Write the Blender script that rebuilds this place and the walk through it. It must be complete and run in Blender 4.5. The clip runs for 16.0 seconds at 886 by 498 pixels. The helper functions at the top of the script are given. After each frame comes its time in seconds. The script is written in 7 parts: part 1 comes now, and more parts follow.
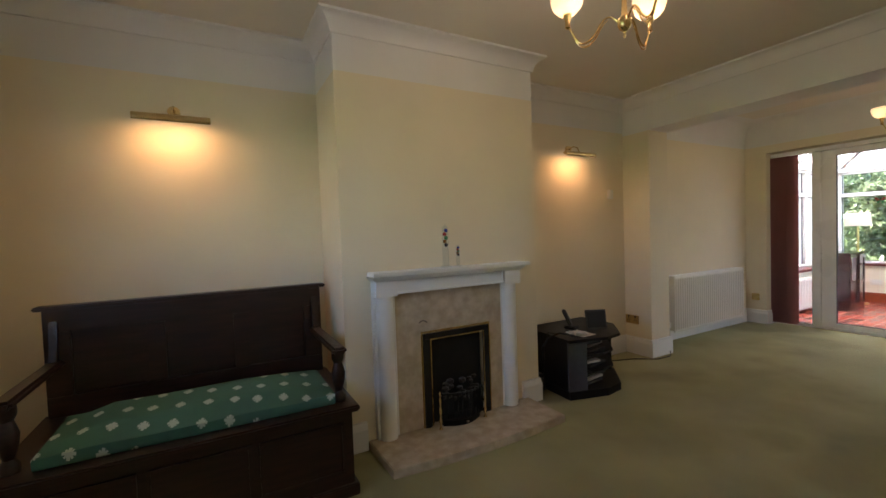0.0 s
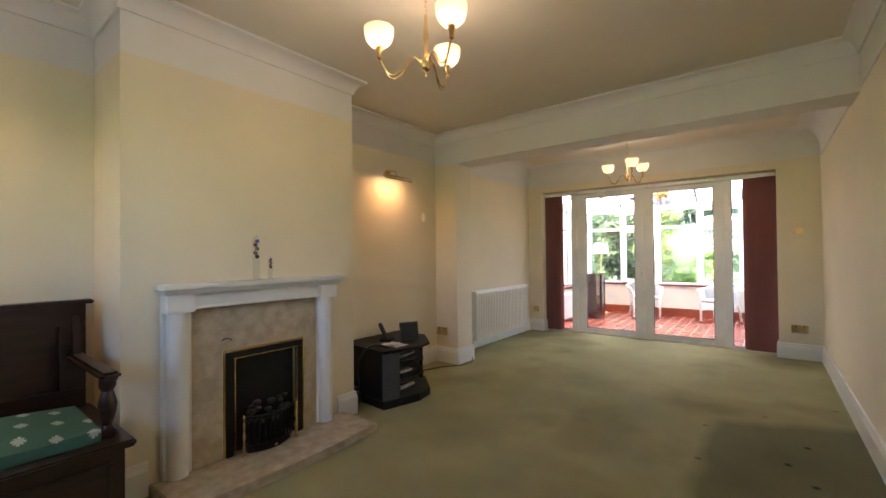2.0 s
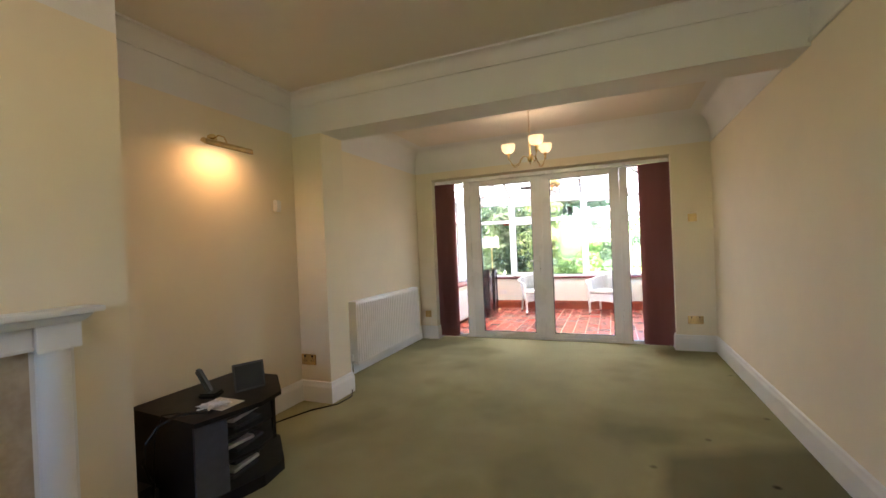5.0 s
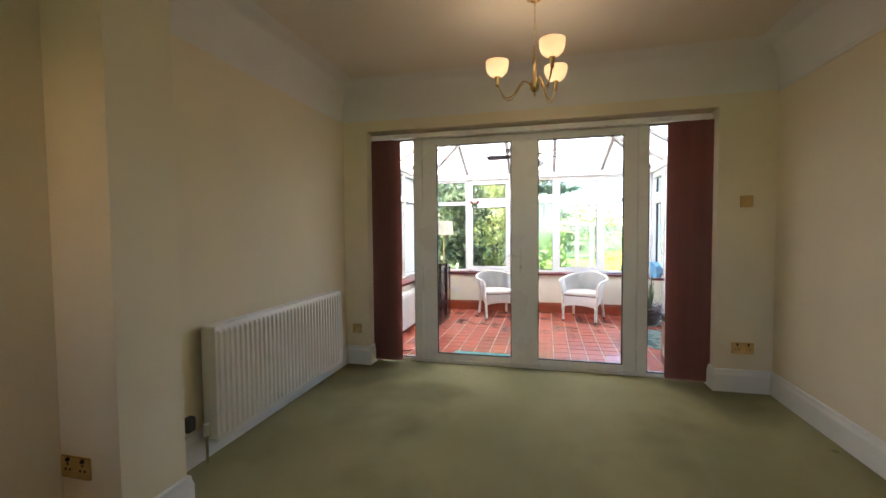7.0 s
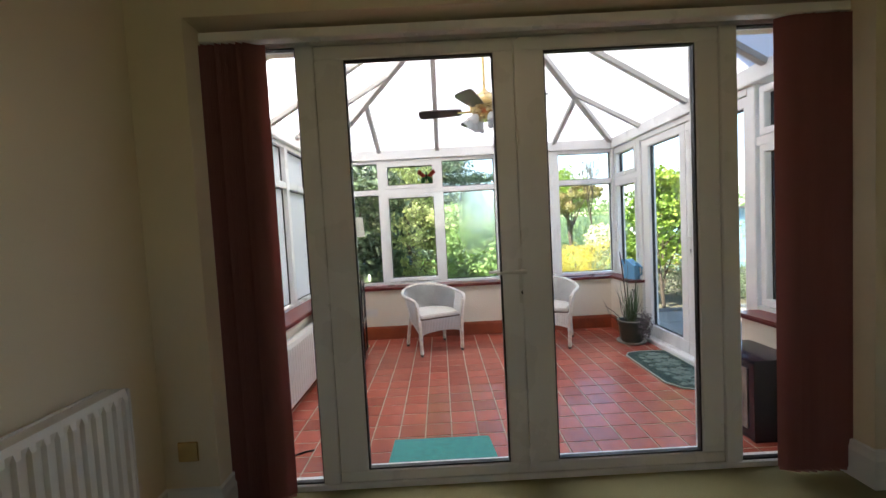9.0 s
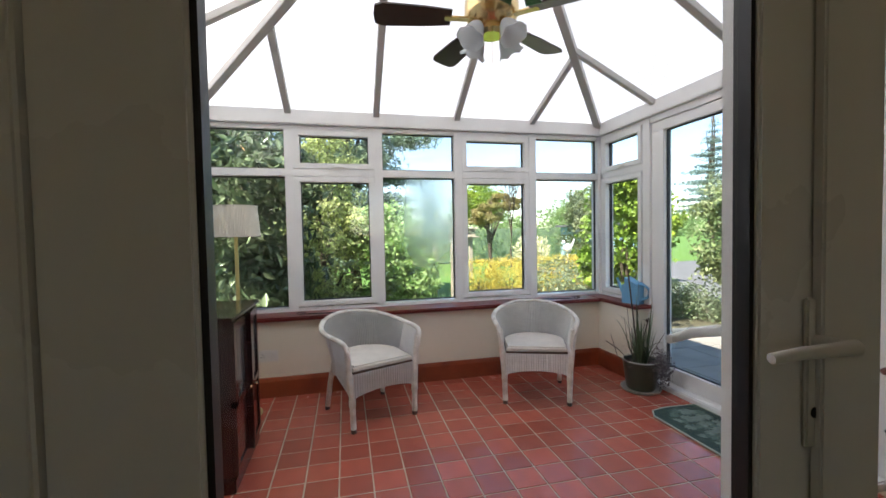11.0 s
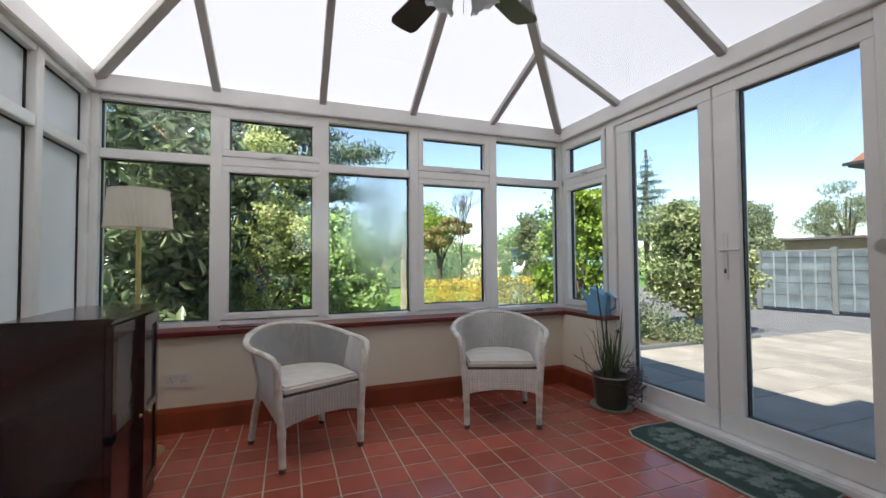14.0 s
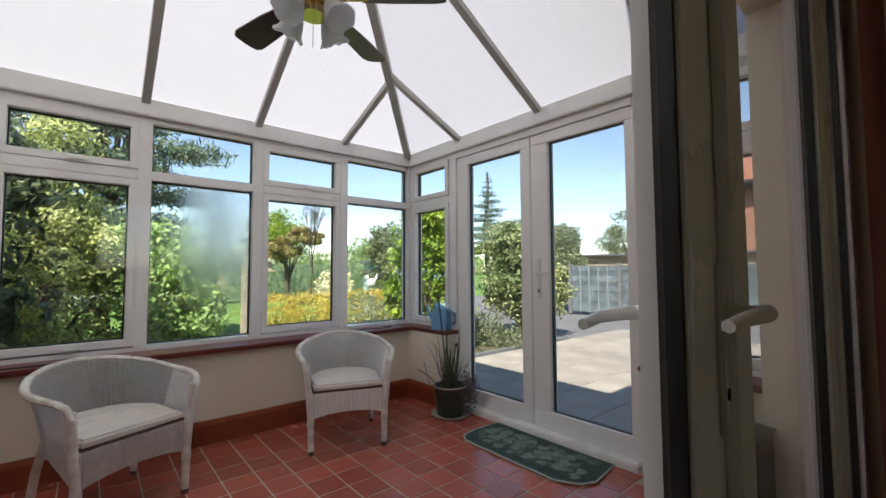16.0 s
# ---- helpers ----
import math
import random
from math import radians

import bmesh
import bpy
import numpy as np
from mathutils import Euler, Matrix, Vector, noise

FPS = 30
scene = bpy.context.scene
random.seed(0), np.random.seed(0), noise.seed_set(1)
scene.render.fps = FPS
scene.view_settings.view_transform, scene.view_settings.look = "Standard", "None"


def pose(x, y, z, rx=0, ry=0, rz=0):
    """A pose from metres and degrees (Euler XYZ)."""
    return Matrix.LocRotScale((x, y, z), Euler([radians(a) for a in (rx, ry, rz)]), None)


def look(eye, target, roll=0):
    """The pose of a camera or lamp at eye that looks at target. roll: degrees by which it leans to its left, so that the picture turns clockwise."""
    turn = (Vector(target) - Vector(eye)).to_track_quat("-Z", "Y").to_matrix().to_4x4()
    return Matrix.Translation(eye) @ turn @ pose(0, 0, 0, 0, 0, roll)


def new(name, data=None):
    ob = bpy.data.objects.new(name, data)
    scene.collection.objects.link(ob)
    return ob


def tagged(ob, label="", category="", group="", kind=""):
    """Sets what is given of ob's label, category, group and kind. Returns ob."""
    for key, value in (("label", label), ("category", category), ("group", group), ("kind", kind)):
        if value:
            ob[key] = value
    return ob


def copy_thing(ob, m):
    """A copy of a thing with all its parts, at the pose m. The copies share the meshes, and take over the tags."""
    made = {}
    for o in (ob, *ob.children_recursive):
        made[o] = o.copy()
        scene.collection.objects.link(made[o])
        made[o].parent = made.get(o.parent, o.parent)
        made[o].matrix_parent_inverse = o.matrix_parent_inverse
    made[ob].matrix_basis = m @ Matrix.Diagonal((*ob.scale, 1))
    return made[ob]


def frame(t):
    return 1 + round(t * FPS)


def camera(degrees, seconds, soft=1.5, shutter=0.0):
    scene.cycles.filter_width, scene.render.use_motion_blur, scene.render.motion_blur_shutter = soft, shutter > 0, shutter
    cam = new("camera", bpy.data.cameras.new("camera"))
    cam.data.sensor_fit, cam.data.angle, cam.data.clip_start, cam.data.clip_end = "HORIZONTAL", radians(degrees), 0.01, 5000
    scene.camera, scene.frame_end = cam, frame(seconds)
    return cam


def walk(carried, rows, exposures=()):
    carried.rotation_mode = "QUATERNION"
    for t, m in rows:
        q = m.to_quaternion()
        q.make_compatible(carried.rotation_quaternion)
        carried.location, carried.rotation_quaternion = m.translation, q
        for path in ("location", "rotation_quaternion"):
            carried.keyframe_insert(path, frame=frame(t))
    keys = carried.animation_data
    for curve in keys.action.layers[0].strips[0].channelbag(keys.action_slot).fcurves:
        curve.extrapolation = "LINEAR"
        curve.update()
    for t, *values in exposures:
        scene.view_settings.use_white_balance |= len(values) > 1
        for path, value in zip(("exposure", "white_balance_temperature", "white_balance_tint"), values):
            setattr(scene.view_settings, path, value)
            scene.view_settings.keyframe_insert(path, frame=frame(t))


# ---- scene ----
cam = camera(93.8, 16.0)
METRES, EYE, TILT, LEAN, TURN = 8.0, 1.5, 0.0, 0.0, -29.2
PATH = [
    (0, (0.997, 0.338, 1.261), (1.954, 2.093, 1.19), -2.0),
    (0.5, (0.987, 0.277, 1.241), (2.202, 1.865, 1.213), -1.2),
    (1, (0.992, 0.254, 1.213), (2.435, 1.639, 1.25), -1.8),
    (1.5, (0.981, 0.223, 1.208), (2.517, 1.504, 1.235), -1.4),
    (2, (0.991, 0.225, 1.196), (2.57, 1.451, 1.22), -0.6),
    (2.5, (0.994, 0.223, 1.196), (2.586, 1.434, 1.204), -1.3),
    (3, (1.055, 0.237, 1.202), (2.652, 1.441, 1.157), -1.7),
    (3.5, (1.211, 0.271, 1.208), (2.829, 1.446, 1.183), -1.6),
    (4, (1.392, 0.348, 1.207), (3.043, 1.475, 1.155), -1.4),
    (4.5, (1.612, 0.538, 1.221), (3.398, 1.438, 1.208), -2.7),
    (7, (3.485, 1.357, 1.221), (5.425, 1.839, 1.135), -0.5),
    (7.5, (3.921, 1.516, 1.233), (5.89, 1.856, 1.143), -1.2),
    (8, (4.402, 1.667, 1.217), (6.359, 2.073, 1.148), -0.0),
    (8.5, (4.831, 1.809, 1.222), (6.818, 2.014, 1.123), -2.0),
    (11, (6.742, 2.194, 1.157), (8.687, 1.736, 1.087), -1.1),
    (11.5, (6.918, 2.183, 1.091), (8.832, 1.615, 0.978), -1.1),
    (12, (7.004, 2.163, 1.045), (8.906, 1.552, 0.94), -0.4),
    (12.5, (7.041, 2.159, 1.023), (8.931, 1.513, 0.934), -0.0),
    (13, (7.071, 2.146, 0.994), (8.951, 1.466, 0.935), -0.4),
    (13.5, (7.091, 2.142, 0.978), (8.968, 1.45, 0.966), -0.3),
    (14, (7.102, 2.151, 0.976), (8.975, 1.452, 1.038), -0.4),
    (14.5, (7.108, 2.152, 0.981), (8.979, 1.451, 1.055), -0.6),
    (15, (7.108, 2.144, 0.988), (8.979, 1.442, 1.065), -0.2),
    (15.5, (7.088, 2.141, 1.013), (8.909, 1.321, 1.118), -0.1),
    (16, (7.012, 2.163, 1.052), (8.532, 0.867, 1.157), -0.3),
]
walk(cam, [(t, look(eye, target, roll)) for t, eye, target, roll in PATH],
     [(0, 3.92, 6600, 20), (0.5, 4.2, 6600, 20), (1.0, 4.42, 6600, 20), (4.5, 4.42, 6600, 20), (7.0, 3.65, 6600, 15), (8.5, 2.86, 6650, 15), (11.0, 2.03, 6700, 15), (12.0, 1.83, 6700, 15), (14.0, 1.66, 6700, 15), (15.0, 1.54, 6750, 16), (16.0, 1.5, 6950, 17)])

# ---- world and sun ----
SUN_EL, SUN_DIR = 50.0, Vector((-0.58, 0.81, 0.0)).normalized()
world = bpy.data.worlds.new("world")
scene.world = world
world.use_nodes = True
_wn = world.node_tree.nodes
_sky = _wn.new("ShaderNodeTexSky")
_sky.sky_type, _sky.sun_disc = "NISHITA", False
_sky.sun_elevation = radians(SUN_EL)
_sky.sun_rotation = math.atan2(SUN_DIR.x, SUN_DIR.y)
_sky.air_density, _sky.dust_density, _sky.ozone_density = 1.0, 0.05, 2.5
world.node_tree.links.new(_sky.outputs[0], _wn["Background"].inputs[0])
_wn["Background"].inputs[1].default_value = 0.098
_sun = bpy.data.lights.new("sun", "SUN")
_sun.energy, _sun.angle, _sun.color = 4.3, radians(0.6), (1.0, 0.95, 0.87)
sun = new("sun", _sun)
_c = math.cos(radians(SUN_EL))
sun.matrix_world = look((SUN_DIR.x * _c * 20, SUN_DIR.y * _c * 20, math.sin(radians(SUN_EL)) * 20), (0, 0, 0))


def lamp(name, kind, at, watts, color=(1.0, 0.82, 0.60), size=0.03):
    d = bpy.data.lights.new(name, kind)
    d.energy, d.color = watts, color
    if kind == "POINT":
        d.shadow_soft_size = size
    ob = new(name, d)
    ob.location = at
    return ob


# ---- materials ----
def mat(name, color, rough=0.6, metal=0.0, var=0.0, scale=8.0, bump=0.0, bscale=60.0, other=None, per=0.0, island=False, spec=0.5, coat=0.0, stretch=None):
    m = bpy.data.materials.new(name)
    m.use_nodes = True
    nt = m.node_tree
    n, l = nt.nodes, nt.links
    b = n["Principled BSDF"]
    b.inputs["Roughness"].default_value = rough
    b.inputs["Metallic"].default_value = metal
    b.inputs["Specular IOR Level"].default_value = spec
    b.inputs["Coat Weight"].default_value = coat
    b.inputs["Base Color"].default_value = (*color, 1)
    co = n.new("ShaderNodeTexCoord")
    vec = co.outputs["Object"]
    if stretch:
        mp = n.new("ShaderNodeMapping")
        mp.inputs["Scale"].default_value = stretch
        l.new(vec, mp.inputs[0])
        vec = mp.outputs[0]
    out = None
    if var or other:
        a = n.new("ShaderNodeTexNoise")
        a.inputs["Scale"].default_value = scale
        a.inputs["Detail"].default_value = 6
        l.new(vec, a.inputs["Vector"])
        r = n.new("ShaderNodeValToRGB")
        o = other or tuple(c * (1 - var) for c in color)
        r.color_ramp.elements[0].position, r.color_ramp.elements[1].position = 0.35, 0.68
        r.color_ramp.elements[0].color = (*o, 1)
        r.color_ramp.elements[1].color = (*(tuple(min(1, c * (1 + var * 0.5)) for c in color)), 1)
        l.new(a.outputs["Fac"], r.inputs[0])
        out = r.outputs[0]
        rr = n.new("ShaderNodeMapRange")
        rr.inputs["To Min"].default_value, rr.inputs["To Max"].default_value = max(0.02, rough * 0.85), min(1, rough * 1.15)
        l.new(a.outputs["Fac"], rr.inputs[0])
        l.new(rr.outputs[0], b.inputs["Roughness"])
    if per:
        if island:
            g = n.new("ShaderNodeNewGeometry")
            src = g.outputs["Random Per Island"]
        else:
            g = n.new("ShaderNodeObjectInfo")
            src = g.outputs["Random"]
        mr = n.new("ShaderNodeMapRange")
        mr.inputs["To Min"].default_value, mr.inputs["To Max"].default_value = 1 - per, 1 + per
        l.new(src, mr.inputs[0])
        h = n.new("ShaderNodeHueSaturation")
        h.inputs["Color"].default_value = (*color, 1)
        if out:
            l.new(out, h.inputs["Color"])
        l.new(mr.outputs[0], h.inputs["Value"])
        out = h.outputs[0]
    if out:
        l.new(out, b.inputs["Base Color"])
    if bump:
        t = n.new("ShaderNodeTexNoise")
        t.inputs["Scale"].default_value, t.inputs["Detail"].default_value = bscale, 4
        l.new(vec, t.inputs["Vector"])
        bp = n.new("ShaderNodeBump")
        bp.inputs["Strength"].default_value, bp.inputs["Distance"].default_value = bump, 0.01
        l.new(t.outputs["Fac"], bp.inputs["Height"])
        l.new(bp.outputs[0], b.inputs["Normal"])
    return m


def leaf_mat(name, color, other, rough=0.45, per=0.35, trans=0.35):
    m = mat(name, color, rough, other=other, scale=1.2, per=per, island=True, spec=0.4)
    nt = m.node_tree
    n, l = nt.nodes, nt.links
    b = n["Principled BSDF"]
    tr = n.new("ShaderNodeBsdfTranslucent")
    src = b.inputs["Base Color"].links[0].from_socket
    l.new(src, tr.inputs["Color"])
    mx = n.new("ShaderNodeMixShader")
    mx.inputs[0].default_value = trans
    l.new(b.outputs[0], mx.inputs[1])
    l.new(tr.outputs[0], mx.inputs[2])
    l.new(mx.outputs[0], n["Material Output"].inputs[0])
    return m


def glass_mat(name, tint=(1, 1, 1), haze=0.0):
    m = bpy.data.materials.new(name)
    m.use_nodes = True
    n, l = m.node_tree.nodes, m.node_tree.links
    n.remove(n["Principled BSDF"])
    t = n.new("ShaderNodeBsdfTransparent")
    t.inputs[0].default_value = (*tint, 1)
    g = n.new("ShaderNodeBsdfGlossy")
    g.inputs["Roughness"].default_value = 0.01
    f = n.new("ShaderNodeLayerWeight")
    pw = n.new("ShaderNodeMath")
    pw.operation, pw.inputs[1].default_value = "POWER", 4.5
    l.new(f.outputs["Facing"], pw.inputs[0])
    fm = n.new("ShaderNodeMath")
    fm.operation, fm.inputs[1].default_value, fm.inputs[2].default_value = "MULTIPLY_ADD", 0.6, 0.025
    l.new(pw.outputs[0], fm.inputs[0])
    mx = n.new("ShaderNodeMixShader")
    l.new(fm.outputs[0], mx.inputs[0])
    l.new(t.outputs[0], mx.inputs[1])
    l.new(g.outputs[0], mx.inputs[2])
    last = mx.outputs[0]
    if haze:
        co = n.new("ShaderNodeTexCoord")
        mp = n.new("ShaderNodeMapping")
        l.new(co.outputs["Generated"], mp.inputs[0])
        mp.inputs["Location"].default_value = (0, -0.63, -1.05)
        mp.inputs["Scale"].default_value = (0.01, 1.9, 1.4)
        gr = n.new("ShaderNodeTexGradient")
        gr.gradient_type = "SPHERICAL"
        mp.vector_type = "POINT"
        l.new(mp.outputs[0], gr.inputs[0])
        nz = n.new("ShaderNodeTexNoise")
        nz.inputs["Scale"].default_value = 3.0
        l.new(co.outputs["Object"], nz.inputs[0])
        ad = n.new("ShaderNodeMath")
        ad.operation = "MULTIPLY_ADD"
        ad.inputs[1].default_value, ad.inputs[2].default_value = 0.6, -0.3
        l.new(nz.outputs["Fac"], ad.inputs[0])
        sm = n.new("ShaderNodeMath")
        sm.operation, sm.use_clamp = "ADD", True
        l.new(gr.outputs["Fac"], sm.inputs[0])
        l.new(ad.outputs[0], sm.inputs[1])
        ml = n.new("ShaderNodeMath")
        ml.operation, ml.inputs[1].default_value = "MULTIPLY", haze
        l.new(sm.outputs[0], ml.inputs[0])
        rf = n.new("ShaderNodeBsdfRefraction")
        rf.inputs["Color"].default_value = (0.96, 0.98, 1.0, 1)
        rf.inputs["Roughness"].default_value, rf.inputs["IOR"].default_value = 0.65, 1.4
        ts = n.new("ShaderNodeBsdfTranslucent")
        ts.inputs[0].default_value = (0.95, 0.98, 1.0, 1)
        tl = n.new("ShaderNodeMixShader")
        tl.inputs[0].default_value = 0.8
        l.new(ts.outputs[0], tl.inputs[1])
        l.new(rf.outputs[0], tl.inputs[2])
        m2 = n.new("ShaderNodeMixShader")
        l.new(ml.outputs[0], m2.inputs[0])
        l.new(last, m2.inputs[1])
        l.new(tl.outputs[0], m2.inputs[2])
        last = m2.outputs[0]
    l.new(last, n["Material Output"].inputs[0])
    return m


def translucent_mat(name, color, t=0.6, clear=0.0, emit=0.0, emit_color=(1, 0.8, 0.5)):
    m = bpy.data.materials.new(name)
    m.use_nodes = True
    n, l = m.node_tree.nodes, m.node_tree.links
    b = n["Principled BSDF"]
    b.inputs["Base Color"].default_value = (*color, 1)
    b.inputs["Roughness"].default_value = 0.4
    if emit:
        b.inputs["Emission Color"].default_value = (*emit_color, 1)
        b.inputs["Emission Strength"].default_value = emit
    tr = n.new("ShaderNodeBsdfTranslucent")
    tr.inputs[0].default_value = (*color, 1)
    mx = n.new("ShaderNodeMixShader")
    mx.inputs[0].default_value = t
    l.new(b.outputs[0], mx.inputs[1])
    l.new(tr.outputs[0], mx.inputs[2])
    last = mx.outputs[0]
    if clear:
        tp = n.new("ShaderNodeBsdfTransparent")
        m2 = n.new("ShaderNodeMixShader")
        m2.inputs[0].default_value = clear
        l.new(last, m2.inputs[1])
        l.new(tp.outputs[0], m2.inputs[2])
        last = m2.outputs[0]
    l.new(last, n["Material Output"].inputs[0])
    return m


def glow(name, color, strength):
    m = mat(name, color, 0.5)
    b = m.node_tree.nodes["Principled BSDF"]
    b.inputs["Emission Color"].default_value = (*color, 1)
    b.inputs["Emission Strength"].default_value = strength
    return m


def carpet_mat():
    m = mat("green_carpet", (0.36, 0.33, 0.175), 0.95, other=(0.28, 0.26, 0.132), scale=1.6, bump=0.5, bscale=450, spec=0.1)
    n, l = m.node_tree.nodes, m.node_tree.links
    b = n["Principled BSDF"]
    src = b.inputs["Base Color"].links[0].from_socket
    co = n.new("ShaderNodeTexCoord")
    w = n.new("ShaderNodeTexNoise")
    w.inputs["Scale"].default_value, w.inputs["Detail"].default_value = 1.1, 3
    l.new(co.outputs["Object"], w.inputs[0])
    r = n.new("ShaderNodeValToRGB")
    r.color_ramp.elements[0].position, r.color_ramp.elements[1].position = 0.54, 0.70
    r.color_ramp.elements[0].color, r.color_ramp.elements[1].color = (1, 1, 1, 1), (0.70, 0.70, 0.66, 1)
    l.new(w.outputs["Fac"], r.inputs[0])
    f = n.new("ShaderNodeTexNoise")
    f.inputs["Scale"].default_value, f.inputs["Detail"].default_value = 220, 2
    l.new(co.outputs["Object"], f.inputs[0])
    r2 = n.new("ShaderNodeMapRange")
    r2.inputs["To Min"].default_value, r2.inputs["To Max"].default_value = 0.7, 1.3
    l.new(f.outputs["Fac"], r2.inputs[0])
    a = n.new("ShaderNodeMix")
    a.data_type, a.blend_type = "RGBA", "MULTIPLY"
    a.inputs[0].default_value = 1
    l.new(src, a.inputs[6])
    l.new(r.outputs[0], a.inputs[7])
    c = n.new("ShaderNodeVectorMath")
    c.operation = "SCALE"
    l.new(a.outputs[2], c.inputs[0])
    l.new(r2.outputs[0], c.inputs["Scale"])

    def calc(op, *vals):
        q = n.new("ShaderNodeMath")
        q.operation = op
        q.use_clamp = op == "MULTIPLY_ADD"
        for i, v in enumerate(vals):
            if not isinstance(v, (int, float)):
                l.new(v, q.inputs[i])
            else:
                q.inputs[i].default_value = v
        return q.outputs[0]
    sp = n.new("ShaderNodeSeparateXYZ")
    l.new(co.outputs["Object"], sp.inputs[0])
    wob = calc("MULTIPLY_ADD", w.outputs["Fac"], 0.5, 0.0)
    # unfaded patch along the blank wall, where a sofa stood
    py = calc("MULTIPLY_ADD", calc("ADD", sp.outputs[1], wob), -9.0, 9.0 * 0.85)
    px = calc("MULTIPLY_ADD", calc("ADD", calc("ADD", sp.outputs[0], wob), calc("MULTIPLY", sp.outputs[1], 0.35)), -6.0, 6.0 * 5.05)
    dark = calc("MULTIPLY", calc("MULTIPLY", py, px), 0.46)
    # worn and soiled places, then two darker patches in the corners by the screen
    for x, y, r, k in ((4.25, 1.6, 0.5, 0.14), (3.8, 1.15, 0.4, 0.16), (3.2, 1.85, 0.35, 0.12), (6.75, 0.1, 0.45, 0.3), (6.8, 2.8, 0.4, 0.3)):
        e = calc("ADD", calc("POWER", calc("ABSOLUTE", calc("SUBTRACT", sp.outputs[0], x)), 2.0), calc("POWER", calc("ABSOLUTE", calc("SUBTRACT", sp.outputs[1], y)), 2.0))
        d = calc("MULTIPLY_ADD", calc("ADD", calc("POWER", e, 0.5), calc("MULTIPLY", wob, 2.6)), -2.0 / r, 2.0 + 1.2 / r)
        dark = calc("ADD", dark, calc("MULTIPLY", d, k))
    # dents left by castors, their shade painted in as small dark spots
    for x, y in ((4.35, 0.57), (3.79, 0.55), (3.27, 0.57), (4.77, 0.24), (4.32, 0.04), (4.0, 0.14), (3.79, 0.04), (6.15, -0.18), (5.2, -0.17)):
        e = calc("ADD", calc("POWER", calc("ABSOLUTE", calc("SUBTRACT", sp.outputs[0], x)), 2.0), calc("POWER", calc("ABSOLUTE", calc("SUBTRACT", sp.outputs[1], y)), 2.0))
        d = calc("MULTIPLY_ADD", calc("ADD", calc("POWER", e, 0.5), calc("MULTIPLY", f.outputs["Fac"], 0.02)), -60.0, 2.1)
        dark = calc("ADD", dark, calc("MULTIPLY", d, 0.42))
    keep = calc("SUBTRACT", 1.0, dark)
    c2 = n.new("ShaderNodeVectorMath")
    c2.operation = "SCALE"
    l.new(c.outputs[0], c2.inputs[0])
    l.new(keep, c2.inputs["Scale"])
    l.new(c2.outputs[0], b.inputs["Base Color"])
    return m


CREAM = mat("cream_wall_paint", (0.76, 0.67, 0.495), 0.75, var=0.04, scale=2.0, bump=0.12, bscale=220)
FRIEZE = mat("white_frieze_paint", (0.74, 0.72, 0.68), 0.7, var=0.03, scale=3.0, bump=0.1, bscale=120)
CEIL = mat("ceiling_paint", (0.72, 0.66, 0.55), 0.85, var=0.04, scale=1.5, bump=0.1, bscale=90)
GCREAM = mat("pale_cream_wall_paint", (0.82, 0.755, 0.62), 0.75, var=0.05, scale=2.5, bump=0.15, bscale=160)
GLOSSWHITE = mat("white_gloss_paint", (0.76, 0.75, 0.71), 0.3, var=0.03, scale=6, bump=0.03, bscale=30)
UPVC = mat("white_upvc", (0.86, 0.85, 0.83), 0.28, var=0.02, scale=3)
GASKET = mat("black_gasket", (0.012, 0.012, 0.013), 0.5, bump=0.05)
GLASS = glass_mat("clear_glass", (0.97, 0.985, 0.975))
MIST = glass_mat("misted_glass", (0.97, 0.985, 0.975), haze=0.95)
FROST = translucent_mat("frosted_shade_glass", (0.80, 0.82, 0.84), 0.6)
OPAL = translucent_mat("opal_pane", (0.66, 0.68, 0.71), 0.27)
ROOFP = translucent_mat("opal_polycarbonate", (0.57, 0.56, 0.565), 0.72)
BAR = mat("grey_white_glazing_bar", (0.47, 0.45, 0.42), 0.45, var=0.05)
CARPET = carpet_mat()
DARKWOOD = mat("dark_oak", (0.035, 0.012, 0.008), 0.33, other=(0.012, 0.005, 0.004), scale=5, bump=0.15, bscale=30, stretch=(1, 8, 8), coat=0.2)
MAHOG = mat("dark_mahogany", (0.045, 0.008, 0.008), 0.22, other=(0.016, 0.004, 0.005), scale=4, bump=0.05, bscale=20, stretch=(1, 1, 6), coat=0.4)
REDSILL = mat("maroon_painted_sill", (0.17, 0.025, 0.022), 0.3, var=0.15, scale=5, bump=0.05)
TERRA = mat("terracotta_skirting", (0.34, 0.075, 0.028), 0.3, other=(0.22, 0.045, 0.02), scale=7, bump=0.08)
TILE = mat("red_quarry_tile", (0.46, 0.108, 0.068), 0.26, other=(0.37, 0.082, 0.054), scale=11, bump=0.12, bscale=40, per=0.2, coat=0.25)
GROUT = mat("tan_grout", (0.50, 0.38, 0.27), 0.85, var=0.25, scale=9, bump=0.2)
BRASS = mat("polished_brass", (0.74, 0.55, 0.27), 0.22, 1.0, var=0.12, scale=12)
DARKBRASS = mat("aged_brass", (0.30, 0.19, 0.07), 0.35, 1.0, var=0.3, scale=20)
CHROME = mat("chrome", (0.75, 0.75, 0.75), 0.15, 1.0)
MARBLE = mat("beige_marble", (0.55, 0.46, 0.33), 0.25, other=(0.42, 0.34, 0.235), scale=16, bump=0.02)
BLACK = mat("black_enamel", (0.008, 0.008, 0.008), 0.5, spec=0.3, var=0.3, scale=12, bump=0.05)
GREYP = mat("dark_grey_plastic", (0.028, 0.029, 0.031), 0.45, var=0.15, scale=12, bump=0.05)
PAPER = mat("paper", (0.62, 0.60, 0.56), 0.7, var=0.12, scale=30)
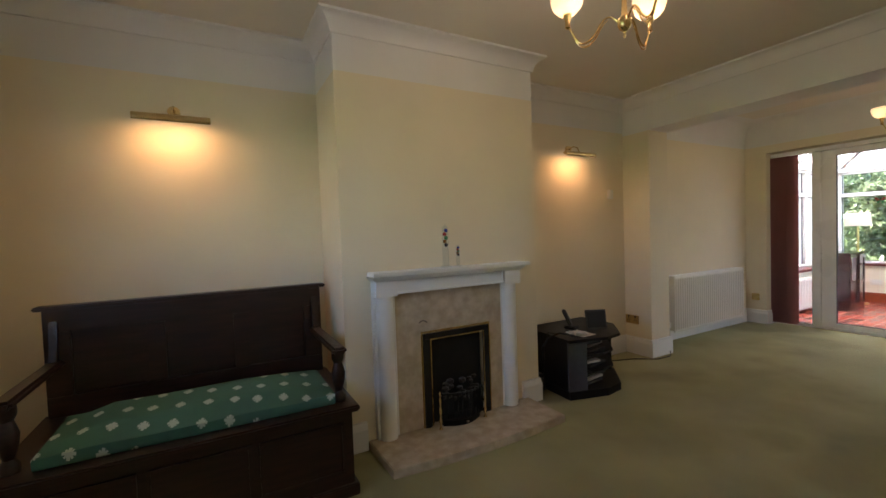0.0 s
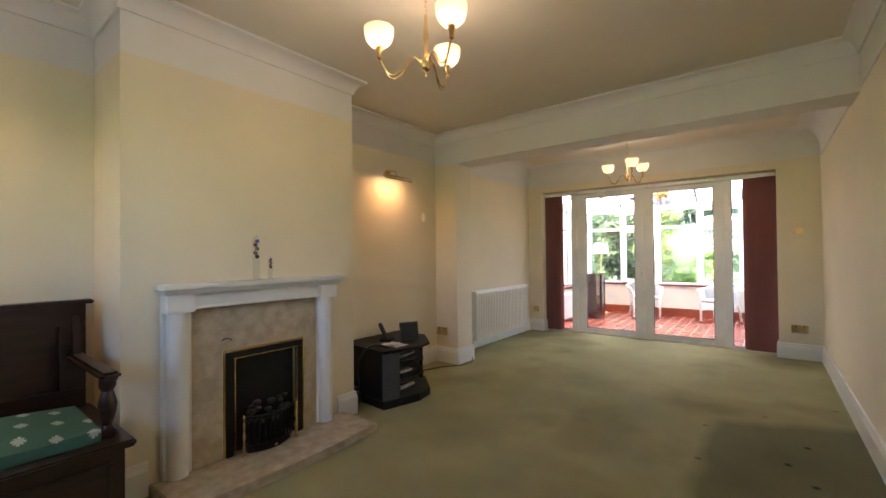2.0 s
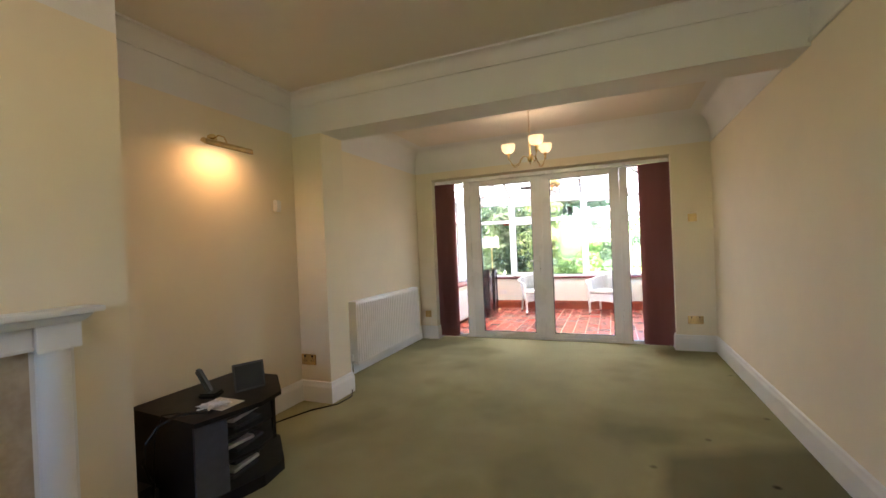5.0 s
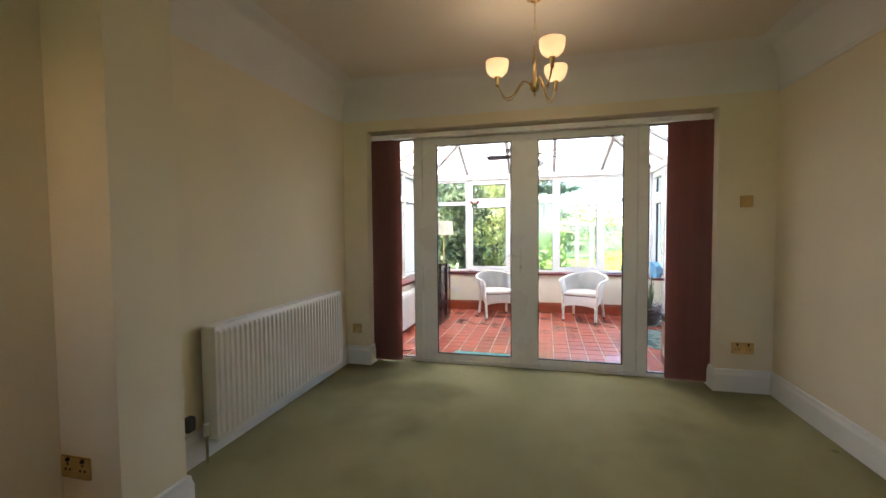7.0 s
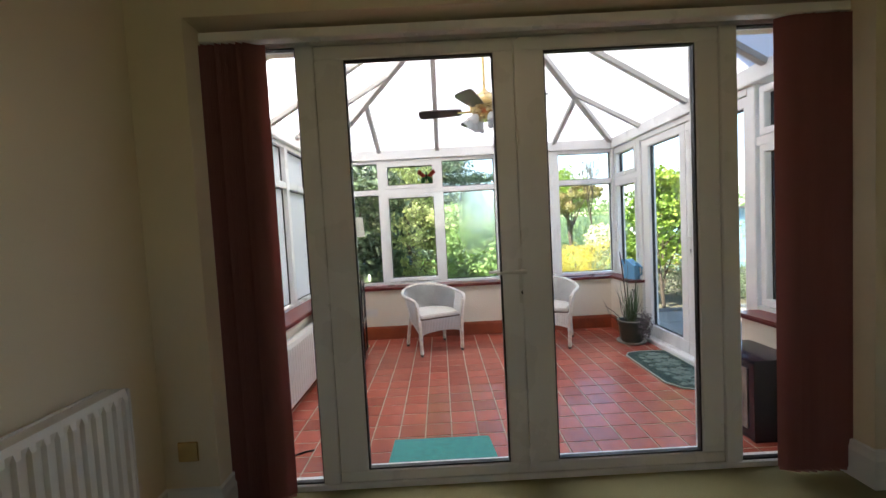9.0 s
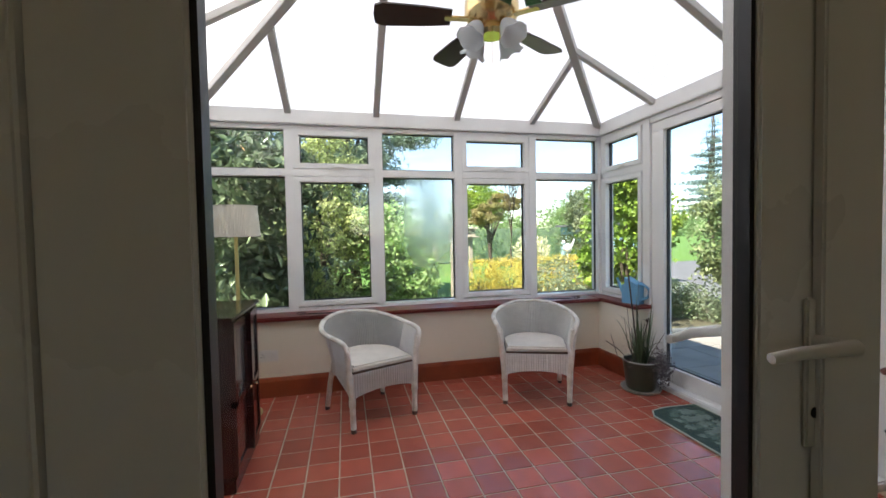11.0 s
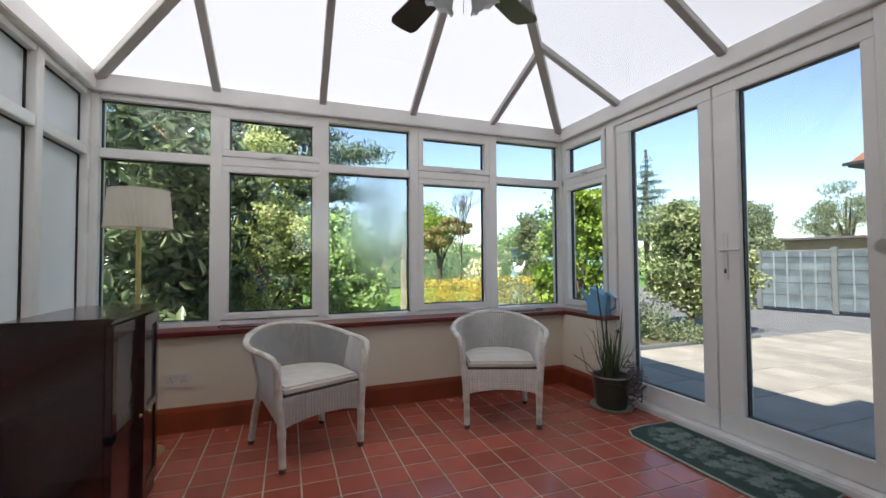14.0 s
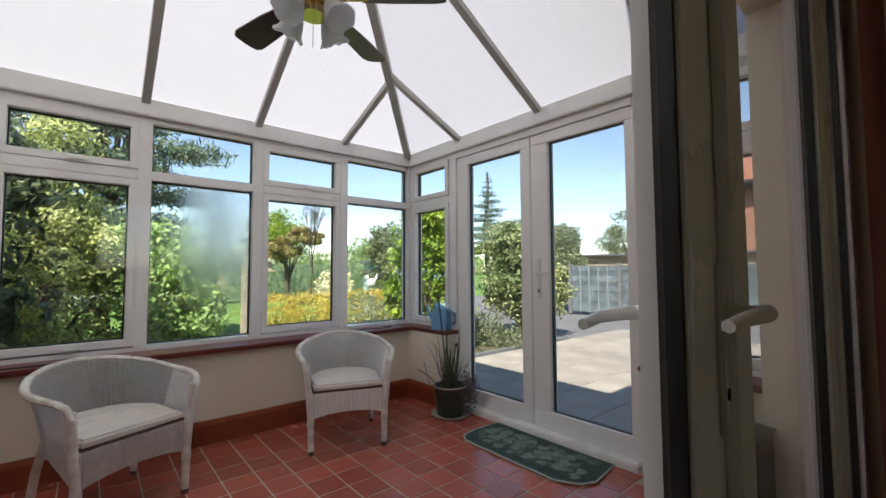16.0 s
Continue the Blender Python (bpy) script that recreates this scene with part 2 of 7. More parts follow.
MAROON = mat("maroon_blind_fabric", (0.36, 0.155, 0.14), 0.8, var=0.12, scale=5, bump=0.2, bscale=300, stretch=(1, 1, 0.1))
RADW = mat("radiator_enamel", (0.74, 0.72, 0.66), 0.35, var=0.03, scale=4)
WICKER = mat("white_woven_fibre", (0.95, 0.935, 0.91), 0.55, var=0.10, scale=25, bump=0.2, bscale=200)
_n, _l = WICKER.node_tree.nodes, WICKER.node_tree.links
_co, _w, _mr, _sc = _n.new("ShaderNodeTexCoord"), _n.new("ShaderNodeTexWave"), _n.new("ShaderNodeMapRange"), _n.new("ShaderNodeVectorMath")
_w.bands_direction, _w.inputs["Scale"].default_value = "Z", 26
_mr.inputs["From Max"].default_value, _mr.inputs["To Min"].default_value = 0.5, 0.78
_sc.operation = "SCALE"
_src = _n["Principled BSDF"].inputs["Base Color"].links[0].from_socket
_l.new(_co.outputs["Object"], _w.inputs[0])
_l.new(_w.outputs["Fac"], _mr.inputs[0])
_l.new(_src, _sc.inputs[0])
_l.new(_mr.outputs[0], _sc.inputs["Scale"])
_l.new(_sc.outputs[0], _n["Principled BSDF"].inputs["Base Color"])
WICKERP = mat("white_painted_cane", (0.86, 0.83, 0.77), 0.5, other=(0.60, 0.54, 0.46), scale=22, bump=0.35, bscale=110)
FOOT = mat("rusty_foot_cap", (0.06, 0.03, 0.02), 0.6, var=0.3, scale=60)
SEATC = mat("beige_seat_fabric", (0.70, 0.65, 0.58), 0.85, var=0.12, scale=14, bump=0.3, bscale=300)
PIPING = mat("brown_piping", (0.10, 0.06, 0.04), 0.8, var=0.1)
SHADEF = translucent_mat("pleated_cream_fabric", (0.76, 0.72, 0.62), 0.25)
POLE = mat("yellow_brass_pole", (0.60, 0.50, 0.20), 0.35, 0.7, var=0.1, scale=12)
POTM = mat("dark_green_glazed_pot", (0.04, 0.055, 0.04), 0.3, var=0.2, scale=12)
SAUCER = mat("stone_rim", (0.42, 0.40, 0.34), 0.5, var=0.1)
SOIL = mat("soil", (0.04, 0.028, 0.02), 0.95, var=0.3, scale=60, bump=0.6)
CANB = mat("light_blue_plastic", (0.16, 0.42, 0.66), 0.4, var=0.05)
TURQ = mat("turquoise_mat", (0.07, 0.36, 0.33), 0.9, var=0.15, scale=30, bump=0.5, bscale=300)
SOCKET = mat("white_plastic", (0.75, 0.74, 0.70), 0.35, var=0.03)
BULB = glow("lit_bulb", (1.0, 0.85, 0.62), 0.7)
BOWL = translucent_mat("frosted_lamp_bowl", (0.50, 0.40, 0.28), 0.28)
PATIO = mat("concrete_paving", (0.31, 0.285, 0.25), 0.85, other=(0.22, 0.20, 0.175), scale=2.5, bump=0.3, bscale=60, per=0.10)
TARMAC = mat("tarmac", (0.14, 0.14, 0.145), 0.9, var=0.2, scale=3, bump=0.4, bscale=200)
LAWN = mat("lawn", (0.12, 0.24, 0.035), 0.95, other=(0.07, 0.15, 0.025), scale=3, bump=0.6, bscale=150)
SOILBED = mat("planting_bed", (0.10, 0.09, 0.05), 0.95, var=0.4, scale=12, bump=0.6, bscale=60)
BARK = mat("bark", (0.09, 0.065, 0.045), 0.9, var=0.4, scale=14, bump=0.6, bscale=30)
PALEWOOD = mat("weathered_pale_timber", (0.40, 0.35, 0.27), 0.8, var=0.25, scale=9, bump=0.2)
FENCEB = mat("blue_grey_fence_board", (0.105, 0.135, 0.15), 0.8, var=0.3, scale=4, bump=0.3, per=0.3)
BATTEN = mat("pale_blue_grey_batten", (0.21, 0.24, 0.25), 0.8, var=0.2, scale=6)
CONC = mat("concrete_post", (0.13, 0.14, 0.14), 0.85, var=0.15, scale=8, bump=0.3)
TANW = mat("tan_garage_wall", (0.33, 0.25, 0.155), 0.85, var=0.2, scale=3, bump=0.2)
ROOFG = mat("dark_roof_felt", (0.10, 0.10, 0.11), 0.8, var=0.2)
ROOFT = mat("clay_roof_tiles", (0.25, 0.10, 0.06), 0.8, var=0.25, scale=5, bump=0.3)
BRICK = mat("red_brown_brickwork", (0.30, 0.15, 0.10), 0.85, var=0.25, scale=7, bump=0.3)
SHED = mat("pale_blue_boarding", (0.28, 0.46, 0.52), 0.7, var=0.1, scale=5, bump=0.1)
L_LAUREL = leaf_mat("laurel_leaf", (0.27, 0.33, 0.19), (0.08, 0.12, 0.06), rough=0.2, per=0.6, trans=0.35)
L_SHRUB = leaf_mat("shrub_leaf", (0.66, 0.70, 0.32), (0.30, 0.37, 0.14), per=0.6, trans=0.5)
L_DARK = leaf_mat("fir_leaf", (0.23, 0.32, 0.20), (0.11, 0.17, 0.11), trans=0.25)
L_BRIGHT = leaf_mat("bright_green_leaf", (0.33, 0.45, 0.19), (0.19, 0.29, 0.11), trans=0.5)
L_HOLLY = leaf_mat("holly_leaf", (0.34, 0.38, 0.18), (0.10, 0.14, 0.06), per=0.5)
L_SPRING = leaf_mat("spring_green_leaf", (0.46, 0.64, 0.26), (0.27, 0.42, 0.14), trans=0.5)
L_ACER = leaf_mat("acer_leaf", (0.32, 0.40, 0.05), (0.16, 0.28, 0.04))
L_VARI = leaf_mat("variegated_leaf", (0.50, 0.53, 0.27), (0.11, 0.17, 0.06), per=0.5)
L_GOLD = leaf_mat("golden_leaf", (0.78, 0.58, 0.12), (0.52, 0.44, 0.08))
L_RED = leaf_mat("russet_leaf", (0.38, 0.28, 0.11), (0.24, 0.24, 0.08))
L_PALE = leaf_mat("pale_willow_leaf", (0.28, 0.32, 0.18), (0.17, 0.22, 0.12))
L_GRASSY = leaf_mat("strap_leaf", (0.14, 0.20, 0.08), (0.07, 0.10, 0.05))
L_BLUE = leaf_mat("blue_conifer_leaf", (0.20, 0.29, 0.26), (0.11, 0.17, 0.15), trans=0.15)
L_GREY = leaf_mat("dry_grey_leaf", (0.25, 0.22, 0.23), (0.15, 0.12, 0.13))


# ---- mesh helpers ----
def box(bm, x0, x1, y0, y1, z0, z1, bevel=0.0, m=None):
    vs = [bm.verts.new((x, y, z)) for x in (x0, x1) for y in (y0, y1) for z in (z0, z1)]
    if m is not None:
        for v in vs:
            v.co = m @ v.co
    fs = [bm.faces.new([vs[i] for i in f]) for f in ((0, 1, 3, 2), (4, 6, 7, 5), (0, 4, 5, 1), (2, 3, 7, 6), (0, 2, 6, 4), (1, 5, 7, 3))]
    if bevel:
        es = list({e for f in fs for e in f.edges})
        bmesh.ops.bevel(bm, geom=es, offset=bevel, segments=2, affect="EDGES")
    return bm


def bbox(*a, **k):
    return box(bmesh.new(), *a, **k)


def tube(bm, pts, r, seg=8, r1=None, closed=False):
    pts = [Vector(p) for p in pts]
    n = len(pts)
    rings = []
    for i, p in enumerate(pts):
        d = (pts[(i + 1) % n] - pts[i - 1]) if closed else (pts[min(i + 1, n - 1)] - pts[max(i - 1, 0)])
        d.normalize()
        q = d.to_track_quat("Z", "Y")
        rad = r if r1 is None else r + (r1 - r) * i / max(1, n - 1)
        rings.append([bm.verts.new(p + q @ Vector((rad * math.cos(2 * math.pi * k / seg), rad * math.sin(2 * math.pi * k / seg), 0))) for k in range(seg)])
    for i in range(n if closed else n - 1):
        a, b = rings[i], rings[(i + 1) % n]
        for k in range(seg):
            bm.faces.new((a[k], a[(k + 1) % seg], b[(k + 1) % seg], b[k]))
    if not closed:
        bm.faces.new(rings[0][::-1])
        bm.faces.new(rings[-1])
    return bm


def lathe(bm, prof, seg=24, at=(0, 0, 0), cap=True):
    rings = []
    for r, z in prof:
        rings.append([bm.verts.new((at[0] + r * math.cos(2 * math.pi * k / seg), at[1] + r * math.sin(2 * math.pi * k / seg), at[2] + z)) for k in range(seg)])
    for a, b in zip(rings, rings[1:]):
        for k in range(seg):
            bm.faces.new((a[k], a[(k + 1) % seg], b[(k + 1) % seg], b[k]))
    if cap:
        if prof[0][0] > 1e-5:
            bm.faces.new(rings[0][::-1])
        if prof[-1][0] > 1e-5:
            bm.faces.new(rings[-1])
    return bm


def prism(bm, poly, z0, z1):
    a = [bm.verts.new((x, y, z0)) for x, y in poly]
    b = [bm.verts.new((x, y, z1)) for x, y in poly]
    bm.faces.new(a[::-1])
    bm.faces.new(b)
    n = len(poly)
    for i in range(n):
        bm.faces.new((a[i], a[(i + 1) % n], b[(i + 1) % n], b[i]))
    return bm


def sweep(bm, path, prof, closed=False):
    """Profile (offset to the left of the way, height) along a plan path, mitred."""
    pts = [Vector(p) for p in path]
    n = len(pts)
    rings = []
    for i, p in enumerate(pts):
        def nrm(a, b):
            d = (b - a).normalized()
            return Vector((-d.y, d.x))
        if closed or 0 < i < n - 1:
            n0, n1 = nrm(pts[i - 1], p), nrm(p, pts[(i + 1) % n])
            m = (n0 + n1)
            m = m / max(0.2, m.dot(n0)) if m.length > 1e-6 else n0
        elif i == 0:
            m = nrm(p, pts[1])
        else:
            m = nrm(pts[i - 1], p)
        rings.append([bm.verts.new((p.x + m.x * o, p.y + m.y * o, z)) for o, z in prof])
    k = len(prof)
    for i in range(n if closed else n - 1):
        a, b = rings[i], rings[(i + 1) % n]
        for j in range(k):
            bm.faces.new((a[j], b[j], b[(j + 1) % k], a[(j + 1) % k]))
    if not closed:
        bm.faces.new(rings[0])
        bm.faces.new(rings[-1][::-1])
    return bm


def mesh_ob(name, bm, material, smooth=False):
    bmesh.ops.recalc_face_normals(bm, faces=bm.faces)
    me = bpy.data.meshes.new(name)
    bm.to_mesh(me)
    bm.free()
    for mm in (material if isinstance(material, (list, tuple)) else [material]):
        me.materials.append(mm)
    if smooth:
        for p in me.polygons:
            p.use_smooth = True
        me.set_sharp_from_angle(angle=radians(40))
    return new(name, me)


def part(name, bm, material, parent, label="", smooth=False):
    ob = mesh_ob(name, bm, material, smooth)
    ob.parent = parent
    return tagged(ob, label)


def solid(name, bm, material, label, category, group="", smooth=False):
    return tagged(mesh_ob(name, bm, material, smooth), label, category, group)


def structure(name, bm, material, label="", smooth=False):
    return tagged(mesh_ob(name, bm, material, smooth), label, "", "", "structure")


def thing(name, at, label, category, group="", rz=0.0):
    e = new(name)
    e.empty_display_size = 0.1
    e.location = at
    e.rotation_euler = (0, 0, radians(rz))
    return tagged(e, label, category, group)


def under(name, label=""):
    e = new(name)
    e.empty_display_size = 0.1
    return tagged(e, label, kind="structure")


# ---- living room ----
FL, CL = 0.0, 2.52          # living room floor and ceiling
CF = -0.045                 # garden room floor
YL, YR, XE = 3.16, -0.26, 6.985   # walls: fireplace side, blank side, garden side
RAIL = 2.21
X0 = -0.02

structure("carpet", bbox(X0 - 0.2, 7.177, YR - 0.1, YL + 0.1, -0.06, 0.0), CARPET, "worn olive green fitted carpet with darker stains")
structure("ceiling", bbox(X0 - 0.2, 7.3, YR - 0.2, YL + 0.2, CL, CL + 0.2), CEIL)


def wall(name, x0, x1, y0, y1, z0=-0.06, z1=CL):
    if z0 < RAIL < z1:
        structure(name, bbox(x0, x1, y0, y1, z0, RAIL), CREAM)
        structure(name + "_frieze", bbox(x0, x1, y0, y1, RAIL, z1), FRIEZE)
    else:
        structure(name, bbox(x0, x1, y0, y1, z0, z1), FRIEZE if z0 >= RAIL else CREAM)


wall("wall_north", X0 - 0.2, 7.26, YL, YL + 0.2)
wall("wall_south", X0 - 0.2, 7.26, YR - 0.2, YR)
# end wall behind the start of the walk, with an assumed, unseen window for daylight
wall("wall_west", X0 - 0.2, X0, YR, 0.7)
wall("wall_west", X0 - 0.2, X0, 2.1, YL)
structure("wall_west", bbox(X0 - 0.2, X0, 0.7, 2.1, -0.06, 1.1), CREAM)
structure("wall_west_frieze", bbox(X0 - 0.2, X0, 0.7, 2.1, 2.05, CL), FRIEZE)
# deep unseen eaves, added to block direct sun through the end window
structure("eaves", bbox(-1.25, X0 - 0.2, -0.6, 3.4, CL, CL + 0.12), GLOSSWHITE, "added white eaves that keep the sun off the front window")
# garden side wall: opening for the glazed screen
OY0, OY1, OZ = 0.115, 2.93, 2.118
wall("wall_east", XE, 7.26, YR, OY0)
wall("wall_east", XE, 7.26, OY1, YL)
structure("wall_east_lintel", bbox(XE, 7.26, OY0, OY1, OZ, RAIL), CREAM)
structure("wall_east_frieze", bbox(XE, 7.26, OY0, OY1, RAIL, CL), FRIEZE)
# chimney breast
CX0, CX1, CY = 1.62, 3.06, 2.70
structure("chimney_breast", bbox(CX0, CX1, CY, YL, 0, RAIL, 0), CREAM)
structure("chimney_breast_frieze", bbox(CX0, CX1, CY, YL, RAIL, CL), FRIEZE)
# pier and beam between the two rooms
PX0, PX1, PY = 4.64, 4.92, 2.87
structure("pier", bbox(PX0, PX1, PY, YL, 0, 2.18), CREAM)
structure("beam", bbox(PX0 - 0.02, PX1, YR, PY + 0.01, 2.18, CL, 0), FRIEZE)
structure("beam", bbox(PX0, PX1, PY + 0.01, YL, 2.18, CL, 0), FRIEZE)

COVE = [(0.0, -0.105), (0.012, -0.105), (0.016, -0.085), (0.026, -0.06), (0.045, -0.035), (0.07, -0.02), (0.085, -0.014), (0.085, 0.0), (0.0, 0.0)]
structure("cornice", sweep(bmesh.new(), [(PX0 - 0.02, YR), (PX0 - 0.02, PY + 0.01), (PX0, PY + 0.01), (PX0, YL), (CX1, YL), (CX1, CY), (CX0, CY), (CX0, YL), (X0, YL), (X0, YR)], [(o, CL + z) for o, z in COVE], closed=True), FRIEZE, smooth=True)
BIG = [(0.0, -0.24)] + [(0.2 - 0.2 * math.cos(a), -0.24 + 0.24 * math.sin(a)) for a in [math.pi / 2 * i / 10 for i in range(1, 11)]] + [(0.0, 0.0)]
structure("cornice", sweep(bmesh.new(), [(XE, YR), (XE, YL), (PX1, YL), (PX1, YR)], [(o, CL + z) for o, z in BIG], closed=True), FRIEZE, smooth=True)
RP = [(0, -0.012), (0.01, -0.012), (0.014, 0.0), (0.01, 0.012), (0, 0.012)]
structure("picture_rail", sweep(bmesh.new(), [(PX0, YR), (X0, YR)][::-1], [(o, RAIL + z) for o, z in RP]), FRIEZE)
structure("picture_rail", sweep(bmesh.new(), [(PX1, YR), (XE, YR)], [(o, RAIL + z) for o, z in RP]), FRIEZE)

SK = [(0, 0), (0.02, 0), (0.02, 0.125), (0.014, 0.145), (0.012, 0.165), (0, 0.17)]
for run in ([(XE, YR), (XE, OY0), (7.177, OY0)], [(7.177, OY1), (XE, OY1), (XE, YL), (PX1, YL), (PX1, PY), (PX0, PY), (PX0, YL), (CX1, YL), (CX1, CY), (2.90, CY)],
            [(1.73, CY), (CX0, CY), (CX0, YL), (X0, YL), (X0, YR), (XE, YR)]):
    structure("baseboard", sweep(bmesh.new(), run, SK), GLOSSWHITE)

# assumed end window, unseen, added as a daylight source
def assumed_window(x, y0, y1, z0, z1):
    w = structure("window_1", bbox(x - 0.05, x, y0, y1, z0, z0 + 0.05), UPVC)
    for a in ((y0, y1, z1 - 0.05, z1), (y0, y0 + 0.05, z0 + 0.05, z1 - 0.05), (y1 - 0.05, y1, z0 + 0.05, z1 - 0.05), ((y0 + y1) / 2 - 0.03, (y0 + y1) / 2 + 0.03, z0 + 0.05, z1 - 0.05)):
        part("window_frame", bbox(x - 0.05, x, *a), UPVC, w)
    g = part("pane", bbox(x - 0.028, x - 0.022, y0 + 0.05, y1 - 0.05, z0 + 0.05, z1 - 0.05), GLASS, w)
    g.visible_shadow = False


assumed_window(X0 - 0.1, 0.7, 2.1, 1.1, 2.05)

# ---- glazed screen with the french doors ----
FX0, FX1, GX = 7.185, 7.245, 7.205


def leaf(parent_name, label, y0, y1, z0, z1, gy0, gy1, gz0, gz1, x0=FX0, x1=FX1, gx=GX, glass=GLASS, kind="door"):
    """A framed pane across y."""
    d = thing(parent_name, (0, 0, 0), label, "door" if kind == "door" else "window")
    tagged(d, kind="structure")
    for nm, a in (("rail", (y0, y1, z0, gz0)), ("rail", (y0, y1, gz1, z1)), ("stile", (y0, gy0, gz0, gz1)), ("stile", (gy1, y1, gz0, gz1))):
        part(nm, bbox(x0, x1, *a, bevel=0.004), UPVC, d)
    seal(d, "y", gy0, gy1, gz0, gz1, gx)
    p = part("pane", bbox(gx - 0.004, gx + 0.004, gy0, gy1, gz0, gz1), glass, d)
    p.visible_shadow = False
    return d


def seal(parent, along, a0, a1, z0, z1, at, w=0.007, dp=0.013):
    bm = bmesh.new()
    for q in ((a0, a1, z0, z0 + w), (a0, a1, z1 - w, z1), (a0, a0 + w, z0 + w, z1 - w), (a1 - w, a1, z0 + w, z1 - w)):
        if along == "y":
            box(bm, at - dp, at + dp, *q)
        else:
            box(bm, q[0], q[1], at - dp, at + dp, q[2], q[3])
    part("gasket", bm, GASKET, parent)


scr = structure("window_frame_screen", bbox(7.178, 7.255, OY0, OY1, -0.045, 0.028, 0.003), UPVC, "white screen frame with narrow side lights beside double doors")
for a in ((OY0, OY1, 2.068, OZ), (OY0, 0.20, 0.028, 2.068), (2.862, OY1, 0.028, 2.068), (0.545, 0.625, 0.028, 2.068), (2.468, 2.548, 0.028, 2.068)):
    part("frame", bbox(7.178, 7.255, *a, bevel=0.004), UPVC, scr)
for a, b in ((0.20, 0.545), (2.548, 2.862)):
    seal(scr, "y", a, b, 0.028, 2.068, GX)
    g = part("pane", bbox(GX - 0.004, GX + 0.004, a, b, 0.028, 2.068), GLASS, scr)
    g.visible_shadow = False
DL = leaf("door_1", "closed white glazed door with a lever handle to the garden room", 1.545, 2.466, 0.03, 2.066, 1.655, 2.334, 0.083, 2.003)
DR = leaf("door_2", "closed white framed glazed door beside the one with the handle", 0.627, 1.539, 0.03, 2.066, 0.732, 1.425, 0.083, 2.003)
part("astragal", bbox(7.168, 7.184, 1.525, 1.565, 0.04, 2.05, 0.003), UPVC, DL)


def lever(parent, x, sx, y, z, dy, m=None, matl=SOCKET):
    """Backplate and lever on the face x, out along sx, lever towards dy."""
    bp = part("backplate", bbox(min(x, x + sx * 0.008), max(x, x + sx * 0.008), y - 0.015, y + 0.015, z - 0.15, z + 0.06, 0.003), matl, parent)
    bm = bmesh.new()
    tube(bm, [(x + sx * 0.008, y, z), (x + sx * 0.046, y, z)], 0.0095, 10)
    tube(bm, [(x + sx * 0.046, y - dy * 0.012, z), (x + sx * 0.050, y + dy * 0.03, z + 0.001), (x + sx * 0.049, y + dy * 0.08, z + 0.001), (x + sx * 0.043, y + dy * 0.122, z - 0.004)], 0.0105, 10, 0.0068)
    part("handle", bm, matl, parent, "white lever handle", smooth=True)
    part("keyhole", tube(bmesh.new(), [(x + sx * 0.008, y, z - 0.10), (x + sx * 0.0095, y, z - 0.10)], 0.008, 10), BLACK, parent)


lever(DL, FX0, -1, 1.565, 1.0, 1)
lever(DL, FX1, 1, 1.565, 0.99, 1.15)
# butterfly sun catcher on the left door's glass
bt = thing("butterfly_ornament", (7.212, 1.985, 1.465), "small coloured butterfly sun catcher stuck on the door glass", "ornament")
RED = mat("red_film", (0.5, 0.03, 0.02), 0.3)
GRN = mat("green_film", (0.04, 0.25, 0.10), 0.3)
for nm, col, pts in (("wing", RED, [(0.0, 0.0), (0.036, 0.032), (0.042, 0.012), (0.02, -0.006)]), ("wing", GRN, [(0.0, 0.0), (0.02, -0.006), (0.03, -0.03), (0.01, -0.036)]),
                     ("wing", RED, [(0.0, 0.0), (-0.036, 0.032), (-0.042, 0.012), (-0.02, -0.006)]), ("wing", GRN, [(0.0, 0.0), (-0.02, -0.006), (-0.03, -0.03), (-0.01, -0.036)])):
    bm = prism(bmesh.new(), pts, -0.001, 0.001)
    bmesh.ops.transform(bm, matrix=Matrix(((0, 0, 1, 0), (1, 0, 0, 0), (0, 1, 0, 0), (0, 0, 0, 1))), verts=bm.verts)
    part(nm, bm, col, bt)
part("body", tube(bmesh.new(), [(0, 0, -0.025), (0, 0, 0.02)], 0.003, 6), BLACK, bt)

# vertical blinds drawn back
for nm, ya, yb in (("a", 2.68, 2.92), ("b", 0.125, 0.405)):
    vb = thing("vertical_blind", (7.10, (ya + yb) / 2, 0), "maroon vertical blind slats drawn back beside the glazed screen", "blind", "blinds at the glazed screen")
    n = 8
    for i in range(n):
        y = ya + (yb - ya) * (i + 0.5) / n - (ya + yb) / 2
        ang = radians(28 if nm == "a" else 150) + 0.10 * math.sin(i * 2.1)
        m = Matrix.Translation((0, y, 0)) @ Matrix.Rotation(ang, 4, "Z")
        bm = bmesh.new()
        k = 6
        fr = [bm.verts.new(m @ Vector((0.008 * math.sin(math.pi * j / k), -0.045 + 0.09 * j / k, z))) for z in (0.035, 2.055) for j in range(k + 1)]
        for j in range(k):
            bm.faces.new((fr[j], fr[j + 1], fr[k + 2 + j], fr[k + 1 + j]))
        bmesh.ops.solidify(bm, geom=bm.faces[:], thickness=0.0012)
        part("slat", bm, MAROON, vb, smooth=True)
        part("weight", bbox(-0.004, 0.004, -0.04, 0.04, 0.022, 0.034, m=m), MAROON, vb)
solid("blind_headrail", bbox(7.075, 7.125, OY0 + 0.01, OY1 - 0.01, 2.06, 2.10, 0.003), UPVC, "white blind headrail along the top of the screen opening", "blind")


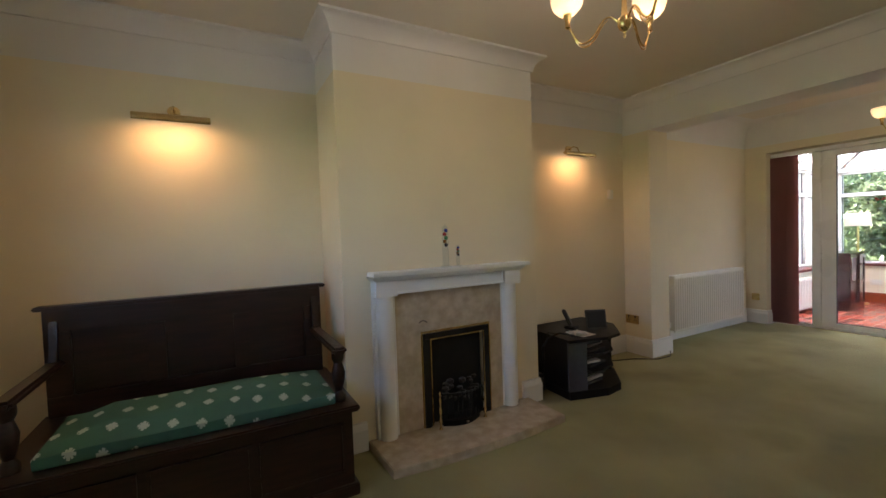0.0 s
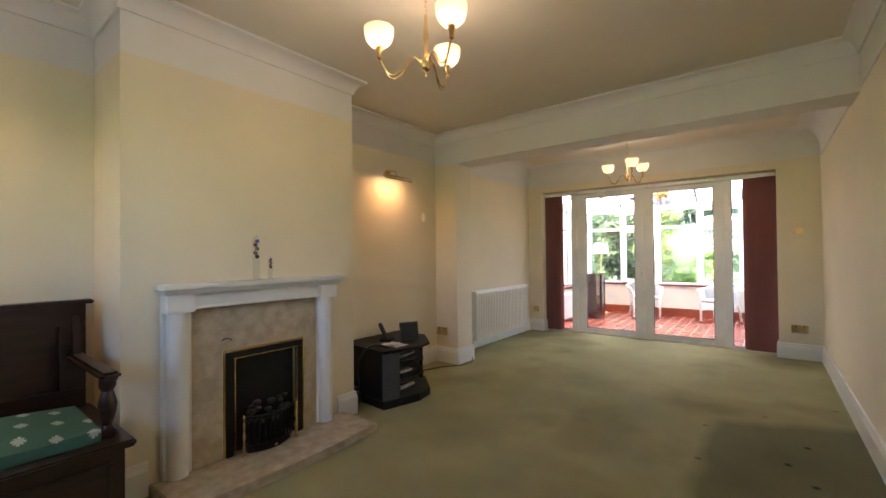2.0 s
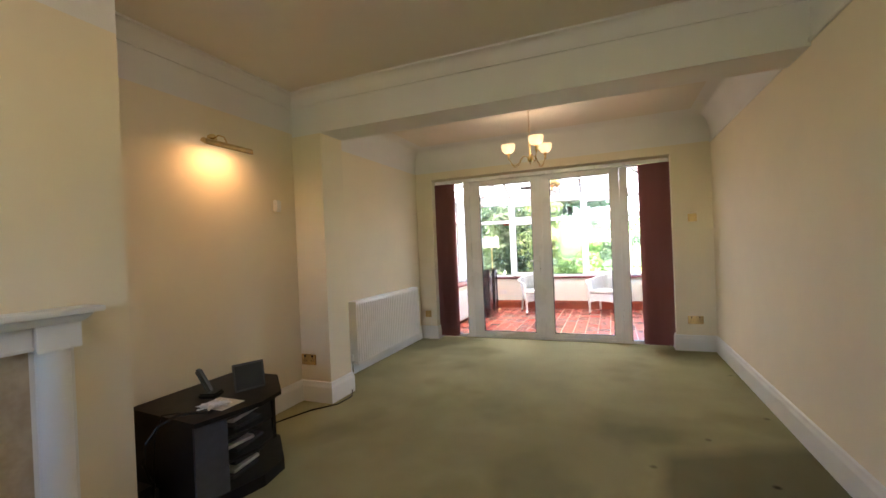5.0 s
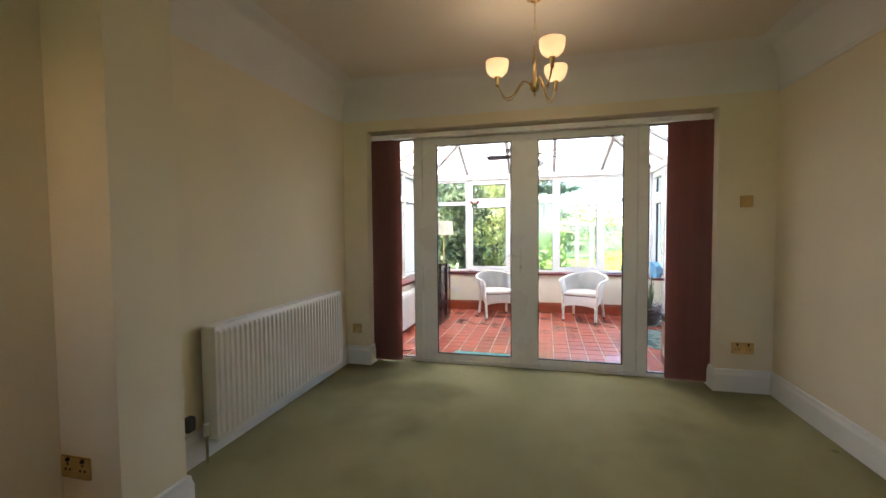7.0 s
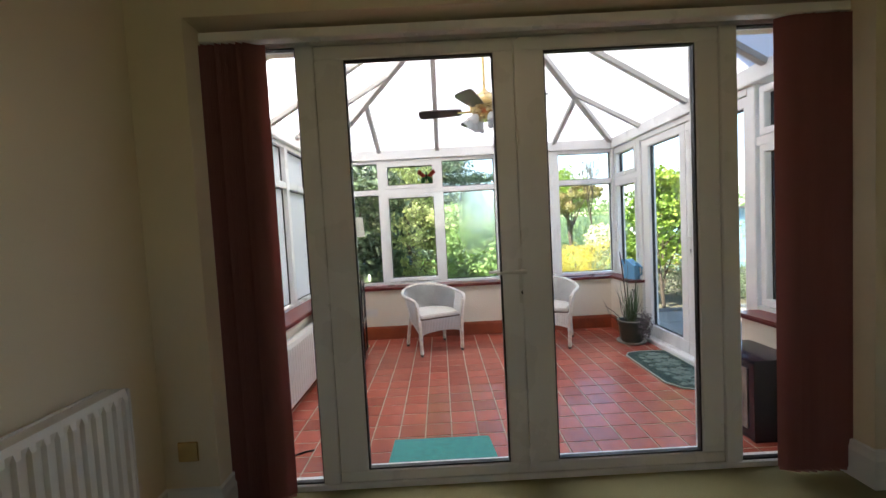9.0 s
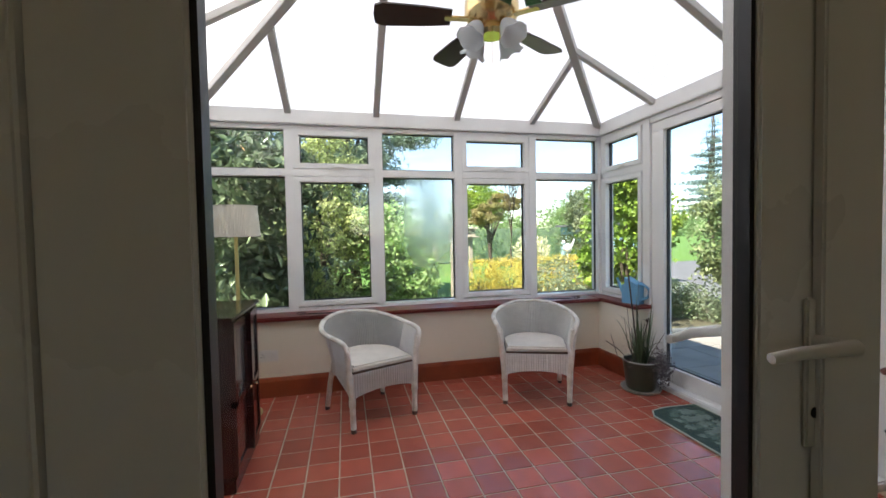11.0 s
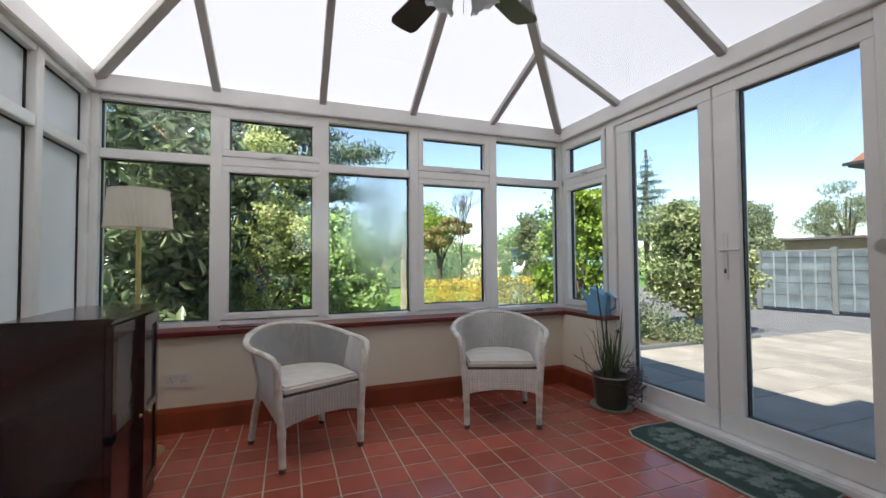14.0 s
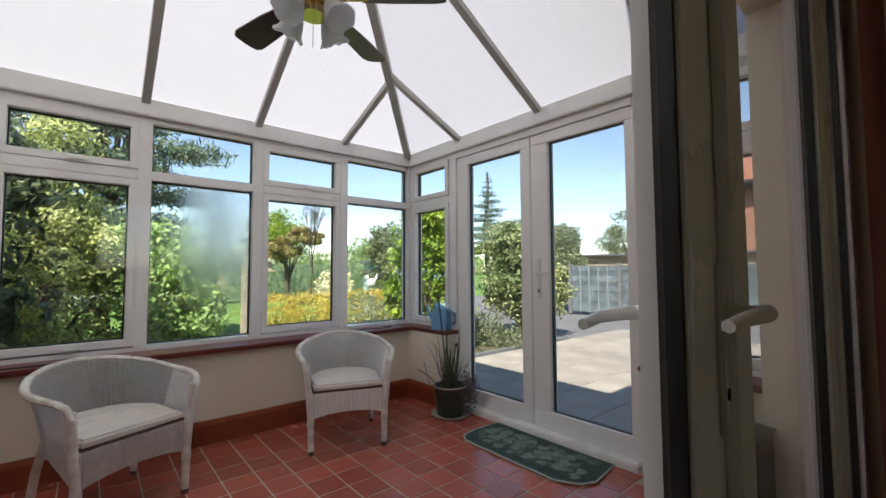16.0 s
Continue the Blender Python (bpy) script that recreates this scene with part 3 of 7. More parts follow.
def plate(name, at, axis, w, h, material, label, cat="socket", dots=True, sign=1):
    """A wall plate; axis: the way it faces."""
    t = thing(name, at, label, cat)
    bm = bmesh.new()
    hw, hh = w / 2, h / 2
    if axis == "x":
        box(bm, -0.009, 0, -hw, hw, -hh, hh, 0.003)
    else:
        box(bm, -hw, hw, -0.009, 0, -hh, hh, 0.003)
    part("plate", bm, material, t)
    if dots:
        for s in (-1, 1):
            c = s * w * 0.25
            bm = bmesh.new()
            for dx, dz in ((0, 0.012), (-0.011, -0.008), (0.011, -0.008)):
                if axis == "x":
                    box(bm, -0.0105, -0.009, c + dx - 0.003, c + dx + 0.003, dz - 0.004, dz + 0.004)
                else:
                    box(bm, c + dx - 0.003, c + dx + 0.003, -0.0105, -0.009, dz - 0.004, dz + 0.004)
            part("socket_holes", bm, BLACK, t)
            part("switch", bbox(*((-0.013, -0.009, c - 0.006, c + 0.006, 0.022, 0.036) if axis == "x" else (c - 0.006, c + 0.006, -0.013, -0.009, 0.022, 0.036))), BLACK if material is BRASS else SOCKET, t)
    return t


plate("wall_socket", (XE, -0.065, 0.33), "x", 0.146, 0.086, BRASS, "brass double wall socket above the skirting")
plate("light_switch", (XE, -0.07, 1.42), "x", 0.085, 0.085, BRASS, "small brass light switch on the cream wall", "switch", dots=False)
plate("wall_socket", (PX0, 3.08, 0.34), "x", 0.146, 0.086, BRASS, "brass double wall socket on the pier beside the media stand")
plate("wall_socket", (XE, 3.05, 0.33), "x", 0.086, 0.086, BRASS, "single brass wall socket in the corner by the radiator", dots=False)
solid("motion_sensor", bbox(4.39, 4.45, 3.12, 3.158, 1.55, 1.64, 0.008), SOCKET, "small white alarm sensor high in the corner", "sensor")


solid("power_plug", bbox(5.175, 5.225, YL - 0.045, YL - 0.002, 0.20, 0.275, 0.006), GREYP, "black power adaptor plugged in low on the wall beside the radiator", "plug")

# ---- radiators ----
def radiator(at, length, height, depth, label, rz=0.0, flutes=None, valves=True):
    r = thing("radiator", at, label, "radiator", rz=rz)
    n = flutes or int(length / 0.045)
    for side, y in (("front_panel", -depth), ("back_panel", -0.03)):
        bm = bmesh.new()
        sec, k = [], n * 6
        for i in range(k + 1):
            x = length * i / k
            ph = (i % 6) / 6
            d = 0.0 if ph < 0.34 else 0.010
            sec.append((x, y + (0.007 - d if side == "front_panel" else 0)))
        z0, z1 = 0.012, height - 0.012
        rows = [(0.0, 0.010), (z0 + 0.01, 0.004), (z0 + 0.03, None), (z1 - 0.03, None), (z1 - 0.01, 0.004), (height, 0.010)]
        vs = []
        for z, flat in rows:
            vs.append([bm.verts.new((x, (y + flat) if flat is not None else yy, z)) for x, yy in sec])
        for a, b in zip(vs, vs[1:]):
            for i in range(k):
                bm.faces.new((a[i], a[i + 1], b[i + 1], b[i]))
        bk = [[bm.verts.new((x, y + 0.018, z)) for x in (0, length)] for z in (0, height)]
        bm.faces.new((bk[0][0], bk[1][0], bk[1][1], bk[0][1]))
        for e in (0, 1):
            idx = 0 if e == 0 else k
            col = [row[idx] for row in vs]
            bm.faces.new(col + [bk[1][e], bk[0][e]])
        bm.faces.new([v for v in vs[-1]] + [bk[1][1], bk[1][0]])
        bm.faces.new([v for v in vs[0]] + [bk[0][1], bk[0][0]])
        part(side, bm, RADW, r)
    part("top_grille", bbox(0.0, length, -depth + 0.019, -0.031, height - 0.015, height - 0.002), RADW, r)
    for x in (-0.012, length + 0.001):
        part("side_cover", bbox(x, x + 0.011, -depth, -0.01, 0.02, height - 0.005, 0.002), RADW, r)
    if valves:
        bm = bmesh.new()
        tube(bm, [(-0.035, -depth / 2, -0.10), (-0.035, -depth / 2, 0.05)], 0.0075, 8)
        tube(bm, [(-0.035, -depth / 2, 0.04), (-0.012, -depth / 2, 0.04)], 0.009, 8)
        part("pipe", bm, CHROME, r, smooth=True)
        part("valve", tube(bmesh.new(), [(-0.035, -depth / 2, 0.05), (-0.035, -depth / 2, 0.11)], 0.016, 12), SOCKET, r, smooth=True)
    return r


radiator((5.30, 3.145, 0.105), 1.38, 0.62, 0.10, "white double panel radiator with vertical flutes under the cream wall", 0.0, 34)

# ---- fireplace ----
fp = thing("fireplace_surround", (0, 0, 0), "white painted timber fire surround with half round columns and shelf", "fireplace")
part("mantel_shelf", bbox(1.765, 2.90, 2.565, 2.70, 1.03, 1.052, 0.004), GLOSSWHITE, fp)
part("bed_mould", sweep(bmesh.new(), [(2.837, 2.699), (2.837, 2.599), (1.783, 2.599), (1.783, 2.699)], [(0.0, 1.0), (0.0, 1.029), (0.026, 1.029), (0.018, 1.018), (0.006, 1.004)]), GLOSSWHITE, fp)
part("frieze_board", bbox(1.92, 2.70, 2.622, 2.70, 0.915, 1.03, 0.003), GLOSSWHITE, fp)
part("frieze_bead", bbox(1.92, 2.70, 2.612, 2.6225, 0.918, 0.93, 0.003), GLOSSWHITE, fp)
for xa, xb in ((1.785, 1.92), (2.70, 2.835)):
    part("corner_block", bbox(xa, xb, 2.60, 2.70, 0.905, 1.03, 0.003), GLOSSWHITE, fp)
    bm = bmesh.new()
    xm, hw = (xa + xb) / 2, (xb - xa) / 2
    prism(bm, [(xa, 2.70), (xb, 2.70), (xb, 2.66)] + [(xm + (hw - 0.016) * math.cos(a), 2.66 - 0.05 * math.sin(a)) for a in [math.pi * i / 14 for i in range(15)]] + [(xa, 2.66)], 0.052, 0.905)
    part("column", bm, GLOSSWHITE, fp, smooth=True)
mb = thing("fire_back_panel", (0, 0, 0), "beige marble back panel inside the fire surround", "fireplace")
for a in ((1.92, 2.08, 0.052, 0.915), (2.595, 2.70, 0.052, 0.915), (2.08, 2.595, 0.66, 0.915)):
    part("slab", bbox(a[0], a[1], 2.66, 2.699, a[2], a[3]), MARBLE, mb)
bm = prism(bmesh.new(), [(1.735, 2.698), (1.745, 2.325), (2.06, 2.30), (2.34, 2.292), (2.62, 2.30), (2.952, 2.33), (2.945, 2.698)], 0.0, 0.05)
bmesh.ops.bevel(bm, geom=[e for e in bm.edges if all(v.co.z > 0.04 for v in e.verts)], offset=0.006, segments=2, affect="EDGES")
solid("hearth", bm, MARBLE, "beige marble hearth slab on the green carpet", "fireplace")
solid("scorch_mark", tube(bmesh.new(), [(2.075 + 0.008 * i, 2.6585, 0.705 + 0.022 * math.sin(0.5 + i * 0.32)) for i in range(8)], 0.0028, 5), BLACK, "small curved black mark on the marble back panel", "mark")
gf = thing("gas_fire", (0, 0, 0), "black inset gas fire with brass trim and a coal basket", "fireplace")
for a in ((2.08, 2.595, 0.646, 0.66), (2.08, 2.092, 0.052, 0.646), (2.583, 2.595, 0.052, 0.646)):
    part("brass_trim", bbox(a[0], a[1], 2.645, 2.659, a[2], a[3], 0.003), BRASS, gf)
for a in ((2.092, 2.583, 0.612, 0.646), (2.092, 2.137, 0.052, 0.612), (2.54, 2.583, 0.052, 0.612)):
    part("inner_frame", bbox(a[0], a[1], 2.640, 2.662, a[2], a[3], 0.003), BLACK, gf)
for a in ((2.137, 2.54, 0.604, 0.612), (2.137, 2.144, 0.06, 0.604), (2.533, 2.54, 0.06, 0.604)):
    part("brass_line", bbox(a[0], a[1], 2.636, 2.6395, a[2], a[3]), BRASS, gf)
part("firebox", bbox(2.137, 2.54, 2.69, 2.6985, 0.052, 0.608), BLACK, gf)
fret = part("fret", tube(bmesh.new(), [(2.19 + i * 0.0295, 2.60 - 0.052 * math.sin(math.pi * i / 10), 0.10) for i in range(11)], 0.007, 6), BLACK, gf, "black cast iron fret")
part("rail", tube(bmesh.new(), [(2.19 + i * 0.0295, 2.60 - 0.052 * math.sin(math.pi * i / 10), 0.26) for i in range(11)], 0.007, 6), BLACK, fret)
for i in range(11):
    x, q = 2.19 + i * 0.0295, 0.05 * math.sin(math.pi * i / 10)
    part("bar", tube(bmesh.new(), [(x, 2.60 - q, 0.09), (x, 2.597 - q, 0.18), (x, 2.595 - q, 0.27)], 0.005, 6), BLACK, fret)
part("ash_door", prism(bmesh.new(), [(2.20 + i * 0.027, 2.61 - 0.05 * math.sin(math.pi * i / 10)) for i in range(11)] + [(2.47, 2.65), (2.20, 2.65)], 0.052, 0.10), BLACK, gf)
for x in (2.165, 2.495):
    part("brass_finial", lathe(bmesh.new(), [(0.012, 0), (0.005, 0.02), (0.012, 0.05), (0.004, 0.08), (0.011, 0.115), (0.004, 0.15), (0.009, 0.18), (0.003, 0.205), (0.008, 0.225), (0.0, 0.24)], 10, (x, 2.585, 0.052)), BRASS, gf, smooth=True)
part("knob", bbox(2.335, 2.355, 2.555, 2.565, 0.062, 0.075, 0.002), CHROME, gf)
random.seed(5)
COAL = mat("ceramic_coal", (0.035, 0.03, 0.028), 0.9, var=0.4, scale=40, bump=0.5)
for i in range(26):
    bm = bmesh.new()
    p = Vector((random.uniform(2.2, 2.47), random.uniform(2.60, 2.67), random.uniform(0.2, 0.33)))
    bmesh.ops.create_icosphere(bm, subdivisions=1, radius=random.uniform(0.018, 0.03), matrix=Matrix.Translation(p) @ Matrix.Diagonal((1, 0.8, 0.75, 1)))
    part("coal", bm, COAL, gf)

# ornaments on the shelf
def galileo(at, h, r, label):
    t = thing("galileo_thermometer", at, label, "ornament", "ornaments on the mantel shelf")
    part("base", lathe(bmesh.new(), [(r * 1.7, 0), (r * 1.7, h * 0.03), (r, h * 0.05)], 20), GLASSY, t)
    part("tube", lathe(bmesh.new(), [(r, h * 0.05), (r, h * 0.9), (r * 0.7, h * 0.96), (0.0, h)], 20), GLASSY, t, smooth=True)
    for i, c in enumerate(((0.02, 0.05, 0.3), (0.4, 0.02, 0.02), (0.03, 0.2, 0.08), (0.25, 0.1, 0.02), (0.03, 0.03, 0.05))):
        bm = bmesh.new()
        bmesh.ops.create_icosphere(bm, subdivisions=2, radius=r * 0.62, matrix=Matrix.Translation((0.25 * r * (-1) ** i, -0.1 * r, h * (0.86 - i * 0.085))))
        part("float", bm, mat("float_liquid", c, 0.15), t, smooth=True)


GLASSY = glass_mat("thin_glass", (0.93, 0.95, 0.95))
galileo((2.265, 2.63, 1.052), 0.27, 0.020, "tall glass thermometer tube with coloured floats on the white shelf")
galileo((2.36, 2.64, 1.052), 0.14, 0.013, "short glass thermometer tube with coloured floats on the white shelf")


# ---- picture lamps ----
def picture_lamp(x, z):
    t = thing("picture_lamp", (x, YL, z), "lit brass picture lamp with a swan neck on the cream wall", "wall lamp", "brass picture lamps")
    part("wall_rose", tube(bmesh.new(), [(0, 0, 0.075), (0, -0.02, 0.075)], 0.032, 16), BRASS, t, smooth=True)
    part("arm", tube(bmesh.new(), [(0, -0.02, 0.075), (0, -0.07, 0.09), (0, -0.12, 0.07), (0, -0.145, 0.02)], 0.005, 8), BRASS, t, smooth=True)
    bm = bmesh.new()
    pr = [(0.026 * math.cos(a), 0.026 * math.sin(a)) for a in [math.pi * (0.12 + 1.1 * i / 10) for i in range(11)]]
    n = len(pr)
    a = [bm.verts.new((-0.18, -0.15 + p, q)) for p, q in pr]
    b = [bm.verts.new((0.18, -0.15 + p, q)) for p, q in pr]
    for i in range(n - 1):
        bm.faces.new((a[i], a[i + 1], b[i + 1], b[i]))
    bm.faces.new(a)
    bm.faces.new(b[::-1])
    part("shade", bm, BRASS, t, smooth=True)
    part("bulb", tube(bmesh.new(), [(-0.14, -0.15, 0.002), (0.14, -0.15, 0.002)], 0.009, 8), BULB, t, smooth=True)
    l = bpy.data.lights.new("picture_lamp_light", "AREA")
    l.shape, l.size, l.size_y, l.energy, l.color = "RECTANGLE", 0.28, 0.03, 0.10, (1.0, 0.52, 0.20)
    o = new("picture_lamp_light", l)
    o.matrix_world = look((x, YL - 0.15, z - 0.012), (x, YL - 0.10, z - 0.2))


picture_lamp(0.82, 1.93)
picture_lamp(3.88, 1.925)


# ---- chandeliers ----
def chandelier(x, y, angles, label, watts):
    c = thing("chandelier", (x, y, 0.028 if x < 4 else 0.0), label, "ceiling lamp", "brass three arm chandeliers")
    part("ceiling_rose", lathe(bmesh.new(), [(0.045, 2.52), (0.045, 2.50), (0.02, 2.485), (0.0, 2.48)][::-1], 20), BRASS, c, smooth=True)
    bm = bmesh.new()
    for i in range(11):
        cz = 2.475 - i * 0.022
        ring = [(0.006 * math.cos(a), 0.0, cz + 0.014 * math.sin(a)) if i % 2 else (0.0, 0.006 * math.cos(a), cz + 0.014 * math.sin(a)) for a in [2 * math.pi * k / 8 for k in range(8)]]
        tube(bm, ring, 0.0018, 4, closed=True)
    part("chain", bm, BRASS, c)
    part("stem", lathe(bmesh.new(), [(0.0, 1.965), (0.006, 1.975), (0.004, 1.99), (0.018, 2.0), (0.026, 2.015), (0.026, 2.04), (0.012, 2.055), (0.009, 2.12), (0.013, 2.15), (0.008, 2.2), (0.006, 2.245), (0.0, 2.25)], 16), BRASS, c, smooth=True)
    for ang in angles:
        d = Vector((math.cos(radians(ang)), math.sin(radians(ang)), 0))
        pts = []
        for i in range(15):
            u = i / 14
            pts.append(d * (0.02 + 0.19 * u) + Vector((0, 0, 2.03 + 0.028 * math.sin(math.pi * min(1, u * 2.6)) - 0.055 * math.sin(math.pi * max(0, (u - 0.35) / 0.65)) ** 1.0 + 0.03 * max(0, u - 0.8) / 0.2)))
        part("arm", tube(bmesh.new(), pts, 0.0042, 8), BRASS, c, smooth=True)
        part("scroll", tube(bmesh.new(), [p + Vector((0, 0, -0.018 * math.sin(math.pi * i / 14))) for i, p in enumerate(pts)][3:13], 0.003, 6), BRASS, c, smooth=True)
        e = d * 0.21
        part("lamp_holder", lathe(bmesh.new(), [(0.0, 2.04), (0.011, 2.05), (0.009, 2.07), (0.015, 2.09), (0.017, 2.105)], 14, (e.x, e.y, 0)), BRASS, c, smooth=True)
        bowl = part("shade", lathe(bmesh.new(), [(0.016, 2.10), (0.038, 2.108), (0.056, 2.128), (0.064, 2.155), (0.066, 2.185), (0.063, 2.185), (0.061, 2.156), (0.053, 2.132), (0.036, 2.112), (0.014, 2.104)], 28, (e.x, e.y, 0), cap=False), BOWL, c, "lit frosted glass bowl", smooth=True)
        bowl.visible_shadow = False
        bm = bmesh.new()
        bmesh.ops.create_icosphere(bm, subdivisions=2, radius=0.017, matrix=Matrix.Translation((e.x, e.y, 2.145)) @ Matrix.Diagonal((1, 1, 1.3, 1)))
        bl = part("bulb", bm, BULB, c, smooth=True)
        bl.visible_shadow = False
        lamp("chandelier_light", "POINT", (x + e.x, y + e.y, 2.15), watts, size=0.018)


chandelier(2.42, 1.42, (130, 250, 10), "lit brass three arm chandelier with frosted bowls in the front room", 0.165)
chandelier(5.89, 1.42, (86, 206, 326), "lit brass three arm chandelier with frosted bowls near the glazed screen", 0.095)

# ---- settle ----
st = thing("settle", (0.90, 2.62, 0), "dark oak box settle with a panelled back against the cream wall", "bench")
part("seat_box", bbox(-0.64, 0.64, -0.30, 0.38, 0.04, 0.42, 0.004), DARKWOOD, st)
part("plinth", bbox(-0.66, 0.66, -0.32, 0.39, 0.0, 0.06, 0.006), DARKWOOD, st)
part("seat_board", bbox(-0.67, 0.67, -0.34, 0.38, 0.42, 0.45, 0.008), DARKWOOD, st)
for i in range(3):
    x = -0.60 + i * 0.41
    for a in ((x, x + 0.38, 0.12, 0.135), (x, x + 0.38, 0.355, 0.37), (x, x + 0.015, 0.135, 0.355), (x + 0.365, x + 0.38, 0.135, 0.355)):
        part("front_moulding", bbox(a[0], a[1], -0.312, -0.30, a[2], a[3], 0.002), DARKWOOD, st)
bk = part("back", bbox(-0.64, 0.64, 0.34, 0.375, 0.45, 0.965), DARKWOOD, st)
for a in ((-0.64, 0.64, 0.86, 0.965), (-0.64, 0.64, 0.45, 0.55), (-0.64, -0.54, 0.55, 0.86), (-0.24, -0.16, 0.55, 0.86), (0.16, 0.24, 0.55, 0.86), (0.54, 0.64, 0.55, 0.86)):
    part("back_frame", bbox(a[0], a[1], 0.32, 0.34, a[2], a[3], 0.003), DARKWOOD, bk)
part("top_rail", bbox(-0.67, 0.67, 0.30, 0.385, 0.965, 0.985, 0.006), DARKWOOD, st)
for s in (-1, 1):
    part("arm_post", lathe(bmesh.new(), [(0.03, 0.45), (0.03, 0.48), (0.018, 0.50), (0.03, 0.55), (0.034, 0.59), (0.02, 0.64), (0.03, 0.66), (0.03, 0.69)], 16, (s * 0.60, -0.22, 0)), DARKWOOD, st, smooth=True)
    bm = bmesh.new()
    box(bm, s * 0.60 - 0.035, s * 0.60 + 0.035, -0.28, 0.34, 0.69, 0.725, 0.012)
    part("arm", bm, DARKWOOD, st)
    bm = bmesh.new()
    prism(bm, [(-0.06, 0.0), (0.0, 0.0), (0.0, 0.24), (-0.03, 0.16), (-0.05, 0.05)], 0, 0.03)
    bmesh.ops.transform(bm, matrix=Matrix.Translation((s * 0.60 + 0.015, 0.34, 0.725)) @ Matrix(((0, 0, -1, 0), (1, 0, 0, 0), (0, 1, 0, 0), (0, 0, 0, 1))), verts=bm.verts)
    part("wing", bm, DARKWOOD, st)


def pattern_mat(name, base, motif, scale, size, rough=0.85):
    m = mat(name, base, rough, var=0.1, scale=20, bump=0.3, bscale=300)
    n, l = m.node_tree.nodes, m.node_tree.links
    b = n["Principled BSDF"]
    src = b.inputs["Base Color"].links[0].from_socket
    co = n.new("ShaderNodeTexCoord")
    v = n.new("ShaderNodeTexVoronoi")
    v.voronoi_dimensions = "2D"
    v.inputs["Scale"].default_value, v.inputs["Randomness"].default_value = scale, 0.12
    mp = n.new("ShaderNodeMapping")
    mp.inputs["Rotation"].default_value = (radians(-50), 0, radians(12))
    l.new(co.outputs["Object"], mp.inputs[0])
    l.new(mp.outputs[0], v.inputs["Vector"])
    off = n.new("ShaderNodeVectorMath")
    off.operation = "SUBTRACT"
    l.new(mp.outputs[0], off.inputs[0])
    l.new(v.outputs["Position"], off.inputs[1])
    ab = n.new("ShaderNodeVectorMath")
    ab.operation = "ABSOLUTE"
    l.new(off.outputs[0], ab.inputs[0])
    sp = n.new("ShaderNodeSeparateXYZ")
    l.new(ab.outputs[0], sp.inputs[0])

    def calc(op, p, q):
        k = n.new("ShaderNodeMath")
        k.operation = op
        for i, e in enumerate((p, q)):
            if not isinstance(e, (int, float)):
                l.new(e, k.inputs[i])
            else:
                k.inputs[i].default_value = e
        return k.outputs[0]
    ax, ay = sp.outputs[0], sp.outputs[1]
    plus = calc("MULTIPLY", calc("LESS_THAN", calc("MINIMUM", ax, ay), size * 0.26), calc("LESS_THAN", calc("MAXIMUM", ax, ay), size))
    cross = calc("MULTIPLY", calc("LESS_THAN", calc("ABSOLUTE", calc("SUBTRACT", ax, ay), 0.0), size * 0.24), calc("LESS_THAN", calc("ADD", ax, ay), size * 1.3))
    c = n.new("ShaderNodeMath")
    c.operation = "MAXIMUM"
    l.new(plus, c.inputs[0])
    l.new(cross, c.inputs[1])
    mx = n.new("ShaderNodeMix")
    mx.data_type = "RGBA"
    l.new(c.outputs[0], mx.inputs[0])
    l.new(src, mx.inputs[6])
    mx.inputs[7].default_value = (*motif, 1)
    l.new(mx.outputs[2], b.inputs["Base Color"])
    return m


GREENC = pattern_mat("green_patterned_cloth", (0.045, 0.14, 0.095), (0.42, 0.50, 0.42), 9.5, 0.021)
bm = bbox(-0.55, 0.55, -0.22, 0.22, 0, 0.085)
bmesh.ops.subdivide_edges(bm, edges=bm.edges[:], cuts=5, use_grid_fill=True)
for v in bm.verts:
    k = max(0.0, 1 - (abs(v.co.x) / 0.55) ** 4) * max(0.0, 1 - (abs(v.co.y) / 0.22) ** 4)
    if v.co.z > 0.05:
        v.co.z = 0.048 + 0.05 * max(0.0, k) ** 0.35 + 0.004 * math.sin(v.co.x * 14)
    elif v.co.z < 0.01:
        v.co.y *= 0.97
cu = solid("seat_cushion", bm, GREENC, "green patterned seat cushion with pale motifs on the dark settle", "cushion", smooth=True)
cu.location = (0.92, 2.575, 0.45)

# ---- media stand ----
ms = thing("media_stand", (0, 0, 0), "black corner media stand with open shelves of papers", "tv stand")
poly = [(3.23, 2.555), (3.55, 2.47), (3.72, 2.50), (3.95, 2.75), (3.95, 3.10), (3.27, 3.10)]
part("top", prism(bmesh.new(), poly, 0.425, 0.447), BLACK, ms)
part("base", prism(bmesh.new(), poly, 0.0, 0.06), BLACK, ms)
for z in (0.18, 0.30):
    part("shelf", prism(bmesh.new(), [(3.40, 2.55), (3.55, 2.515), (3.69, 2.545), (3.91, 2.78), (3.90, 3.04), (3.40, 3.04)], z, z + 0.014), BLACK, ms)
part("door", prism(bmesh.new(), [(3.236, 2.565), (3.382, 2.525), (3.387, 2.545), (3.241, 2.585)], 0.06, 0.42), mat("grey_speaker_cloth", (0.055, 0.057, 0.062), 0.7, var=0.15, scale=30, bump=0.2, bscale=400), ms)
part("side", prism(bmesh.new(), [(3.243, 2.588), (3.260, 2.586), (3.29, 3.08), (3.272, 3.08)], 0.06, 0.425), BLACK, ms)
part("divider", prism(bmesh.new(), [(3.382, 2.548), (3.398, 2.548), (3.398, 3.06), (3.382, 3.06)], 0.06, 0.425), BLACK, ms)
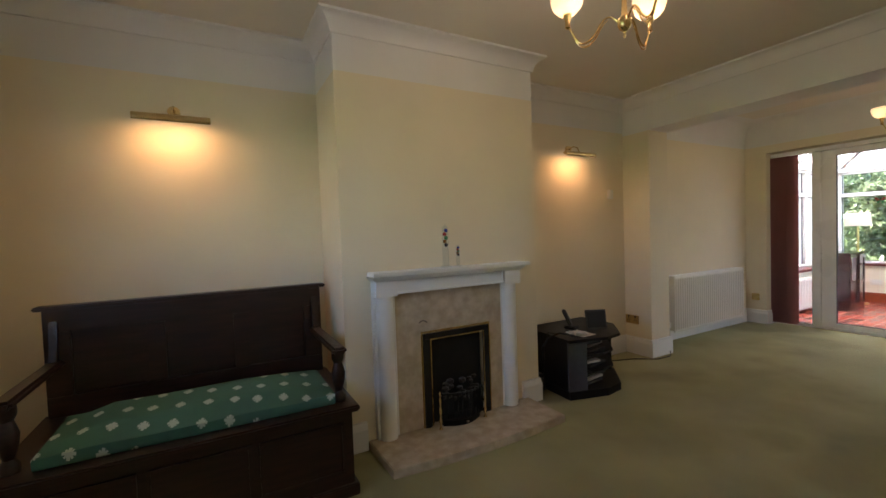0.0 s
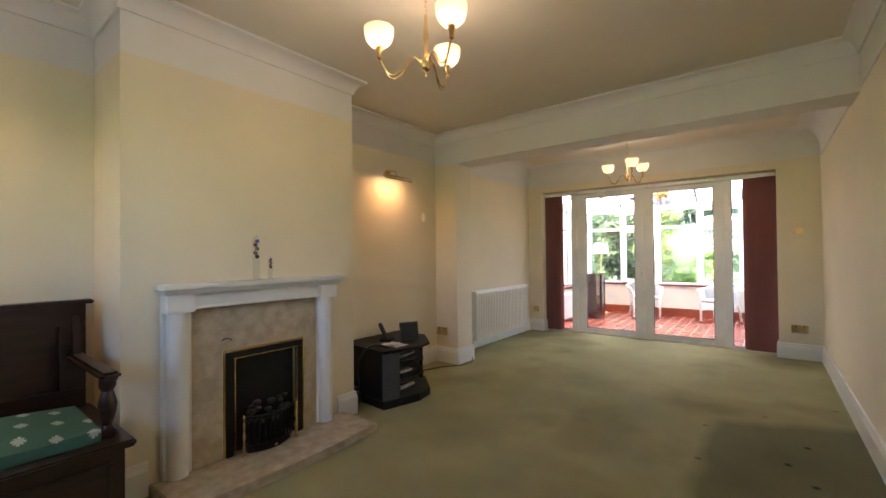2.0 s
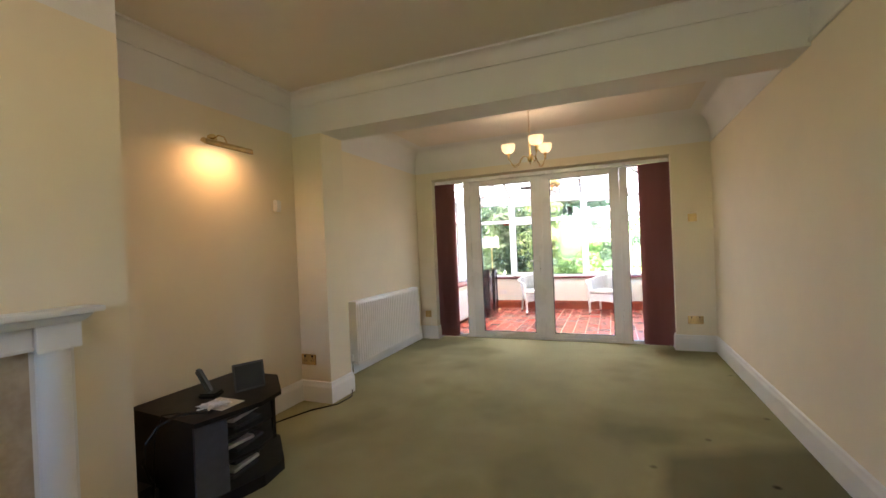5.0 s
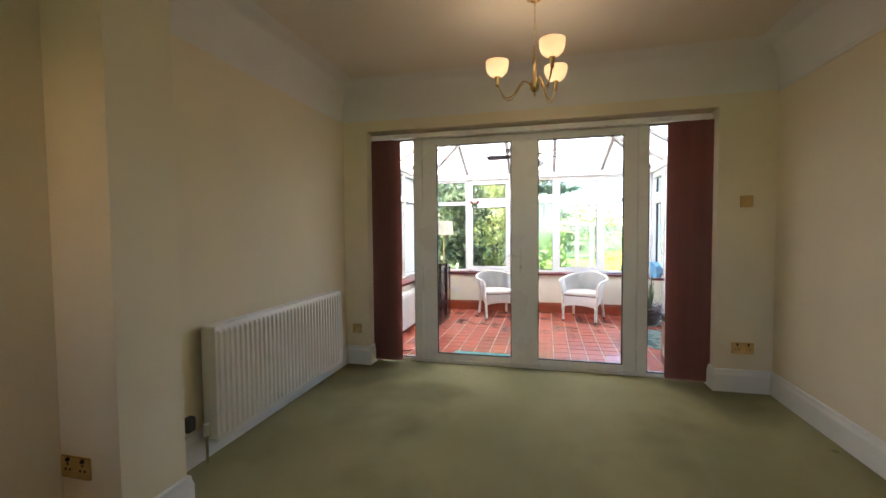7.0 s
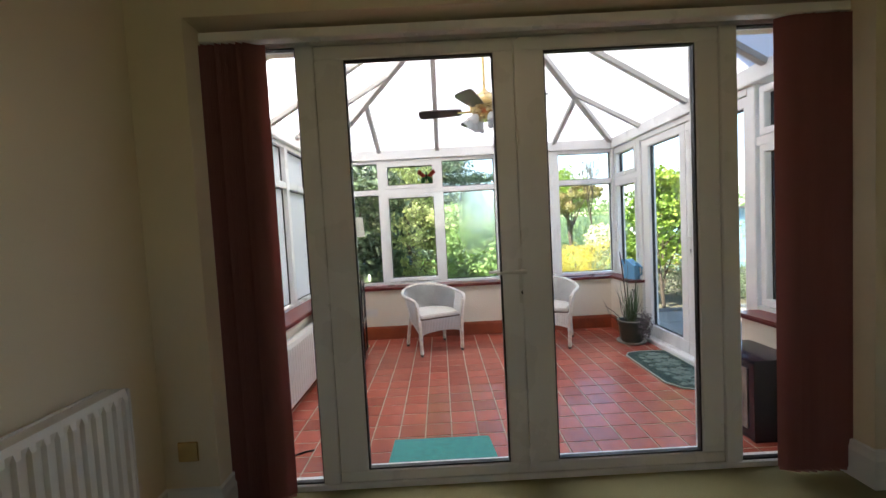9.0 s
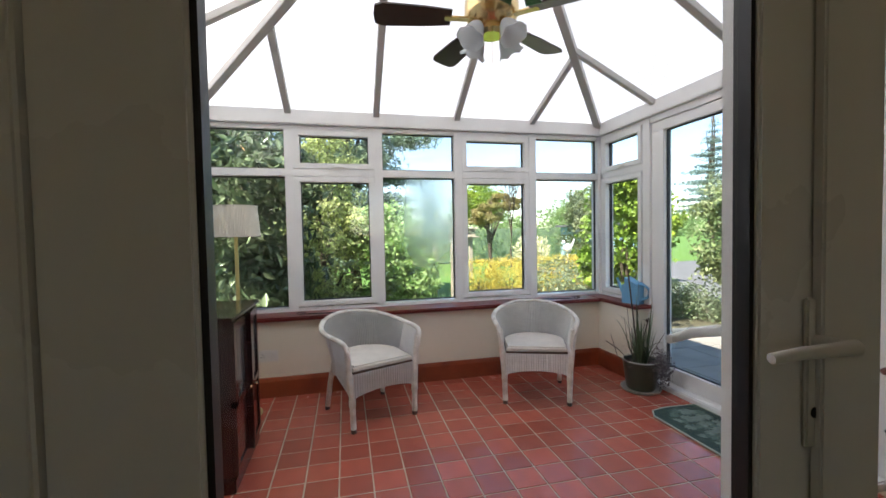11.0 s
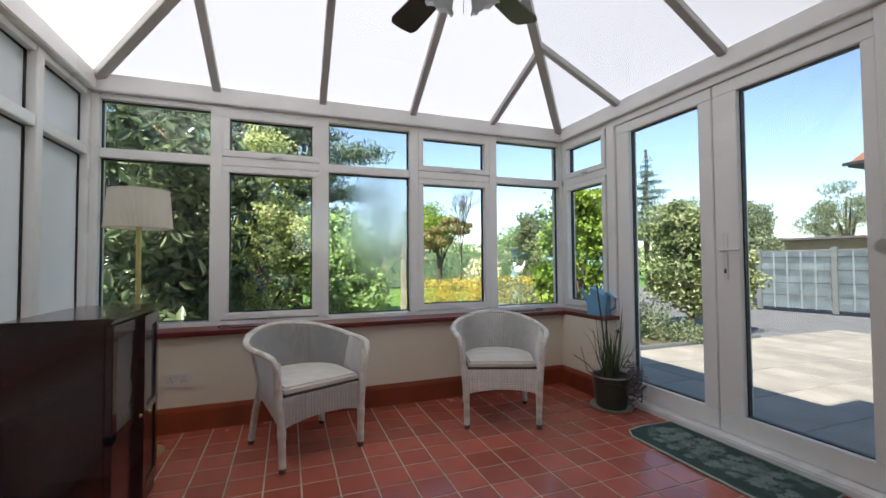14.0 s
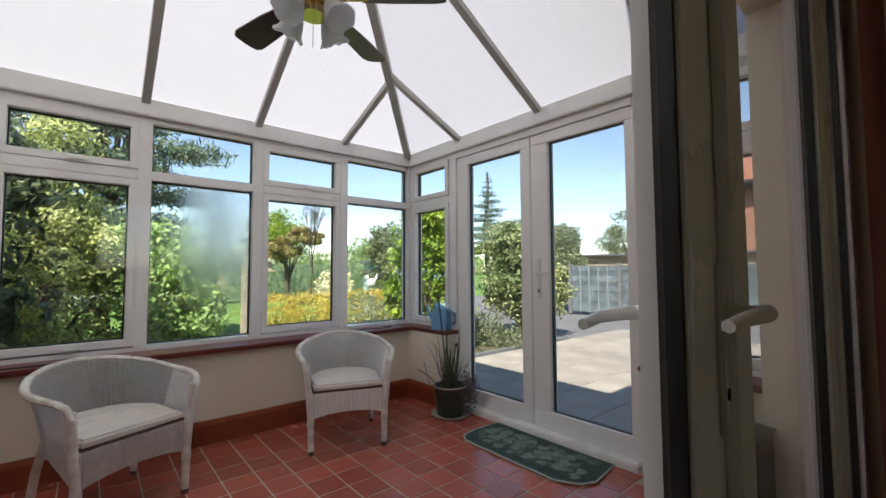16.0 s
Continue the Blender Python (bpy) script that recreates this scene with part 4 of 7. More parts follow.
part("back", bbox(3.292, 3.92, 3.06, 3.078, 0.06, 0.425), BLACK, ms)
part("post", bbox(3.895, 3.92, 2.75, 2.775, 0.06, 0.425), BLACK, ms)
random.seed(11)
for z in (0.062, 0.195, 0.315):
    for i in range(4):
        w = random.uniform(0.16, 0.22)
        x, y = 3.42 + random.uniform(0, 0.06) + 0.02 * i, 2.56 + random.uniform(0, 0.03) + 0.035 * i
        o = solid("book", bbox(0, w, 0, 0.20, 0, 0.018, 0.002, ), PAPER if i % 2 else GREYP, "thin magazine lying on a shelf of the black stand", "book", "magazines on the media stand")
        o.location, o.rotation_euler = (x, y, z + 0.02 * i), (0, 0, random.uniform(-0.1, 0.35))
for i in range(1):
    o = solid("paper_sheet", bbox(-0.07, 0.07, -0.09, 0.09, 0, 0.003), PAPER, "loose white paper on top of the black stand", "paper", "papers on the stand")
    o.location, o.rotation_euler = (3.46 + 0.05 * i, 2.66 + 0.02 * i, 0.447 + 0.0035 * i), (0, 0, 0.6 * i)
solid("black_cable", tube(bmesh.new(), [(3.34, 2.62, 0.455), (3.27, 2.61, 0.48), (3.20, 2.62, 0.495), (3.13, 2.65, 0.47), (3.09, 2.68, 0.40), (3.09, 2.70, 0.31), (3.12, 2.72, 0.23), (3.17, 2.76, 0.16), (3.20, 2.84, 0.08), (3.21, 2.92, 0.02)], 0.0075, 8), BLACK, "black power cable looping down beside the black stand", "cable", smooth=True)
tb = thing("photo_frame", (3.68, 2.69, 0.448), "black picture frame leaning back on the stand", "photo frame", rz=-25)
part("frame", bbox(-0.085, 0.085, -0.008, 0.008, 0.0, 0.155, 0.003, m=Matrix.Rotation(radians(-12), 4, "X")), GREYP, tb)
part("screen", bbox(-0.075, 0.075, -0.0105, -0.0085, 0.012, 0.143, m=Matrix.Rotation(radians(-12), 4, "X")), mat("dark_screen", (0.02, 0.022, 0.025), 0.1), tb)
ph = thing("cordless_phone", (3.53, 2.82, 0.448), "black cordless phone in its cradle", "telephone", rz=20)
part("cradle", bbox(-0.045, 0.045, -0.05, 0.05, 0, 0.025, 0.008), BLACK, ph)
part("handset", bbox(-0.022, 0.022, -0.013, 0.013, 0.0, 0.15, 0.009, m=Matrix.Translation((0, 0.0, 0.02)) @ Matrix.Rotation(radians(-28), 4, "X")), GREYP, ph)
solid("white_cable", tube(bmesh.new(), [(3.40 + 0.10 * math.sin(2.3 * i) * (0.5 + 0.05 * (i % 5)), 2.64 + 0.05 * math.cos(3.1 * i), 0.462 + 0.006 * (i % 3)) for i in range(30)], 0.005, 6), SOCKET, "tangled white cable on top of the black stand", "cable", smooth=True)
solid("power_cable", tube(bmesh.new(), [(3.30, 2.75, 0.452), (3.22, 2.76, 0.47), (3.17, 2.74, 0.40), (3.15, 2.73, 0.22), (3.14, 2.72, 0.10), (3.12, 2.73, 0.01)], 0.004, 6), BLACK, "black cable looping behind the stand", "cable", smooth=True)
solid("power_cable", tube(bmesh.new(), [(3.95, 2.98, 0.006), (4.2, 3.02, 0.006), (4.45, 2.93, 0.006), (4.62, 2.80, 0.006), (4.80, 2.79, 0.006), (4.88, 2.84, 0.03)], 0.004, 6), BLACK, "black cable along the skirting by the pier", "cable", smooth=True)
solid("storage_bag", bbox(3.09, 3.21, 2.76, 3.02, 0, 0.15, 0.03), GREYP, "dark bundle on the carpet beside the stand", "bag")

# ---- garden room ----
INDOORS = set(scene.objects)
WX, RY, LY = 10.215, -0.205, 3.37      # glass planes: back, right, left
EZ = 2.16                              # eaves
SILL = 0.56
HX = 7.26                              # house wall, garden side

structure("floor_base", bbox(7.18, 10.3, -0.30, 3.50, -0.25, CF - 0.0025), GROUT, "tan grouted floor bed")
# dwarf walls
structure("wall_dwarf_back", bbox(9.97, 10.30, -0.30, 3.50, -0.25, 0.53), GCREAM, "cream plastered dwarf wall")
structure("wall_dwarf_left", bbox(7.27, 9.97, 3.14, 3.50, -0.25, 0.53), GCREAM, "cream plastered dwarf wall")
structure("wall_dwarf_right", bbox(9.52, 9.97, -0.30, 0.0, -0.25, 0.53), GCREAM, "cream plastered dwarf wall")
structure("wall_dwarf_right", bbox(7.27, 7.90, -0.30, -0.02, -0.25, 0.53), GCREAM, "cream plastered dwarf wall")
# maroon sills with rounded nosing
structure("window_sill", bbox(9.925, 10.19, 0.0, 3.14, 0.53, SILL, 0.008), REDSILL, "maroon painted window sill")
structure("window_sill", bbox(9.49, 10.19, -0.19, -0.001, 0.53, SILL, 0.008), REDSILL, "maroon painted window sill")
structure("window_sill", bbox(7.27, 9.92, 3.10, 3.345, 0.53, SILL, 0.008), REDSILL, "maroon painted window sill")
structure("window_sill", bbox(7.27, 7.93, -0.19, 0.03, 0.53, SILL, 0.008), REDSILL, "maroon painted window sill")
TS = [(0, CF), (0.016, CF), (0.016, CF + 0.12), (0.008, CF + 0.145), (0, CF + 0.15)]
structure("baseboard_terracotta", sweep(bmesh.new(), [(9.52, 0.0), (9.97, 0.0), (9.97, 3.14), (7.27, 3.14)], TS), TERRA, "polished terracotta skirting")
structure("baseboard_terracotta", sweep(bmesh.new(), [(7.27, -0.02), (7.90, -0.02), (7.90, -0.19)], TS), TERRA, "polished terracotta skirting")
# house wall above the screen and beside it
structure("wall_house", bbox(7.182, 7.40, -0.6, 0.06, -0.25, 2.6), GCREAM)
structure("wall_house", bbox(7.182, 7.40, 2.985, 4.5, -0.25, 2.9), GCREAM)
structure("wall_house", bbox(7.192, 7.40, 0.06, 2.985, 2.145, 3.28), GCREAM)
structure("wall_house", bbox(-0.5, 7.2, 3.37, 4.5, -0.25, 3.2), BRICK)
structure("wall_house", bbox(3.0, 7.39, -0.95, -0.61, -0.25, 3.2), BRICK)


def window_bay(name, along, a0, a1, at, z0, z1, opening, transom=1.674, glasses=(GLASS, GLASS), f=0.035):
    """One bay between mullions: lower and upper light; opening lights carry a sash and a stay."""
    w = thing(name, (0, 0, 0), "white framed garden room window with a small top light" if opening is not None else "", "window")
    tagged(w, kind="structure")
    ins = 0.044 if opening else 0.0
    for lo, hi, gl in ((z0 + f, transom - 0.032, glasses[0]), (transom + 0.032, z1 - f, glasses[1])):
        A0, A1 = a0 + f, a1 - f
        if opening:
            for q in ((A0, A1, lo, lo + ins), (A0, A1, hi - ins, hi), (A0, A0 + ins, lo + ins, hi - ins), (A1 - ins, A1, lo + ins, hi - ins)):
                b = bbox(at - 0.055, at + 0.03, *q, bevel=0.004) if along == "y" else bbox(q[0], q[1], at - 0.03, at + 0.055, q[2], q[3], bevel=0.004)
                part("sash", b, UPVC, w)
            c = (A0 + A1) / 2
            bm = bmesh.new()
            if along == "y":
                box(bm, at - 0.066, at - 0.055, c - 0.02, c + 0.02, lo + 0.006, lo + 0.024, 0.002)
                box(bm, at - 0.082, at - 0.066, c - 0.07, c + 0.006, lo + 0.010, lo + 0.020, 0.002)
            else:
                box(bm, c - 0.02, c + 0.02, at + 0.055, at + 0.066, lo + 0.006, lo + 0.024, 0.002)
                box(bm, c - 0.07, c + 0.006, at + 0.066, at + 0.082, lo + 0.010, lo + 0.020, 0.002)
            part("window_handle", bm, SOCKET, w)
        seal(w, along, A0 + ins, A1 - ins, lo + ins, hi - ins, at)
        b = bbox(at - 0.003, at + 0.003, A0 + ins, A1 - ins, lo + ins, hi - ins) if along == "y" else bbox(A0 + ins, A1 - ins, at - 0.003, at + 0.003, lo + ins, hi - ins)
        g = part("pane", b, gl, w)
        if gl is not OPAL:
            g.visible_shadow = False
    return w


ZT = 2.05
# back wall frame
bf = structure("window_frame_back", bbox(10.165, 10.265, -0.15, 3.31, SILL - 0.03, SILL + 0.026, 0.004), UPVC, "white frame of the back windows")
MY = [-0.165, 0.54, 1.24, 1.93, 2.63, 3.315]
for y in MY[1:-1]:
    part("mullion", bbox(10.16, 10.262, y - 0.036, y + 0.036, SILL + 0.026, ZT, 0.004), UPVC, bf)
for i in range(5):
    part("transom", bbox(10.163, 10.262, MY[i] + 0.036, MY[i + 1] - 0.036, 1.644, 1.704, 0.004), UPVC, bf)
part("head", bbox(10.163, 10.262, -0.12, 3.275, ZT - 0.036, ZT - 0.001, 0.003), UPVC, bf)
for i, op in enumerate((False, True, False, True, False)):
    gl = (MIST, GLASS) if i == 2 else (GLASS, GLASS)
    window_bay("window_%d" % (i + 2), "y", MY[i], MY[i + 1], WX, SILL, ZT, op, glasses=gl)
# corner posts
cp = structure("corner_post", bbox(10.155, 10.27, -0.26, -0.127, SILL - 0.03, ZT, 0.005), UPVC)
part("post_return", bbox(10.118, 10.154, -0.258, -0.155, SILL + 0.027, ZT, 0.004), UPVC, cp)
cp = structure("corner_post", bbox(10.155, 10.27, 3.278, 3.43, SILL - 0.03, ZT, 0.005), UPVC)
part("post_return", bbox(10.118, 10.154, 3.318, 3.42, SILL + 0.027, ZT, 0.004), UPVC, cp)
# left wall, opal panes
lf = structure("window_frame_left", bbox(7.28, 10.155, 3.32, 3.42, SILL - 0.03, SILL + 0.026, 0.004), UPVC, "white frame of the opal glazed side")
MX = [10.155, 9.60, 9.0, 8.42, 7.85, 7.28]
for x in MX[1:-1]:
    part("mullion", bbox(x - 0.034, x + 0.034, 3.317, 3.42, SILL + 0.026, ZT, 0.004), UPVC, lf)
part("head", bbox(7.32, 10.115, 3.322, 3.418, ZT - 0.036, ZT - 0.001, 0.003), UPVC, lf)
part("jamb", bbox(7.28, 7.316, 3.322, 3.418, SILL + 0.027, ZT - 0.001, 0.003), UPVC, lf)
for i in range(5):
    part("transom", bbox(MX[i + 1] + 0.034, MX[i] - 0.034, 3.32, 3.42, 1.644, 1.704, 0.004), UPVC, lf)
    window_bay("window_%d" % (i + 7), "x", MX[i + 1], MX[i], LY, SILL, ZT, False, glasses=(OPAL, OPAL))
# right wall: narrow opening light, double doors, light by the house
rf = structure("window_frame_right", bbox(9.53, 10.155, -0.26, -0.155, SILL - 0.03, SILL + 0.026, 0.004), UPVC, "white frame of the side windows")
part("mullion", bbox(9.50, 9.585, -0.258, -0.15, CF - 0.05, ZT, 0.004), UPVC, rf)
part("transom", bbox(9.585, 10.155, -0.258, -0.155, 1.644, 1.704, 0.004), UPVC, rf)
part("head", bbox(9.587, 10.116, -0.257, -0.156, ZT - 0.036, ZT - 0.001, 0.003), UPVC, rf)
window_bay("window_12", "x", 9.565, 10.155, RY, SILL, ZT, True)
part("mullion", bbox(7.93, 8.0, -0.258, -0.15, CF - 0.05, ZT, 0.004), UPVC, rf)
part("sill_rail", bbox(7.28, 7.93, -0.258, -0.155, SILL - 0.03, SILL + 0.026, 0.004), UPVC, rf)
part("transom", bbox(7.28, 7.93, -0.258, -0.155, 1.644, 1.704, 0.004), UPVC, rf)
window_bay("window_13", "x", 7.28, 7.93, RY, SILL, ZT, True)
part("threshold", bbox(8.0, 9.50, -0.26, -0.09, CF - 0.05, CF + 0.04, 0.008), UPVC, rf)
part("door_head", bbox(8.0, 9.50, -0.258, -0.15, 2.0, ZT, 0.004), UPVC, rf)


def side_door(name, label, x0, x1, gx0, gx1, gz0=0.113, gz1=1.925):
    d = tagged(thing(name, (0, 0, 0), label, "door"), kind="structure")
    for nm, a in (("rail", (x0, x1, CF + 0.042, gz0)), ("rail", (x0, x1, gz1, 1.998)), ("stile", (x0, gx0, gz0, gz1)), ("stile", (gx1, x1, gz0, gz1))):
        part(nm, bbox(a[0], a[1], -0.24, -0.165, a[2], a[3], bevel=0.004), UPVC, d)
    seal(d, "x", gx0, gx1, gz0, gz1, RY)
    g = part("pane", bbox(gx0, gx1, RY - 0.004, RY + 0.004, gz0, gz1), GLASS, d)
    g.visible_shadow = False
    return d


d1 = side_door("door_3", "closed white glazed patio door beside the plant pot", 8.735, 9.497, 8.825, 9.37)
d2 = side_door("door_4", "closed white glazed patio door with a lever handle", 8.002, 8.73, 8.055, 8.59)
# its furniture
part("backplate", bbox(8.655, 8.685, -0.165, -0.157, 0.86, 1.13, 0.003), SOCKET, d2)
part("handle", tube(bmesh.new(), [(8.67, -0.157, 1.03), (8.67, -0.12, 1.03), (8.65, -0.113, 1.03), (8.56, -0.113, 1.032)], 0.008, 10), SOCKET, d2, "white lever handle", smooth=True)
part("keyhole", bbox(8.664, 8.676, -0.1575, -0.1555, 0.90, 0.925), BLACK, d2)

# eaves beam
ev = structure("eaves_beam", bbox(10.12, 10.30, -0.28, 3.45, ZT, EZ, 0.006), UPVC, "white eaves beam")
part("beam", bbox(7.28, 10.12, -0.28, -0.115, ZT, EZ, 0.006), UPVC, ev)
part("beam", bbox(7.28, 10.12, 3.28, 3.45, ZT, EZ, 0.006), UPVC, ev)

# roof
E0X, E0Y, E1Y, SL = 10.15, -0.13, 3.30, 0.60
RIY = (E0Y + E1Y) / 2
HALF = (E1Y - E0Y) / 2
APX, RZ = E0X - HALF, EZ + HALF * SL


LJX = 9.20


def zroof(x, y):
    return EZ + SL * min(E0X - x, y - E0Y, E1Y - y)


def bar(name, p, q, w=0.05, h=0.045, parent=None, lab=""):
    p, q = Vector(p), Vector(q)
    d = (q - p).normalized()
    side = d.cross(Vector((0, 0, 1))).normalized()
    up = side.cross(d).normalized()
    bm = bmesh.new()
    vs = []
    for e in (p, q):
        for a, b in ((-w / 2, -h), (w / 2, -h), (w / 2, -0.004), (-w / 2, -0.004)):
            vs.append(bm.verts.new(e + side * a + up * b))
    for f in ((0, 1, 2, 3), (7, 6, 5, 4), (0, 4, 5, 1), (1, 5, 6, 2), (2, 6, 7, 3), (3, 7, 4, 0)):
        bm.faces.new([vs[i] for i in f])
    bmesh.ops.recalc_face_normals(bm, faces=bm.faces)
    bmesh.ops.bevel(bm, geom=bm.edges[:], offset=0.004, segments=1, affect="EDGES")
    return part(name, bm, BAR, parent, lab)


roof = structure("roof_conservatory", tube(bmesh.new(), [(APX, RIY, RZ - 0.03), (7.42, RIY, RZ - 0.03)], 0.035, 10), BAR, "hipped opal polycarbonate roof with grey white glazing bars")
part("panel", (lambda bm: (bm.faces.new([bm.verts.new(c) for c in ((10.28, -0.26, EZ + SL * -0.13), (10.28, 3.43, EZ - SL * 0.13), (APX, RIY, RZ))]), bm)[1])(bmesh.new()), ROOFP, roof)
for ya, yb, in ((E0Y - 0.13, RIY), (E1Y + 0.13, RIY)):
    bm = bmesh.new()
    bm.faces.new([bm.verts.new(c) for c in ((10.28, ya, EZ - SL * 0.13), (APX, RIY, RZ), (7.40, RIY, RZ), (7.40, ya, EZ - SL * 0.13))])
    part("panel", bm, ROOFP, roof)
for y0 in (E0Y, E1Y):
    bar("hip_bar", (E0X, y0, EZ), (APX, RIY, RZ), 0.06, 0.06, roof)
for p, q in (((E0X, 0.56), (9.545, 0.475)), ((E0X, 2.625), (9.497, 2.647)), ((9.42, E0Y), (9.50, 0.50)), ((LJX, E1Y), (9.22, 2.37))):
    bar("jack_rafter", (*p, EZ), (*q, zroof(*q)), parent=roof)
for y in (1.256, 1.94):
    run = min(y - E0Y, E1Y - y)
    bar("rafter", (E0X, y, EZ), (E0X - run, y, EZ + SL * run), parent=roof)
for x in (8.62, 7.80):
    for y0, s in ((E0Y, 1), (E1Y, -1)):
        run = min(HALF, E0X - x)
        bar("rafter", (x, y0, EZ), (x, y0 + s * run, EZ + SL * run), parent=roof)


# ---- ceiling fan ----
fan = thing("ceiling_fan", (8.42, 1.56, -0.065), "still brass ceiling fan with dark wooden blades and frosted shades", "fan")
part("rod", tube(bmesh.new(), [(0, 0, 2.30), (0, 0, RZ - 0.06)], 0.012, 10), BRASS, fan, smooth=True)
part("canopy", lathe(bmesh.new(), [(0.02, RZ - 0.14), (0.06, RZ - 0.09), (0.065, RZ - 0.06)], 20), BRASS, fan, smooth=True)
part("motor_housing", lathe(bmesh.new(), [(0.0, 2.09), (0.05, 2.09), (0.06, 2.11), (0.055, 2.13), (0.10, 2.15), (0.12, 2.18), (0.12, 2.235), (0.10, 2.265), (0.04, 2.30), (0.015, 2.33)], 28), BRASS, fan, smooth=True)
BLADE = mat("dark_walnut_blade", (0.035, 0.018, 0.014), 0.35, var=0.3, scale=6, stretch=(1, 10, 1))
for k in range(5):
    a = radians(12.4 + 72 * k)
    m = Matrix.Rotation(a, 4, "Z")
    bm = prism(bmesh.new(), [(0.18, -0.045), (0.30, -0.058), (0.475, -0.066), (0.508, -0.052), (0.515, 0.0), (0.508, 0.052), (0.475, 0.066), (0.30, 0.058), (0.18, 0.045)], -0.004, 0.004)
    bmesh.ops.transform(bm, matrix=m @ Matrix.Translation((0, 0, 2.165)) @ Matrix.Rotation(radians(12), 4, "X"), verts=bm.verts)
    bl = part("blade", bm, BLADE, fan)
    part("blade_iron", bbox(0.10, 0.21, -0.018, 0.018, 2.157, 2.166, 0.002, m=m), BRASS, bl)
for k in range(4):
    a = radians(25 + 90 * k)
    d = Vector((math.cos(a), math.sin(a), 0))
    q = Vector((d.x * 0.55, d.y * 0.55, -0.83)).to_track_quat("-Z", "Y").to_matrix().to_4x4()
    m = Matrix.Translation(d * 0.06 + Vector((0, 0, 2.15))) @ q
    bm = bmesh.new()
    lathe(bm, [(0.018, -0.03), (0.032, -0.05), (0.042, -0.08), (0.048, -0.105), (0.062, -0.125), (0.059, -0.125), (0.045, -0.105), (0.039, -0.08), (0.029, -0.052), (0.015, -0.033)], 20, cap=False)
    for v in bm.verts:
        if v.co.z < -0.11:
            an = math.atan2(v.co.y, v.co.x)
            v.co.z += 0.007 * math.sin(6 * an)
    bmesh.ops.transform(bm, matrix=m, verts=bm.verts)
    part("lamp_shade", bm, FROST, fan, "frosted tulip glass shade", smooth=True)
    part("lamp_arm", tube(bmesh.new(), [m @ Vector((0, 0, 0.0)), m @ Vector((0, 0, -0.035))], 0.014, 10), BRASS, fan, smooth=True)
part("pull_chain", tube(bmesh.new(), [(0, 0, 2.09), (0, 0, 1.97)], 0.0015, 5), BRASS, fan)


